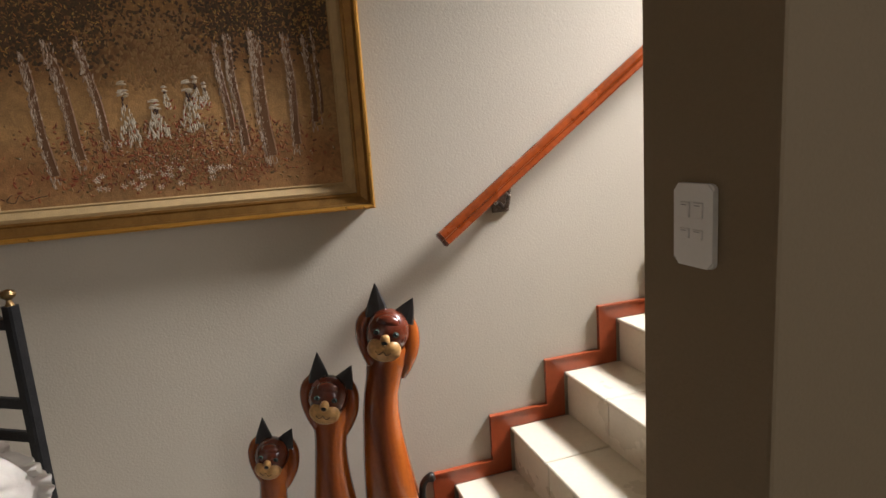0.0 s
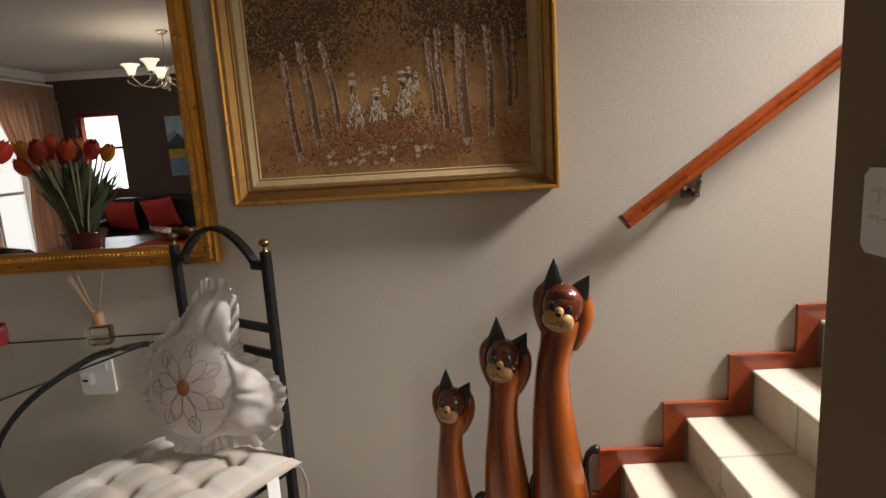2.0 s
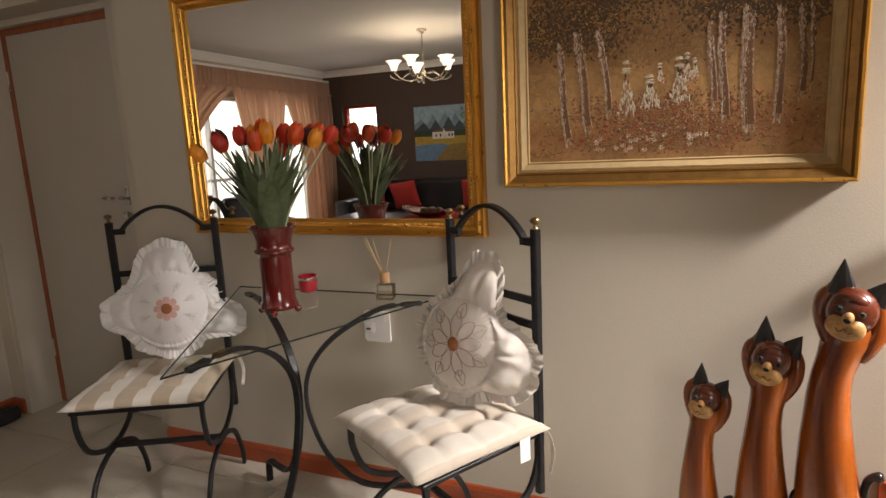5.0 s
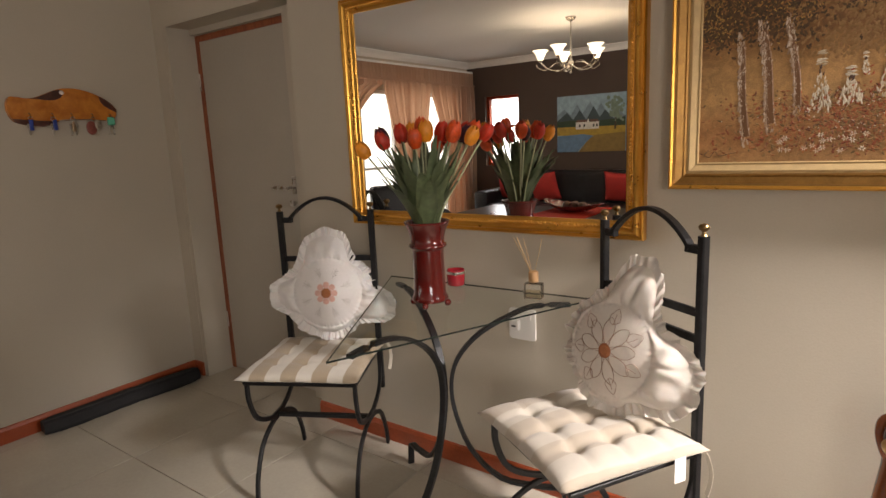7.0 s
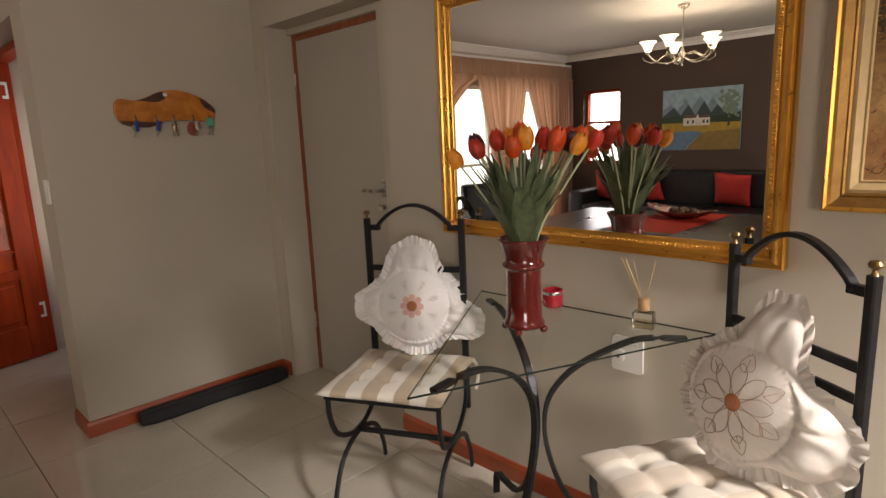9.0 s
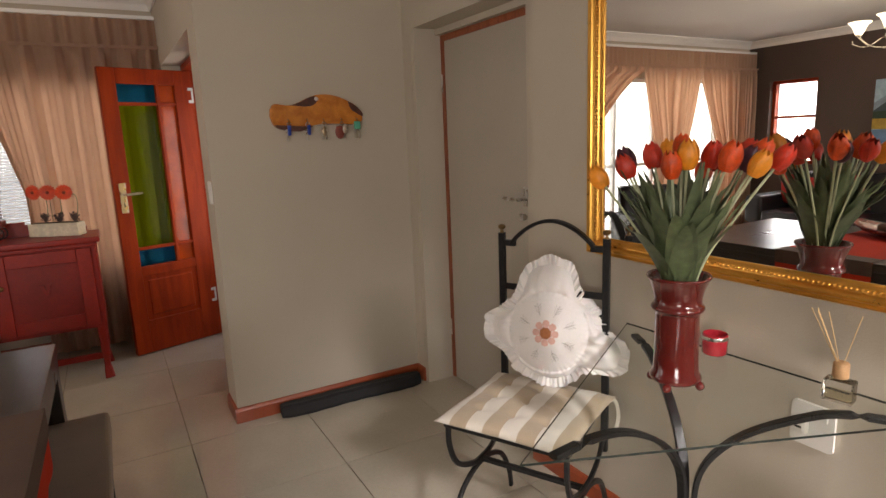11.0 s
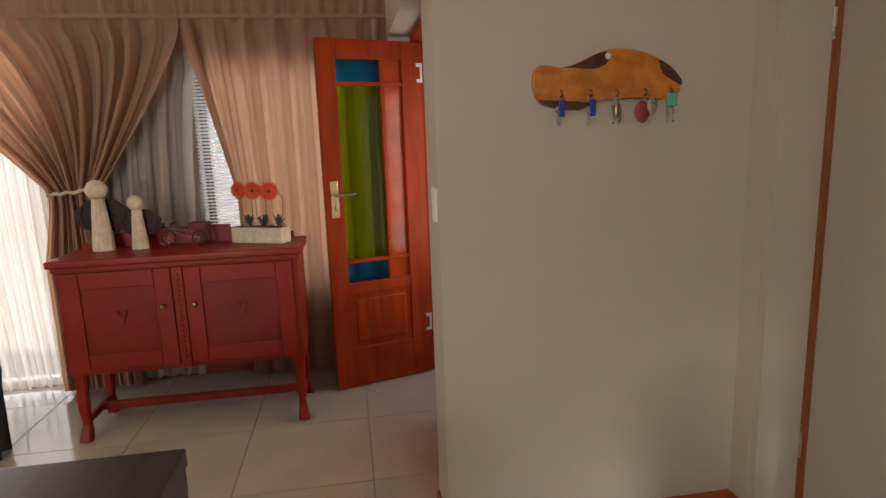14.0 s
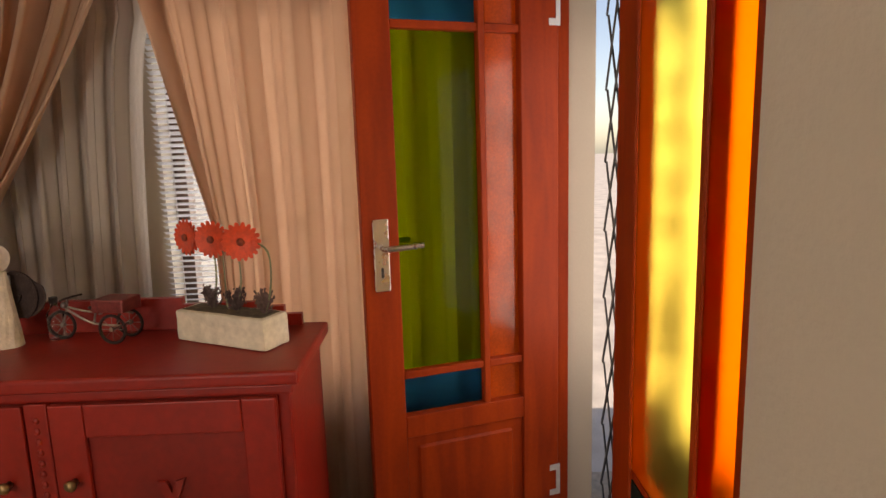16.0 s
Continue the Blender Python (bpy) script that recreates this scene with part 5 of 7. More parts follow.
def tulip_head(rg):
    bm = bmesh.new()
    for layer, (r0, hh, off) in enumerate(((.0200, .056, 0), (.0175, .058, 1.05))):
        for k in range(3):
            a0 = off + k * 2.0944 + rg.uniform(-.1, .1)
            rows = []
            for i in range(7):
                t = i / 6
                rad = r0 * math.sin(math.pi * (.13 + .78 * t)) ** .65
                half = 1.15 * (1 - .85 * t ** 3.5)
                rows.append([bm.verts.new(((rad + .0015 * abs(s)) * math.cos(a0 + s * half), (rad + .0015 * abs(s)) * math.sin(a0 + s * half), t * hh - .004 * s * s * t)) for s in (-1, -.5, 0, .5, 1)])
            for a, b in zip(rows, rows[1:]):
                for j in range(4):
                    bm.faces.new((a[j], a[j + 1], b[j + 1], b[j]))
    return bm


def bouquet():
    bq = thing("tulip_bouquet", "bunch of red, orange and yellow tulips standing in the vase", "flowers", pose(VX, VY, TZ + .06))
    rg = random.Random(11)
    z0 = .235
    # heads: sideways, depth, height over the rim, colour, along the view across the table
    heads = [(-0.187, -.01, 0.210, "yellow"), (-0.134, .05, 0.245, "plum"), (-0.120, -.03, 0.235, "red"), (-0.072, .04, 0.255, "red"), (-0.019, -.04, 0.235, "orange"), (-0.009, .05, 0.275, "orange"), (0.012, -.02, 0.255, "yellow"), (0.058, .02, 0.255, "red"), (0.096, -.02, 0.250, "orange"), (0.130, .05, 0.245, "plum"), (0.154, -.04, 0.240, "yellow"), (0.154, .08, 0.255, "orange"), (0.197, .03, 0.250, "red"), (-0.048, .12, 0.260, "yellow"), (0.068, .13, 0.240, "red"), (0.029, .16, 0.210, "orange"), (0.125, .15, 0.260, "red")]
    ca, sa = math.cos(radians(31)), math.sin(radians(31))
    for s, d, z, c in heads:
        p = Vector((s * ca - d * sa, s * sa + d * ca, z0 + z + .018))
        foot = Vector((p.x * .12, p.y * .12, .0))
        lip = Vector((p.x * .22, p.y * .22, z0))
        pts = curve_pts([foot, lip, lip.lerp(p, .55) + Vector((0, 0, .012)), p], 12)
        part("stem", sweep(bmesh.new(), pts, disc(.0033, 6)), M_STEM, bq)
        ob = part("bloom", tulip_head(rg), TUL[c], bq, "%s tulip bloom" % {"red": "red", "orange": "orange-red", "yellow": "yellow-orange", "plum": "dark plum"}[c], True)
        way = (pts[-1] - pts[-3]).normalized()
        ob.matrix_basis = Matrix.Translation(p - way * .006) @ way.to_track_quat("Z", "Y").to_matrix().to_4x4() @ Matrix.Diagonal((*(rg.uniform(1.12, 1.3),) * 3, 1))
    for i in range(62):
        a = i * 2.399 + rg.uniform(-.2, .2)
        lean = rg.uniform(.04, .15)
        ln = rg.uniform(.19, .300)
        o = Vector((math.cos(a), math.sin(a), 0))
        side = Vector((-o.y, o.x, 0))
        bm, rows, wd = bmesh.new(), [], rg.uniform(.024, .036)
        for k in range(9):
            t = k / 8
            c = o * (.022 + lean * t ** 1.5) + Vector((0, 0, z0 - .05 + ln * t * 1.2 - .035 * (t ** 4) * rg.uniform(.3, 1.2)))
            w = wd * (math.sin(math.pi * min(1, .22 + t * .80)) ** .8) + .0008
            tw = side * math.cos(t * .5) + o * math.sin(t * .5) * rg.choice((-1, 1)) * .3
            rows.append([bm.verts.new(c + tw * w + o * -.004 * (1 - t)), bm.verts.new(c + o * .006 * (1 - .4 * t)), bm.verts.new(c - tw * w + o * -.004 * (1 - t))])
        for x, y in zip(rows, rows[1:]):
            for j in range(2):
                bm.faces.new((x[j], x[j + 1], y[j + 1], y[j]))
        part("leaf", bm, M_LEAF, bq, smooth=True)
    return bq


bouquet()

# ---- reed diffuser, candle jar, label jar ----
M_CLEAR = glass("bottle_glass", (0.97, 0.98, 0.97))
dif = thing("reed_diffuser", "square glass reed diffuser with cork collar and reeds", "diffuser", pose(-1.432, 1.735, TZ + .001, 0, 0, 10))
bm = box(bmesh.new(), (-.032, -.022, 0), (.032, .022, .055), .006, 3)
lathe(bm, [(.016, .0545), (.013, .058), (.013, .070)], 16)
part("bottle", bm, M_CLEAR, dif, "clear glass bottle", shadow=False)
part("oil", box(bmesh.new(), (-.026, -.016, .006), (.026, .016, .030), .004, 2), thin_glass("fragrance_oil", (0.92, 0.88, 0.78)), dif, "pale oil", shadow=False)
part("collar", lathe(bmesh.new(), [(0, .060), (.0165, .060), (.0175, .064), (.0175, .094), (.015, .098), (0, .098)], 20), mat("cork_wood", (0.42, 0.24, 0.11), 0.6, var=0.2, scale=40, bump=0.2), dif, "turned wooden collar", True)
for dx, dy in ((-.075, .01), (-.055, -.01), (-.035, .0), (.03, .01), (-.065, .02)):
    part("reed", sweep(bmesh.new(), [(dx * .1, dy * .1, .09), (dx, dy, .215)], disc(.001, 5)), mat("rattan", (0.55, 0.36, 0.16), 0.7), dif)
can = thing("candle_jar", "small red glass candle jar on the glass table", "candle", pose(-1.785, 1.765, TZ + .001))
part("jar", lathe(bmesh.new(), [(0, .003), (.030, .003), (.035, .008), (.036, .06), (.033, .066), (.033, .062), (.031, .012), (0, .010)], 24), mat("red_jar_glass", (0.35, 0.02, 0.03), 0.08, coat=0.5), can, smooth=True)
part("band", lathe(bmesh.new(), [(.0365, .050), (.0375, .052), (.0375, .058), (.0365, .060)], 24), M_STEEL, can, "pale metal band")
jar = thing("label_bottle", "small clear bottle with a printed paper label", "bottle", pose(-1.90, 1.755, TZ + .001, 0, 0, 35))
part("glass_body", lathe(bmesh.new(), [(0, 0), (.024, 0), (.026, .004), (.026, .09), (.018, .105), (.010, .112), (.010, .125), (0, .125)], 24), M_CLEAR, jar, smooth=True, shadow=False)
part("paper_label", lathe(bmesh.new(), [(.0266, .02), (.0266, .08)], 24), mat("paper_label", (0.62, 0.52, 0.38), 0.8, var=0.1), jar, "cream label")
for z in (.035, .045, .06):
    part("print_bar", boxes(((-.012, -.0278, z), (.012, -.0268, z + .004))), M_STITCH, jar)

# ---- windows ----
M_SHEER = cloth("white_sheer_voile", (0.80, 0.72, 0.66), (0.92, 0.86, 0.80), 0.7, clear=0.50)
M_CURTAIN = cloth("taupe_curtain_linen", (0.40, 0.295, 0.22), (0.78, 0.43, 0.26), 0.48, bump=0.2)
M_LINING = cloth("grey_sheer_lining", (0.55, 0.50, 0.46), (0.58, 0.54, 0.50), 0.42, clear=0.05)
M_CORD = mat("cream_tie_cord", (0.55, 0.45, 0.34), 0.8, var=0.2, scale=150, bump=0.5, bscale=400)
M_BLIND = mat("white_blind_slat", (0.72, 0.74, 0.78), 0.45, var=0.03)


def window(name, label, m, w, h, bars, material, d=0.06):
    """A framed window, w by h, in its opening; bars: upright and level bar positions."""
    win = thing(name, label, "window", m, kind="structure")
    f = .045
    part("window_frame", boxes(((0, 0, 0), (f, d, h)), ((w - f, 0, 0), (w, d, h)), ((f, 0, 0), (w - f, d, f)), ((f, 0, h - f), (w - f, d, h))), material, win)
    for kind, p in bars:
        if kind == "v":
            part("mullion", boxes(((p - .022, .004, f), (p + .022, d - .004, h - f))), material, win)
        else:
            part("transom", boxes(((f, .008, p - .018), (w - f, d - .008, p + .018))), material, win)
    part("pane", boxes(((f, d * .45, f), (w - f, d * .45 + .005, h - f))), M_PANE, win, "clear glass", shadow=False)
    return win


window("window_1", "large bronze-framed glazed patio door behind the curtains", pose(-6.02, -1.36, 0, 0, 0, -90), 2.72, 2.1, [("v", .68), ("v", 1.36), ("v", 2.04), ("h", 1.05)], M_CORNICE)
window("window_2", "bronze-framed window behind the sideboard", pose(-6.05, .62, 0.5, 0, 0, -90), 1.07, 1.44, [("v", .53)], M_ALU)
window("window_3", "timber-framed window in the brown wall", pose(-4.96, -4.62, .95, 0, 0, 180), .62, 1.10, [("h", .62)], M_DOORRED)
window("window_4", "plain window over the stair landing", pose(2.19, 1.80, 2.45, 0, 0, -90), .78, .85, [("h", .5)], M_WHITEPL)
# Unseen window, added in the east wall so the fill lamp has an opening.
window("window_5_added", "unseen added white-framed window for the east fill light", pose(1.68, -2.85, 1.0, 0, 0, 90), 1.80, 1.10, [("v", .6), ("v", 1.2)], M_CORNICE)
structure("window_sill", boxes(((-5.905, -.47, .47), (-5.87, .64, .499))), M_WALL, "plastered window sill behind the curtains", "sill")

blind = thing("venetian_blind", "white slatted venetian blind half behind the curtain", "blind")
for i in range(67):
    z = .537 + .021 * i
    bm = bmesh.new()
    sweep(bm, [(-5.885, -.46, z), (-5.885, .60, z)], [(-.0125, -.006), (0, .001), (.0125, .005), (.0125, .006), (0, .002), (-.0125, -.005)])
    part("slat", bm, M_BLIND, blind)
for y in (-.40, -.12, .2, .5):
    part("ladder_cord", sweep(bmesh.new(), [(-5.872, y, .515), (-5.872, y, 1.95)], disc(.0013, 5)), M_BLIND, blind)
part("head_rail", boxes(((-5.90, -.47, 1.945), (-5.865, .61, 1.985))), M_BLIND, blind)
part("bottom_rail", boxes(((-5.897, -.46, .5), (-5.874, .60, .520))), M_BLIND, blind)
blind2 = thing("rolled_blind", "raised slatted blind at the top of the south window", "blind")
for i in range(9):
    part("slat", boxes(((-5.57, -4.60, 1.90 + i * .014), (-4.97, -4.565, 1.904 + i * .014))), M_DOORRED, blind2)


def curtain(name, label, x, top, edges, zb, pleats, material, amp=.028, seed=0, group="curtains on the window wall", skew=1.0):
    """A hanging drape; edges(z) gives its two sides in y at a height. Pleated heading at the top."""
    cu = thing(name, label, "curtain", None, group)
    rows, cols = 54, pleats * 10
    rg = random.Random(seed)
    ph = [rg.uniform(-.9, .9) for _ in range(8)]
    bm, g = bmesh.new(), []
    Y0, Y1 = edges(top)
    for r in range(rows + 1):
        z = top + (zb - top) * r / rows
        a, b = edges(z)
        w = b - a
        full = edges(top - .3)
        k = min(1.0, w / (full[1] - full[0]))
        row = []
        for c in range(cols + 1):
            u = c / cols
            wob = .25 * math.sin(u * 9 + ph[0] + (top - z) * .9) + .2 * math.sin(u * 23 + ph[1])
            head = max(0.0, min(1.0, (z - (top - .24)) / .05))
            am = amp * (1.0 + .5 * (1 - k)) * (1 - .45 * head) * (.75 + .35 * math.sin(u * 31 + ph[2]))
            s1 = math.sin(2 * math.pi * pleats * u)
            s2 = math.sin(2 * math.pi * pleats * .55 * u + wob * 2.4 + .5 * math.sin((top - z) * 1.1 + u * 14 + ph[3]))
            s = head * s1 + (1 - head) * 1.35 * math.copysign(abs(s2) ** .75, s2)
            y = Y0 + (Y1 - Y0) * u + (a - Y0) * (1 - u) ** skew + (b - Y1) * u ** skew + (1 - head) * .006 * math.sin(pleats * u * 12.566 + ph[4])
            sw = .010 * math.sin((top - z) * 2.6 + u * 6 + ph[5])
            hem = .012 * s if r == rows else 0
            row.append(bm.verts.new((x + am * s + sw * (1 - head) + .030 * (1 - k), y, z + hem)))
        g.append(row)
    for r in range(rows):
        for c in range(cols):
            bm.faces.new((g[r][c], g[r][c + 1], g[r + 1][c + 1], g[r + 1][c]))
    part("drape", bm, material, cu, smooth=True)
    return cu


def swag(y0, y1, t0, t1, ztie, z1, b0, b1, power=1.25, left=1.25):
    """Sides of a drape that is drawn in at a tie and falls on below it."""
    def f(z):
        if z > z1:
            return y0, y1
        if z > ztie:
            s = ((z1 - z) / (z1 - ztie)) ** power
            s0 = ((z1 - z) / (z1 - ztie)) ** left
            return y0 + (t0 - y0) * s0, y1 + (t1 - y1) * s
        s = min(1, (ztie - z) / .5)
        s = s * s * (3 - 2 * s)
        return t0 + (b0 - t0) * s, t1 + (b1 - t1) * s
    return f


def heading(cu, x, y0, y1, material):
    """The stitched tape across the heading and its pinch pleats."""
    part("heading_tape", sweep(bmesh.new(), [(x + .030, y0, 2.222), (x + .030, y1, 2.222)], [(-.004, -.011), (.004, -.011), (.004, .011), (-.004, .011)]), material, cu)


A = curtain("curtain", "taupe linen curtain gathered with a cord tie-back", -5.76, 2.42, swag(-2.28, -.455, -1.25, -.98, 1.25, 2.15, -1.33, -.90, 1.25, .75), .03, 26, M_CURTAIN, seed=1)
heading(A, -5.76, -2.28, -.455, M_CURTAIN)
B = curtain("curtain", "taupe linen curtain gathered at its middle by the patio door", -5.76, 2.42, swag(-3.32, -2.285, -3.06, -2.54, 1.15, 2.15, -3.08, -2.50), .03, 15, M_CURTAIN, seed=2)
heading(B, -5.76, -3.32, -2.285, M_CURTAIN)
C = curtain("curtain", "taupe linen curtain drawn towards the brown wall", -5.76, 2.42, swag(-4.50, -3.325, -4.48, -3.72, 1.2, 2.15, -4.48, -3.66), .03, 17, M_CURTAIN, seed=3, skew=2.0)
heading(C, -5.76, -4.50, -3.325, M_CURTAIN)
D = curtain("curtain", "taupe linen curtain hanging in front of the window behind the door", -5.76, 2.42, swag(-.45, .83, -.20, .82, 1.20, 2.12, -.20, .82, 1.0, 1.0), .03, 15, M_CURTAIN, amp=.038, seed=4, skew=7)
heading(D, -5.76, -.45, .83, M_CURTAIN)
for cu, yc, z, w in ((A, -1.115, 1.25, .155), (B, -2.80, 1.15, .26)):
    bm = bmesh.new()
    sweep(bm, [(-5.735 + .075 * math.sin(a), yc + w * math.cos(a), z + .015 * math.cos(a) + .006 * math.sin(a * 12)) for a in [i * .1309 for i in range(48)]], disc(.011, 7), closed=True)
    part("tie_back", bm, M_CORD, cu, "cream twisted cord tie-back")
curtain("sheer_curtain", "white voile sheer hanging over the patio door", -5.85, 2.36, lambda z: (-1.95 + .08 * (2.36 - z), -1.24 + .02 * z), .03, 16, M_SHEER, .018, 5, "sheers behind the curtains")
curtain("sheer_curtain", "white voile sheer at the far side of the patio door", -5.85, 2.36, lambda z: (-4.5, -3.7 - .03 * (2.36 - z)), .03, 16, M_SHEER, .018, 6, "sheers behind the curtains")
curtain("sheer_curtain", "grey-white sheer hanging between the gathered curtains", -5.84, 2.36, lambda z: (-1.16, -.40 - .10 * max(0, 1.9 - z) ** .5), .03, 13, M_LINING, .022, 7, "sheers behind the curtains")
track = thing("curtain_track", "white curtain track under the cornice", "curtain rail")
part("rail", boxes(((-5.80, -4.5, 2.425), (-5.76, .83, 2.45))), M_CORNICE, track)
part("bracket", boxes(((-5.9, .70, 2.425), (-5.80, .73, 2.45)), ((-5.9, -4.4, 2.425), (-5.80, -4.37, 2.45)), ((-5.9, -2.0, 2.425), (-5.80, -1.97, 2.45))), M_CORNICE, track)

# ---- front door: two leaves with coloured glass ----
GLASS = {"green": thin_glass("green_cathedral_glass", (0.46, 0.64, 0.10), .012, .05), "blue": cathedral("blue_cathedral_glass", (0.01, 0.28, 0.78)), "yellow": cathedral("yellow_cathedral_glass", (0.92, 0.68, 0.10)), "orange": cathedral("amber_red_cathedral_glass", (0.80, 0.10, 0.002)), "amber": mat("amber_glass_over_board", (0.40, 0.052, 0.004), 0.16, var=0.35, scale=5.0, coat=0.3)}


def glazed_leaf(name, label, m, main, latch, outer):
    """A door leaf from its hinge side (x = 0) to its lock side."""
    W, H, t = .63, 2.035, .042
    lf = thing(name, label, "door", m, kind="structure")
    xs = (.0, .128, .242, .262, .523, W)
    zs = (.0, .24, .575, .645, .762, .786, 1.782, 1.806, 1.928, H)
    part("stile", box(bmesh.new(), (xs[0], -t / 2, 0), (xs[1], t / 2, H), .003, 1), M_DOORRED, lf)
    part("stile", box(bmesh.new(), (xs[4], -t / 2, 0), (xs[5], t / 2, H), .003, 1), M_DOORRED, lf)
    for a, b in ((zs[0], zs[1]), (zs[2], zs[3]), (zs[8], zs[9])):
        part("rail", box(bmesh.new(), (xs[1], -t / 2 + .001, a), (xs[4], t / 2 - .001, b), .002, 1), M_DOORRED, lf)
    part("muntin", box(bmesh.new(), (xs[2], -t / 2 + .002, zs[3]), (xs[3], t / 2 - .002, zs[8]), .003, 1), M_DOORRED, lf)
    for a, b in ((zs[4], zs[5]), (zs[6], zs[7])):
        part("muntin", box(bmesh.new(), (xs[1], -t / 2 + .007, a), (xs[2], t / 2 - .007, b), .003, 1), M_DOORRED, lf)
        part("muntin", box(bmesh.new(), (xs[3], -t / 2 + .007, a), (xs[4], t / 2 - .007, b), .003, 1), M_DOORRED, lf)
    bm = bmesh.new()
    box(bm, (xs[1], -.008, zs[1]), (xs[4], .008, zs[2]))
    part("panel", bm, M_DOORRED, lf)
    part("raised_field", box(bmesh.new(), (xs[1] + .035, -.016, zs[1] + .035), (xs[4] - .035, .016, zs[2] - .035), .007, 1), M_DOORRED, lf)
    for x0, x1, mid_c in ((xs[3], xs[4], main), (xs[1], xs[2], "orange")):
        for a, b, c in ((zs[3], zs[4], "blue" if mid_c != "orange" else "orange"), (zs[5], zs[6], mid_c), (zs[7], zs[8], "blue" if mid_c != "orange" else "orange")):
            part("glass_pane", boxes(((x0, outer * .013 - .002, a), (x1, outer * .013 + .002, b))), GLASS["amber" if c == "orange" and main == "green" else c], lf, "%s textured glass" % c, shadow=False)
    for z in (.33, 1.86):
        for s in (-1, 1):
            bm = boxes(((-.004, s * (t / 2 + .0005), z - .055), (.010, s * (t / 2 + .003), z + .055)), ((.010, s * (t / 2 + .0005), z + .035), (.034, s * (t / 2 + .003), z + .055)), ((.010, s * (t / 2 + .0005), z - .055), (.034, s * (t / 2 + .003), z - .035)))
            part("hinge", bm, mat("hinge_chrome", (0.75, 0.72, 0.68), 0.3, 0.6, var=.1), lf)
    if latch:
        for s in (-1, 1):
            hp = part("handle_plate", boxes(((W - .075, s * (t / 2 + .0005), 1.045), (W - .030, s * (t / 2 + .007), 1.255)), bevel=.002), M_STEEL, lf, "brushed steel handle plate")
            y = s * (t / 2 + .006)
            part("lever", sweep(bmesh.new(), curve_pts([(W - .052, y, 1.175), (W - .052, y + s * .04, 1.175), (W - .075, y + s * .048, 1.175), (W - .165, y + s * .046, 1.178)], 14), disc(.008)), M_STEEL, hp)
            part("keyhole", boxes(((W - .056, y + s * .001, 1.085), (W - .049, y + s * .0018, 1.115))), M_DARKHOLE, hp)
    return lf


LEAF = pose(-5.600, .915, .008, 0, 0, -72.5)
glazed_leaf("door_2", "open red-brown timber front door leaf with green and blue glass", LEAF, "green", True, -1)
glazed_leaf("door_3", "closed timber front door leaf with yellow and amber glass", pose(-4.322, .925, .008, 0, 0, 180), "yellow", False, 1)
structure("door_frame", boxes(((-5.669, .87, 0), (-5.612, .96, 2.09)), ((-4.3205, .872, 0), (-4.3155, .96, 2.09)), ((-5.612, .87, 2.05), (-4.3206, .96, 2.089))), M_DOORRED, "red-brown timber frame of the front door", "door frame")
structure("door_step", boxes(((-5.66, .90, -.012), (-4.37, 1.25, -.001))), M_STEP, "tiled threshold of the front door", "doorstep")
gate = thing("security_gate", "dark folding trellis security gate outside the front door", "gate")
for i in range(7):
    x = -5.64 + i * .095
    for j in range(9):
        z = .05 + j * .225
        part("lattice_bar", sweep(bmesh.new(), [(x, 1.085, z), (x + .095, 1.085, z + .225)], bar(.012, .004), up=(0, 1, 0)), M_IRON, gate)
        part("lattice_bar", sweep(bmesh.new(), [(x + .095, 1.090, z), (x, 1.090, z + .225)], bar(.012, .004), up=(0, 1, 0)), M_IRON, gate)
part("lock_post", boxes(((-5.06, 1.075, .02), (-5.035, 1.10, 2.06))), M_IRON, gate)
part("lock_box", boxes(((-5.09, 1.07, .95), (-5.02, 1.105, 1.10)), bevel=.003), M_IRON, gate)

# ---- red sideboard ----
M_REDPAINT = mat("worn_red_paint", (0.225, 0.012, 0.006), 0.40, var=0.16, scale=4, bump=0.06, bscale=50, spec=0.3)
# Darker copy of the red, putting recess shade into door panels and notch.
M_REDRECESS = mat("red_recess_shade", (0.185, 0.010, 0.005), 0.42, var=0.2, scale=4, bump=0.06, bscale=50, spec=0.3)
sb = thing("sideboard", "worn red painted wooden sideboard with two panelled doors", "sideboard")
SX0, SX1, SY0, SY1 = -5.45, -5.075, -.995, .168
part("carcass", box(bmesh.new(), (SX0, SY0, .355), (SX1, SY1, .918), .006), M_REDPAINT, sb)
part("top_board", box(bmesh.new(), (SX0 - .01, SY0 - .028, .919), (SX1 + .030, SY1 + .028, .955), .010, 3), M_REDPAINT, sb)
part("top_moulding", box(bmesh.new(), (SX1 + .0005, SY0 - .01, .893), (SX1 + .014, SY1 + .01, .9185), .006), M_REDPAINT, sb)
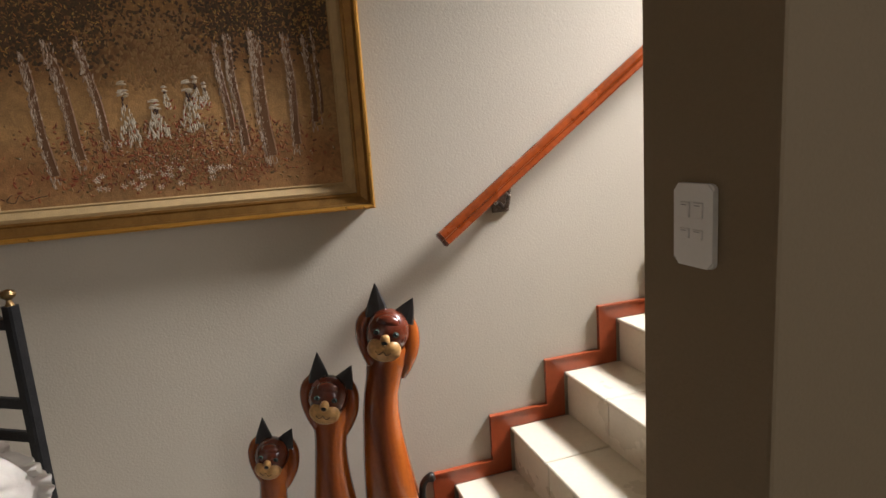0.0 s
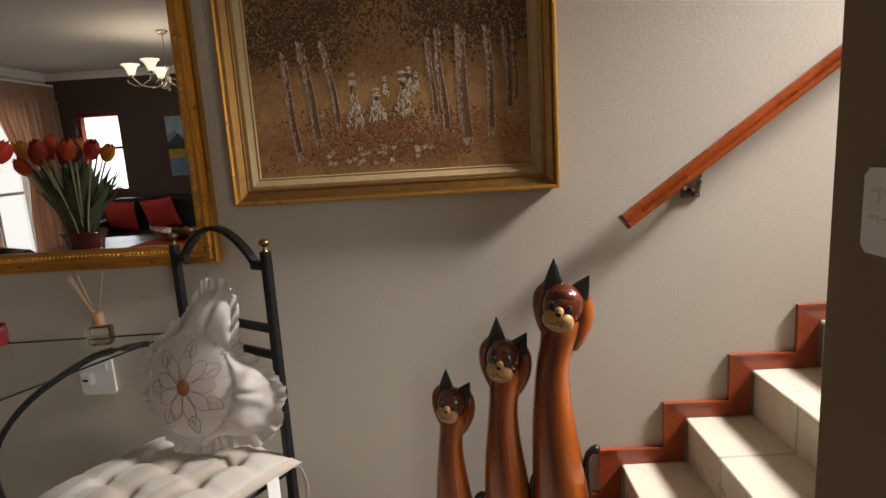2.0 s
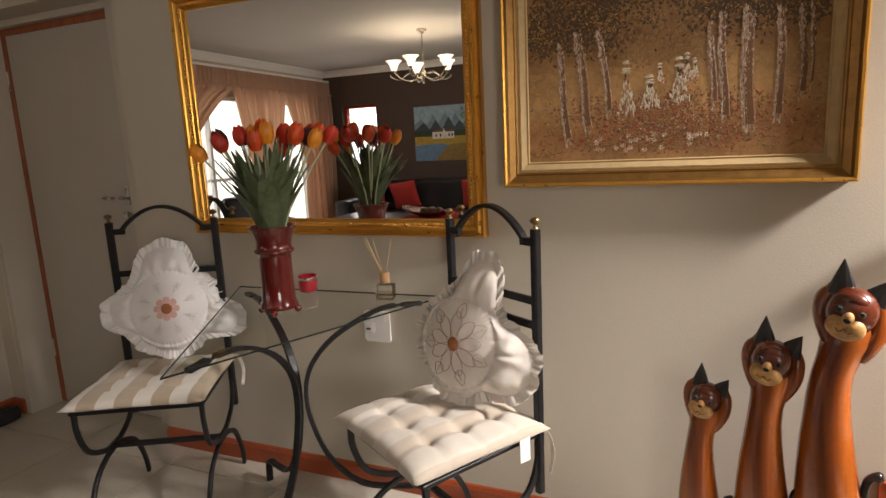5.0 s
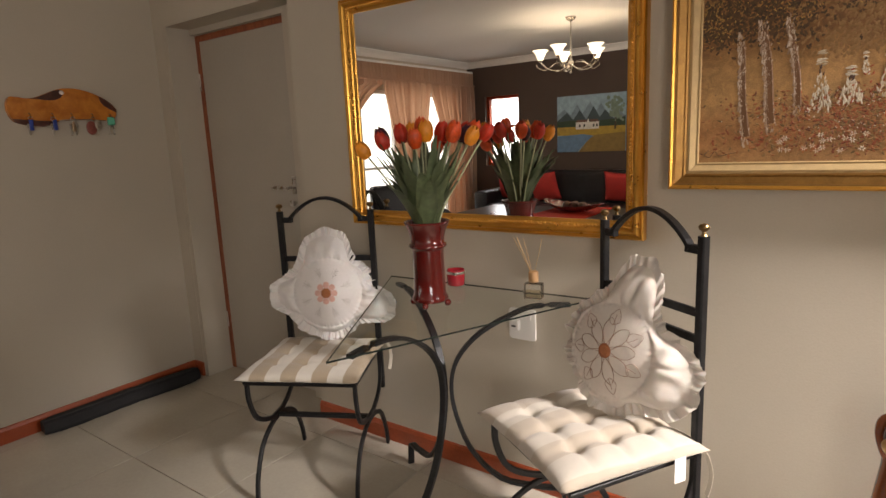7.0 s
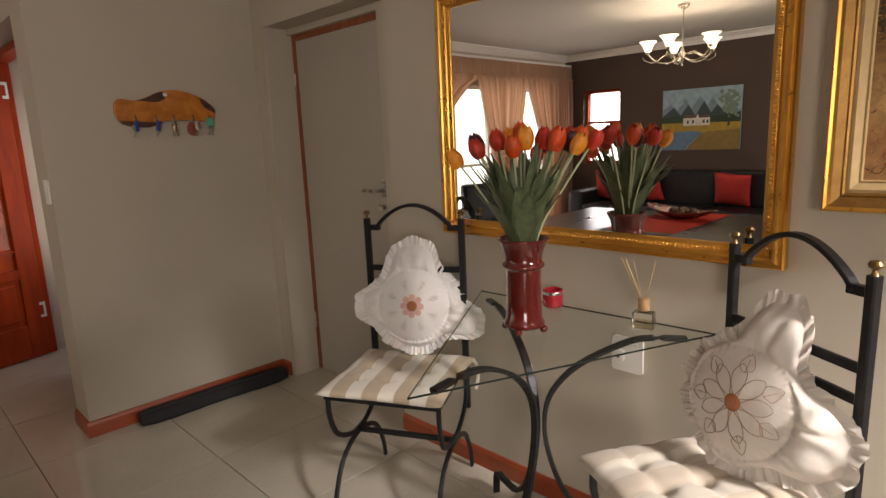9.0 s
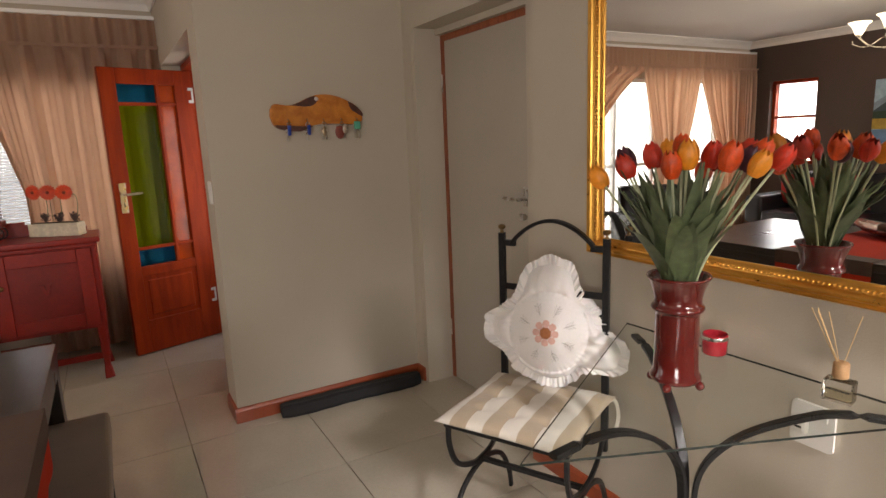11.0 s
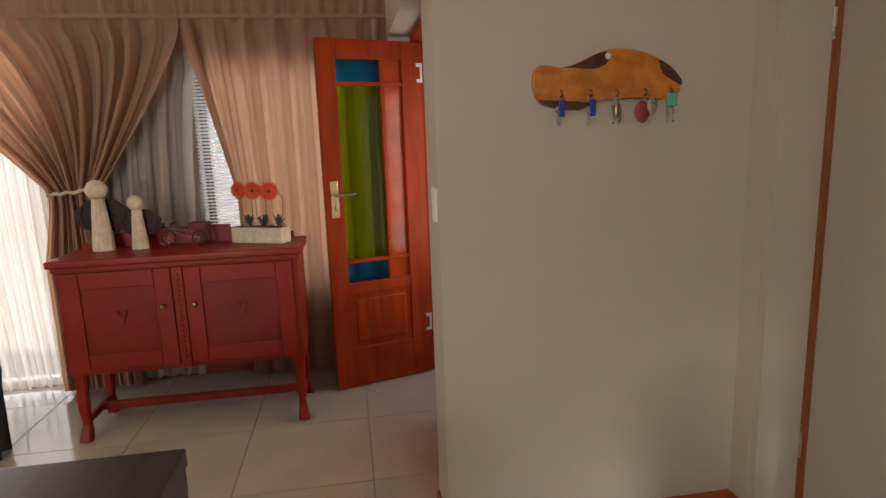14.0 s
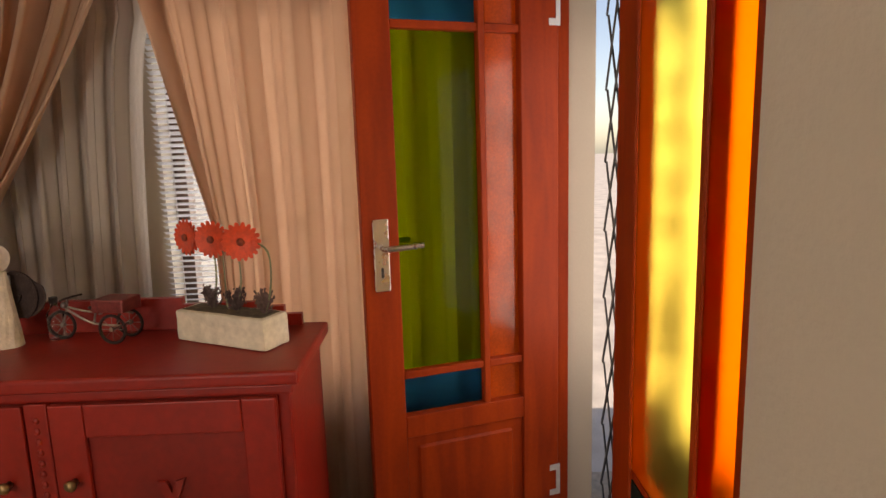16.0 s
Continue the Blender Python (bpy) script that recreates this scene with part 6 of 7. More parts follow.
for y0, y1, ky in ((SY0 + .03, -.455, -.505), (-.395, SY1 - .03, -.350)):
    d = part("cabinet_door", box(bmesh.new(), (SX1 + .0005, y0, .385), (SX1 + .012, y1, .888), .003, 1), M_REDRECESS, sb)
    f = .082
    for a, b in (((y0, .385), (y0 + f, .888)), ((y1 - f, .385), (y1, .888)), ((y0 + f, .385), (y1 - f, .385 + f)), ((y0 + f, .888 - f), (y1 - f, .888))):
        part("door_rail", box(bmesh.new(), (SX1 + .0125, a[0] + .0005, a[1]), (SX1 + .024, b[0] - .0005, b[1]), .004, 2), M_REDPAINT, d)
    yc = (y0 + y1) / 2
    bm = plate(bmesh.new(), [(-.034, .03), (-.010, .03), (.0, .0), (.012, .03), (.034, .036), (.006, -.04), (-.004, -.04)], 0, .008)
    ob = part("carved_notch", bm, M_REDRECESS, d, "carved V-shaped notch")
    ob.matrix_basis = pose(SX1 + .021, yc, .655, 0, 0, 90)
    part("knob", lathe(bmesh.new(), [(0, 0), (.008, 0), (.006, .010), (.013, .016), (.015, .022), (.010, .028), (0, .030)], 16, pose(SX1 + .024, ky, .697, 0, 90)), M_BRASS, d, "aged brass knob", True)
part("centre_stile", box(bmesh.new(), (SX1 + .0005, -.452, .36), (SX1 + .020, -.398, .892), .004), M_REDPAINT, sb)
for i in range(17):
    part("carved_bead", ball(bmesh.new(), (SX1 + .020, -.425, .42 + i * .027), .0095, (.6, .9, 1), 8, 6), M_REDPAINT, sb)
for x in (SX0 + .035, SX1 - .030):
    for y in (SY0 + .04, SY1 - .035):
        s = 1 if x > -5.25 else -1
        zz = ((.356, 0, 1.1), (.32, 0, 1.02), (.27, .003, .88), (.21, .009, .94), (.16, .011, .88), (.115, .005, .70), (.085, .005, .76), (.05, .012, .98), (.0, .026, 1.12))
        part("leg", sweep(bmesh.new(), [(x + s * o, y + (1 if y > -.4 else -1) * o * .3, z) for z, o, k in zz], bar(.052, .052), up=(0, 1, 0), scales=[k for z, o, k in zz]), M_REDPAINT, sb)
for y in (SY0 + .04, SY1 - .035):
    part("side_stretcher", boxes(((SX0 + .04, y - .012, .085), (SX1 - .03, y + .012, .12)), bevel=.003), M_REDPAINT, sb)
part("long_stretcher", boxes(((-5.29, SY0 + .052, .085), (-5.255, SY1 - .048, .125)), bevel=.004), M_REDPAINT, sb)
steps = [(-1.0, .956), (-1.0, .985), (-.95, .985), (-.95, 1.005), (-.88, 1.005), (-.88, 1.03), (-.62, 1.03), (-.62, 1.05), (-.22, 1.05), (-.22, 1.03), (.02, 1.03), (.02, 1.015), (.075, 1.015), (.075, .99), (.125, .99), (.125, .956)]
bm = plate(bmesh.new(), steps, 0, .022)
ob = part("back_rail", bm, M_REDPAINT, sb, "stepped red back rail")
ob.matrix_basis = pose(-5.425, 0, 0, 0, 0, 90)

# things on the sideboard
ST = .956
M_CHALK = mat("chalky_white_resin", (0.58, 0.50, 0.40), 0.85, var=0.15, scale=30, bump=0.5, bscale=110)
M_RUST = mat("dark_rusty_iron", (0.035, 0.022, 0.020), 0.55, 0.6, var=0.35, scale=50, bump=0.3)


def angel(x, y, k, label):
    an = thing("angel_ornament", label, "ornament", pose(x, y, ST, 0, 0, 84), "angel ornaments on the sideboard")
    bm = bmesh.new()
    prof = [(.052, 0), (.050, .03), (.042, .11), (.034, .19), (.027, .248), (0, .25)]
    n = 26
    rings = []
    for r, z in prof:
        rings.append([bm.verts.new((k * (r + .0022 * (math.sin(i * 2.9 + z * 30) + math.sin(i * 5.1))) * math.cos(6.2832 * i / n), k * (r * .85 + .002 * math.sin(i * 3.7)) * math.sin(6.2832 * i / n), z * k)) for i in range(n)] if r else [bm.verts.new((0, 0, z * k))])
    bm.faces.new(rings[0][::-1])
    for a, b in zip(rings, rings[1:]):
        for i in range(n):
            bm.faces.new((a[i], a[(i + 1) % n], b[(i + 1) % n], b[i]) if len(b) > 1 else (a[i], a[(i + 1) % n], b[0]))
    part("robe", bm, M_CHALK, an)
    part("head_ball", ball(bmesh.new(), (0, -.006, .292 * k), .048 * k, (1, .95, 1.0), 18, 12), M_CHALK, an, smooth=True)
    for s in (-1, 1):
        pts = [(s * k * (.03 + r * math.cos(a)), .024 * k, k * (.175 + r * math.sin(a) * 1.05)) for a, r in [(math.pi * .5 * i / 6 - 1.2 + i * .18, .088 - i * .0042) for i in range(17)]]
        part("wing_scroll", sweep(bmesh.new(), curve_pts(pts, 48), bar(.010 * k, .006 * k), up=(0, 1, 0)), M_RUST, an, "dark iron scroll wing")
        out = [(s * k * (.02 + .115 * abs(math.sin(t)) ** .8 * (1 if t < 2 else .8)), k * (.085 + .16 * (1 - math.cos(t)) / 2)) for t in [i * .242 for i in range(14)]]
        part("wing_plate", plate(bmesh.new(), out, .027 * k, .031 * k), M_RUST, an, "dark iron wing")
    return an


angel(-5.335, -.850, 1.10, "tall white textured angel ornament with dark scrolled wings")
angel(-5.318, -.662, .84, "small white textured angel ornament with dark scrolled wings")
bot = thing("small_bottle", "small clear glass bottle with a dark cap", "bottle", pose(-5.37, -.555, ST))
part("glass_body", lathe(bmesh.new(), [(0, 0), (.021, 0), (.022, .004), (.022, .075), (.010, .092), (.009, .105), (0, .105)], 18), M_CLEAR, bot, smooth=True, shadow=False)
part("cap", lathe(bmesh.new(), [(.0, .105), (.011, .105), (.011, .122), (0, .122)], 14), M_DARKHOLE, bot, "dark cap")

M_TIN = mat("worn_tin", (0.25, 0.21, 0.19), 0.4, 0.8, var=0.35, scale=60)
M_REDTIN = mat("dull_red_tin", (0.16, 0.025, 0.022), 0.45, 0.3, var=0.3, scale=50)
bike = thing("model_tricycle", "small metal model tricycle ornament with a red box", "model bicycle", pose(-5.345, -.435, ST, 0, 0, 80))


def wheel(name, c, r, ang=0):
    w = part(name, sweep(bmesh.new(), [(r * math.cos(a), 0, r * math.sin(a)) for a in [i * .3142 for i in range(20)]], disc(.0045, 6), closed=True, up=(0, 1, 0)), M_RUST, bike)
    w.matrix_basis = pose(*c, 0, 0, ang)
    for i in range(8):
        a = i * .7854
        part("spoke", sweep(bmesh.new(), [(0, 0, 0), (r * math.cos(a), 0, r * math.sin(a))], disc(.0009, 4), up=(0, 1, 0)), M_TIN, w)
    part("hub", lathe(bmesh.new(), [(0, -.006), (.006, -.006), (.006, .006), (0, .006)], 10, pose(0, 0, 0, 90)), M_TIN, w)


wheel("wheel", (-.098, 0, .043), .038)
wheel("wheel", (.085, -.035, .043), .038)
wheel("wheel", (.085, .035, .043), .038)
for pts in ([(-.098, 0, .043), (-.080, 0, .088), (-.074, 0, .118)], [(-.080, 0, .088), (-.02, 0, .055), (.03, 0, .045), (.085, 0, .043)], [(-.078, 0, .095), (-.03, 0, .085), (.01, 0, .080)], [(.01, 0, .08), (.0, 0, .045)], [(.085, -.035, .043), (.085, .035, .043)], [(.02, 0, .075), (.06, 0, .088), (.125, 0, .080)]):
    part("frame_tube", sweep(bmesh.new(), curve_pts(pts, 10), disc(.003, 6)), M_TIN, bike)
part("handlebar", sweep(bmesh.new(), curve_pts([(-.060, -.04, .122), (-.074, -.02, .120), (-.074, .02, .120), (-.060, .04, .122)], 10), disc(.003, 6)), M_RUST, bike)
part("saddle", ball(bmesh.new(), (.008, 0, .094), .016, (1.2, .7, .4), 10, 7), M_RUST, bike)
part("headlamp", ball(bmesh.new(), (-.085, 0, .100), .010, (1, 1, 1), 10, 7), M_TIN, bike)
part("cargo_box", box(bmesh.new(), (.030, -.04, .088), (.125, .04, .125), .005), M_REDTIN, bike, "dull red cargo box")

planter = thing("planter", "rough white stone trough planter with three orange gerberas", "planter", pose(-5.292, -.034, ST, 0, 0, 64))
bm = box(bmesh.new(), (-.155, -.048, 0), (.155, .048, .085), .007, 2)
bmesh.ops.subdivide_edges(bm, edges=bm.edges[:], cuts=3, use_grid_fill=True)
for v in bm.verts:
    v.co += Vector((noise.noise(v.co * 25), noise.noise(v.co * 25 + Vector((5, 0, 0))), noise.noise(v.co * 25 + Vector((0, 7, 0))))) * .0035
part("trough", bm, mat("weathered_white_stone", (0.60, 0.54, 0.43), 0.85, var=0.14, scale=18, bump=0.5, bscale=70), planter)
part("soil", boxes(((-.14, -.035, .080), (.14, .035, .087))), mat("dry_moss", (0.10, 0.08, 0.05), 0.95, var=0.4, scale=60, bump=0.8), planter, "dry moss")
M_GERB = mat("gerbera_orange", (0.62, 0.055, 0.010), 0.55, var=0.2, scale=60)
M_GERBEYE = mat("gerbera_eye", (0.20, 0.030, 0.010), 0.8, var=0.3, scale=150, bump=0.5)
M_GSTEM = mat("wire_green_stem", (0.16, 0.17, 0.09), 0.6)
M_HEATHER = mat("dried_heather", (0.10, 0.065, 0.06), 0.9, var=0.4, scale=80, rand=.2)
for i, (dx, gz, tilt, bend) in enumerate(((-.092, .288, -6, .04), (-.004, .285, 14, .035), (.094, .282, 32, .055))):
    c = Vector((dx, -.035, gz))
    st = part("stem", sweep(bmesh.new(), curve_pts([(dx + .028, 0, .08), (dx + .040 + bend * .2, .004, .17), (dx + .030 + bend * .4, .0, gz - .03), (dx + .014, -.012, gz - .004), (dx, -.028, gz)], 18), disc(.0028, 6)), M_GSTEM, planter)
    bm = bmesh.new()
    hub = bm.verts.new((0, -.004, 0))
    for lay, (n, r, lift) in enumerate(((18, .052, 0), (18, .044, .004), (14, .028, .008))):
        for k in range(n):
            a = 6.2832 * (k + .5 * lay) / n
            o, s = Vector((math.cos(a), 0, math.sin(a))), Vector((-math.sin(a), 0, math.cos(a)))
            q = [o * r * .3 - s * .004, o * r * .6 - s * .0075, o * r * .93 - s * .005, o * r, o * r * .93 + s * .005, o * r * .6 + s * .0075, o * r * .3 + s * .004]
            bm.faces.new([hub] + [bm.verts.new(p + Vector((0, -lift - .010 * (p.length / .05) ** 2 * (1 if lay else .4), 0))) for p in q])
    b = part("bloom", bm, M_GERB, planter, "orange gerbera bloom")
    b.matrix_basis = pose(*c, 0, 0, tilt) @ Matrix.Diagonal((.98, .98, .98, 1))
    part("eye", ball(bmesh.new(), (0, -.011, 0), .0105, (1, .5, 1), 12, 8), M_GERBEYE, b, "dark brown eye")
    rg = random.Random(i)
    bm = bmesh.new()
    for _ in range(60):
        a, r, h = rg.uniform(0, 6.28), rg.uniform(.004, .030), rg.uniform(.02, .065)
        o = Vector((dx + .028, 0, .083))
        sweep(bm, [o, o + Vector((r * math.cos(a), r * math.sin(a) * .8, h))], disc(.0016, 4), scales=[.6, 1.0])
        for _ in range(3):
            ball(bm, o + Vector((r * math.cos(a), r * math.sin(a) * .8, h)) * 1.0 + Vector((rg.uniform(-.004, .004), rg.uniform(-.004, .004), rg.uniform(-.008, .004))), .0026, (1, 1, 1.3), 5, 4)
    tagged(part("heather_tuft", bm, M_HEATHER, planter, "dried heather tuft"), kind="stuff")
part("white_bud", ball(bmesh.new(), (-.03, .02, .305), .012, (1, 1, 1), 10, 8), M_CHALK, planter, "white bud")
part("bud_stem", sweep(bmesh.new(), [(-.03, .02, .08), (-.03, .02, .30)], disc(.002, 5)), M_GSTEM, planter)

# ---- dining table and seats ----
M_WENGE = wood("dark_wenge_veneer", (0.010, 0.007, 0.006), (0.028, 0.020, 0.016), 0.30, 0.5, scale=5, stretch=(14, 1, 1))
M_WENGE.node_tree.nodes["Principled BSDF"].inputs["Coat Roughness"].default_value = 0.22
dt = thing("dining_table", "dark wenge dining table with thick top and square legs", "dining table")
TX0, TX1, TY0, TY1 = -3.40, -1.50, -1.12, .030
part("tabletop", box(bmesh.new(), (TX0, TY0, .715), (TX1, TY1, .76), .003), M_WENGE, dt)
part("apron", boxes(((TX0 + .004, TY0 + .004, .65), (TX1 - .004, TY1 - .004, .7145)), bevel=.003), M_WENGE, dt)
for x in (TX0 + .05, TX1 - .05):
    for y in (TY0 + .05, TY1 - .05):
        part("leg", box(bmesh.new(), (x - .045, y - .045, .0005), (x + .045, y + .045, .6495), .004), M_WENGE, dt)
M_RUNNER = mat("red_runner_cloth", (0.50, 0.035, 0.013), 0.85, var=0.12, scale=10, bump=0.4, bscale=350, spec=0.15)
M_RUNBAND = mat("brown_runner_band", (0.085, 0.050, 0.036), 0.7, var=0.15, scale=14, bump=0.4, bscale=350)
run = thing("table_runner", "red table runner with brown border hanging over the table", "table runner")


def drape_strip(x0, x1, y0, y1, drop, z, lift):
    bm, rows = bmesh.new(), []
    path = [(y1 + .008 + lift, z - drop), (y1 + .008 + lift, z - drop * .5), (y1 + .007 + lift, z - .006), (y1 - .002, z + .003 + lift)] + [(y1 - .04 - (y1 - y0) * i / 10, z + .003 + lift) for i in range(10)] + [(y0, z + .003 + lift), (y0 - .007 - lift, z - .01), (y0 - .007 - lift, z - drop)]
    for k, (y, zz) in enumerate(path):
        rows.append([bm.verts.new((x0 + (x1 - x0) * i / 8, y + (.003 * math.sin(i * 2.2) if k < 2 else 0), zz + .0012 * math.sin(i * 1.9 + k))) for i in range(9)])
    for a, b in zip(rows, rows[1:]):
        for i in range(8):
            bm.faces.new((a[i], a[i + 1], b[i + 1], b[i]))
    return bm


part("runner_cloth", drape_strip(-2.70, -2.20, TY0, TY1, .17, .76, .001), M_RUNNER, run, smooth=True)
part("runner_band", boxes(((-2.702, TY1 - .10, .7645), (-2.198, TY1 + .0105, .7675)), ((-2.702, TY1 + .0102, .69), (-2.198, TY1 + .0135, .767))), M_RUNBAND, run, "brown satin band")
bowl = thing("fruit_bowl", "red-brown boat-shaped bowl with wooden balls on the runner", "bowl", pose(-2.45, -.78, .765, 0, 0, 20))
bm = bmesh.new()
rings = []
for t, r, z in ((0, .05, 0), (1, .08, .005), (2, .13, .025), (3, .17, .055), (4, .165, .056), (5, .125, .030), (6, .06, .012)):
    rings.append([bm.verts.new((1.55 * r * math.cos(a) * (1 + .25 * (z / .055) * abs(math.cos(a)) ** 4), .8 * r * math.sin(a), z + .035 * (z / .055) * math.cos(a) ** 4)) for a in [i * .2618 for i in range(24)]])
for a, b in zip(rings, rings[1:]):
    for i in range(24):
        bm.faces.new((a[i], a[(i + 1) % 24], b[(i + 1) % 24], b[i]))
bm.faces.new(rings[0])
bm.faces.new(rings[-1][::-1])
part("dish", bm, mat("red_lacquer_bowl", (0.20, 0.03, 0.02), 0.25, var=0.2, scale=20), bowl, smooth=True)
for x, y in ((-.06, .01), (.03, .02), (.10, -.01), (.0, -.03)):
    part("ball", ball(bmesh.new(), (x, y, .05), .036, (1, 1, 1), 14, 10), mat("woven_ball", (0.16, 0.09, 0.06), 0.7, var=0.4, scale=50, bump=0.5), bowl, smooth=True)

M_SUEDE = mat("taupe_suede", (0.20, 0.145, 0.105), 0.85, var=0.12, scale=7, bump=0.2, bscale=300, sheen=0.25)
bench = thing("bench", "long taupe suede bench with dark legs along the dining table", "bench")
part("seat", box(bmesh.new(), (-3.33, -.225, .375), (-1.58, .172, .47), .022, 4), M_SUEDE, bench, smooth=False)
for x in (-3.27, -1.64):
    for y in (-.175, .122):
        part("leg", box(bmesh.new(), (x - .03, y - .03, .0005), (x + .03, y + .03, .3745), .003), M_WENGE, bench)
M_LEATHER = mat("black_leather", (0.010, 0.009, 0.010), 0.42, var=0.25, scale=12, bump=0.25, bscale=120, spec=0.4)


def armchair(m):
    """A low leather armchair with rolled arms; it faces -y."""
    ch = thing("armchair", "black leather armchair with rolled arms by the patio curtain", "armchair", m)
    part("base", box(bmesh.new(), (-.30, -.34, .06), (.30, .30, .28), .02), M_LEATHER, ch)
    part("seat_cushion", box(bmesh.new(), (-.245, -.39, .285), (.245, .14, .43), .05, 4), M_LEATHER, ch, smooth=True)
    for s in (-1, 1):
        out = [(s * .27, .05), (s * .43, .05), (s * .435, .38), (s * .445, .46), (s * .435, .53), (s * .395, .572), (s * .345, .575), (s * .295, .54), (s * .262, .46), (s * .262, .30)]
        bm = plate(bmesh.new(), out if s > 0 else out[::-1], -.42, .28)
        bmesh.ops.bevel(bm, geom=[e for e in bm.edges if abs(e.verts[0].co.y - e.verts[1].co.y) < 1e-6], offset=.022, segments=3, affect="EDGES")
        part("arm", bm, M_LEATHER, ch, "rolled leather arm")
    bm = box(bmesh.new(), (-.345, .15, .30), (.345, .33, .86), .07, 4)
    for v in bm.verts:
        v.co.y += .16 * max(0, v.co.z - .35)
    part("backrest", bm, M_LEATHER, ch, smooth=True)
    for x in (-.36, .36):
        for y in (-.36, .24):
            part("foot", box(bmesh.new(), (x - .025, y - .025, .0005), (x + .025, y + .025, .0595), .003), M_WENGE, ch)
    return ch


armchair(pose(-5.11, -1.83, 0, 0, 0, 120))

# ---- sofa against the brown wall ----
sofa = thing("sofa", "black leather sofa against the brown wall", "sofa")
X0, X1 = -5.25, -1.55
part("base", box(bmesh.new(), (X0, -4.45, .08), (X1, -3.60, .27), .02), M_LEATHER, sofa)
for x in (X0 + .06, X1 - .06):
    for y in (-4.38, -3.68):
        part("foot", box(bmesh.new(), (x - .03, y - .03, .0005), (x + .03, y + .03, .0795), .004), M_WENGE, sofa)
for i in range(4):
    w = (X1 - X0 - .44) / 4
    x = X0 + .22 + i * w
    part("seat_cushion", box(bmesh.new(), (x + .004, -4.17, .272), (x + w - .004, -3.59, .44), .05, 4), M_LEATHER, sofa)
    part("back_cushion", box(bmesh.new(), (x + .004, -4.44, .40), (x + w - .004, -4.18, .885), .07, 4), M_LEATHER, sofa)
for a, b in ((X0, X0 + .215), (X1 - .215, X1)):
    part("arm", box(bmesh.new(), (a, -4.44, .272), (b, -3.60, .62), .06, 4), M_LEATHER, sofa)
M_REDCUSH = mat("red_cushion_cotton", (0.42, 0.025, 0.018), 0.8, var=0.1, scale=14, bump=0.3, bscale=300)
for x, r in ((-4.85, 8), (-4.30, -6), (-3.18, 5), (-2.3, -8)):
    cu = thing("scatter_cushion", "plain red square scatter cushion on the sofa", "cushion", pose(x, -4.06, .66, -20, r, 0), "red cushions on the sofa")
    bm, g, n = bmesh.new(), {}, 14
    for side in (-1, 1):
        for i in range(n + 1):
            for j in range(n + 1):
                u, v = i / n * 2 - 1, j / n * 2 - 1
                if side > 0 and (i in (0, n) or j in (0, n)):
                    g[side, i, j] = g[-1, i, j]
                else:
                    g[side, i, j] = bm.verts.new((u * .22 * (1 - .06 * (1 - v * v)), side * .075 * max(0, (1 - u * u) * (1 - v * v)) ** .45, v * .22 * (1 - .06 * (1 - u * u))))
        for i in range(n):
            for j in range(n):
                bm.faces.new([g[side, i + a, j + b] for a, b in ((0, 0), (1, 0), (1, 1), (0, 1))])
    part("cushion_cover", bm, M_REDCUSH, cu, smooth=True)

# ---- landscape canvas on the brown wall ----
def paint(name, c):
    return mat(name, c, 0.6, var=0.15, scale=18, bump=0.2, bscale=90)


land = thing("landscape_painting", "unframed landscape painting of a white house under mountains", "painting", pose(-3.785, -4.549, 1.54, 0, 0, 180))
w, h = .515, .405
part("canvas", boxes(((-w, -.03, -h), (w, 0, h))), paint("sky_paint", (0.26, 0.38, 0.46)), land)
for name, c, o, d in (("far_mountain", (0.17, 0.24, 0.29), [(-w, .02), (-w, .14), (-.40, .22), (-.30, .13), (-.20, .28), (-.12, .14), (.0, .31), (.08, .16), (.16, .28), (.26, .12), (.38, .20), (w, .08), (w, .02)], .0315),
                      ("near_mountain", (0.035, 0.060, 0.070), [(-w, .0), (-w, .05), (-.36, .17), (-.26, .06), (-.16, .20), (-.06, .05), (.05, .24), (.14, .08), (.22, .18), (.36, .04), (w, .08), (w, .0)], .033),
                      ("hedge", (0.02, 0.045, 0.02), [(-w, -.06), (-w, .04), (-.3, .05), (.1, .03), (w, .06), (w, -.06)], .0345),
                      ("field", (0.36, 0.24, 0.03), [(-w, -.16), (-w, -.04), (w, -.05), (w, -.20)], .036),
                      ("bank", (0.22, 0.14, 0.035), [(-.05, -.26), (.05, -.17), (w, -.14), (w, -h), (-.18, -h)], .0365),
                      ("lake", (0.10, 0.19, 0.30), [(-w, -h), (-w, -.17), (-.10, -.15), (.05, -.18), (-.06, -.26), (-.20, -h)], .0375),
                      ("house_wall", (0.62, 0.60, 0.55), [(-.22, -.08), (-.22, .02), (-.05, .02), (-.03, .07), (-.01, .02), (.13, .02), (.13, -.08)], .038),
                      ("house_roof", (0.13, 0.06, 0.04), [(-.22, .0205), (-.20, .055), (-.05, .055), (-.05, .0205)], .0385),
                      ("house_roof", (0.13, 0.06, 0.04), [(.0, .0205), (.0, .055), (.11, .055), (.13, .0205)], .0385),
                      ("tree_trunk", (0.05, 0.03, 0.015), [(.355, -.10), (.37, .10), (.385, .10), (.38, -.10)], .039)):
    part(name, plate(bmesh.new(), [(-x, z) for x, z in o], -d, -.0305), paint(name + "_paint", c), land)
for x in (-.17, -.10, .04, .09):
    part("house_window", boxes(((-x - .0, -.0392, -.05), (-x - .025, -.0383, -.01))), M_DARKHOLE, land)
rg = random.Random(5)
bm = bmesh.new()
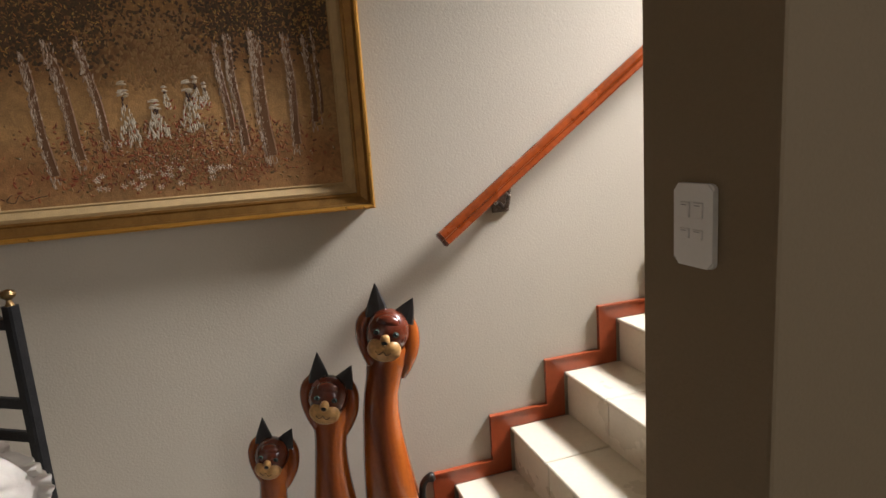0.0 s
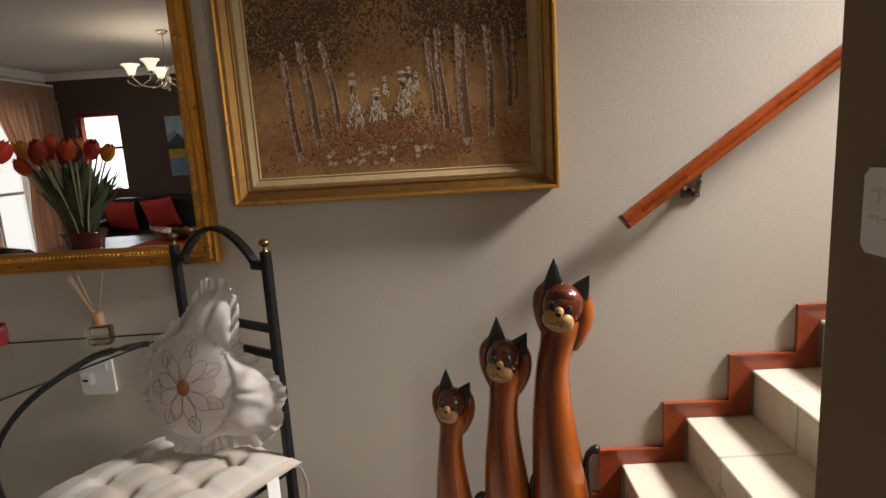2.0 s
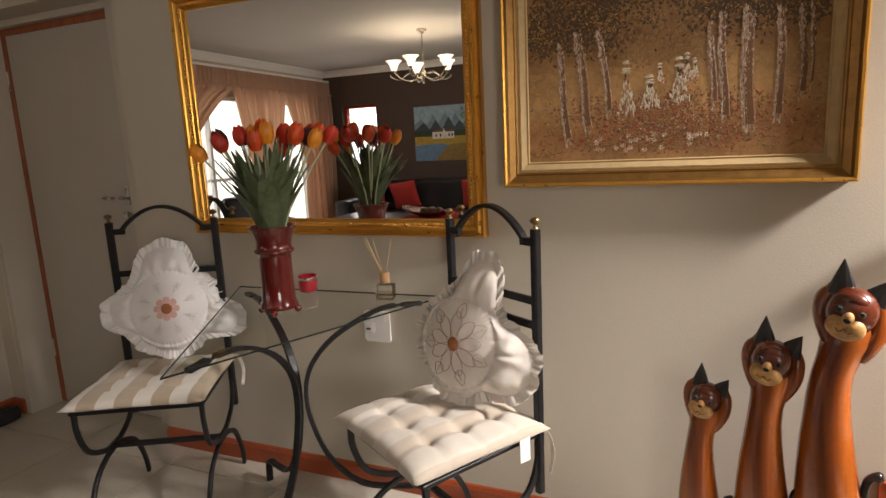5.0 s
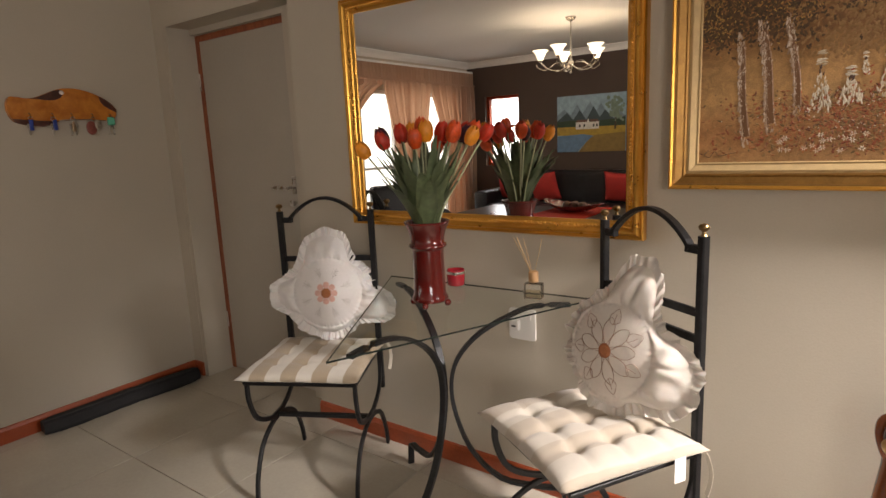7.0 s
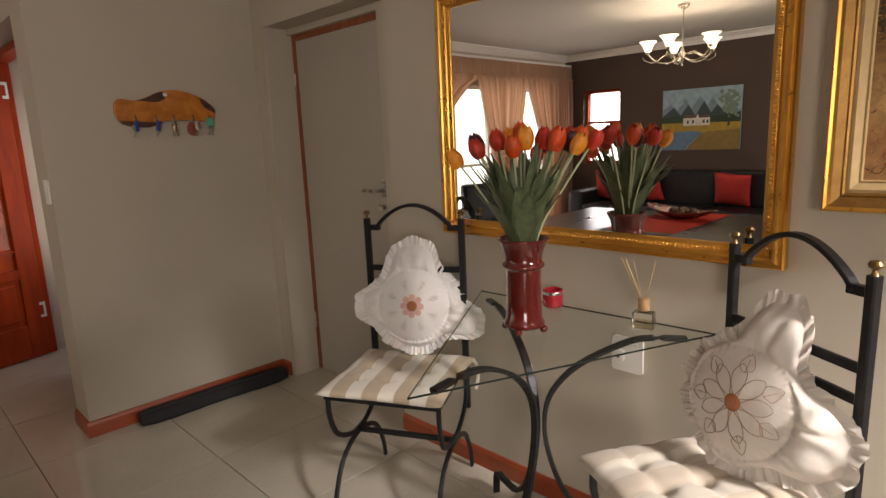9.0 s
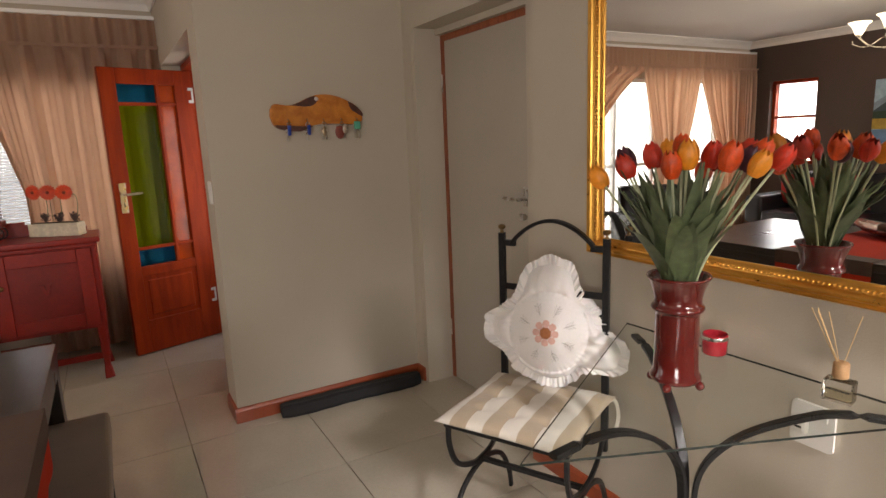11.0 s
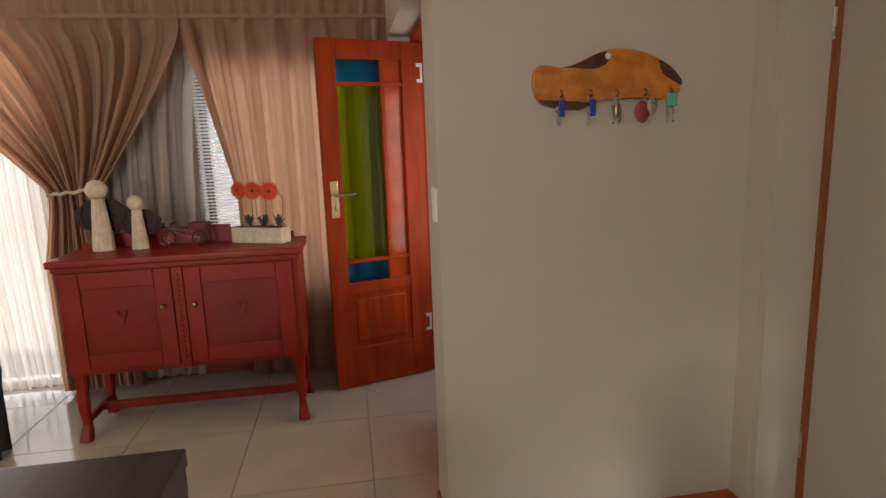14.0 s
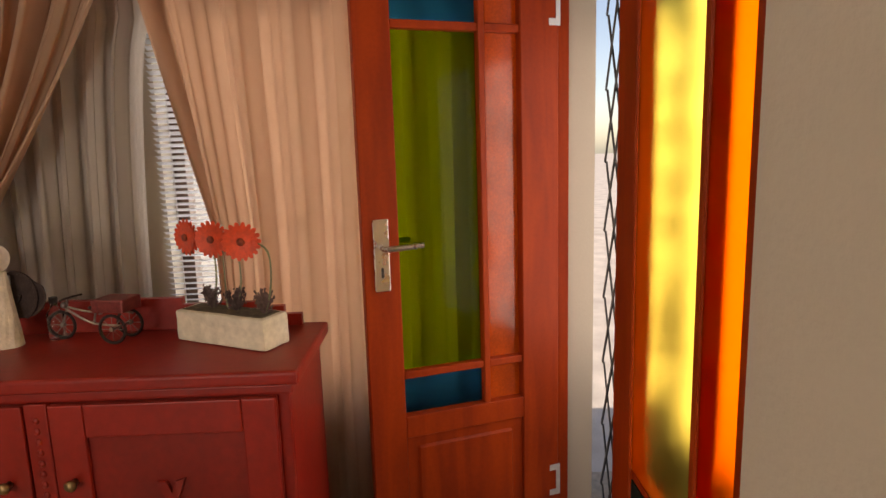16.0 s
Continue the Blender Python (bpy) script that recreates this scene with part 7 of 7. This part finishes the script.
for _ in range(90):
    x, z, r = -rg.gauss(.38, .06), rg.gauss(.20, .08), rg.uniform(.012, .03)
    if -x + r < w and z + r < h:
        lathe(bm, [(0, .0015), (r, 0)], 7, pose(x, -.0395 - rg.uniform(0, .001), z, 90))
part("tree_crown", bm, paint("tree_paint", (0.16, 0.22, 0.17)), land)

# ---- chandelier ----
M_NICKEL = mat("satin_nickel", (0.62, 0.58, 0.50), 0.25, 1.0, var=0.05)
M_SHADE = glow("lit_opal_glass", (1.0, 0.86, 0.62), 2.6)
LX, LY, LZ = -3.12, -2.30, 2.11
ch = thing("chandelier", "five-arm nickel chandelier with lit white bell shades", "chandelier", pose(LX, LY, LZ))
part("ceiling_rose", lathe(bmesh.new(), [(0, .49), (.055, .49), (.055, .48), (.035, .455), (.012, .445), (0, .445)], 20), M_NICKEL, ch, smooth=True)
part("drop_rod", sweep(bmesh.new(), [(0, 0, .03), (0, 0, .45)], disc(.007, 8)), M_NICKEL, ch)
part("hub", lathe(bmesh.new(), [(0, -.06), (.012, -.05), (.02, -.03), (.03, 0), (.028, .04), (.016, .06), (.012, .10), (0, .10)], 20), M_NICKEL, ch, smooth=True)
part("bottom_finial", ball(bmesh.new(), (0, 0, -.07), .014, (1, 1, 1.2), 12, 8), M_NICKEL, ch, smooth=True)
for i in range(5):
    a = i * 1.2566 + .3
    o = Vector((math.cos(a), math.sin(a), 0))
    arm = part("arm", sweep(bmesh.new(), curve_pts([o * .02 + Vector((0, 0, .0)), o * .12 + Vector((0, 0, -.045)), o * .24 + Vector((0, 0, -.02)), o * .32 + Vector((0, 0, .06))], 18), disc(.007, 8)), M_NICKEL, ch)
    part("scroll", sweep(bmesh.new(), curve_pts([o * .05 + Vector((0, 0, .03)), o * .15 + Vector((0, 0, .035)), o * .26 + Vector((0, 0, -.03)), o * .35 + Vector((0, 0, .0)), o * .36 + Vector((0, 0, .03))], 18), disc(.005, 6)), M_NICKEL, ch)
    part("cup", lathe(bmesh.new(), [(0, .055), (.022, .058), (.026, .075), (0, .075)], 16, Matrix.Translation(o * .32)), M_NICKEL, ch)
    part("shade", lathe(bmesh.new(), [(.024, .076), (.034, .095), (.044, .125), (.062, .155), (.085, .175), (.083, .177), (.059, .158), (.041, .128), (.030, .097), (.020, .080)], 24, Matrix.Translation(o * .32)), M_SHADE, ch, "lit opal glass bell shade", True, False)
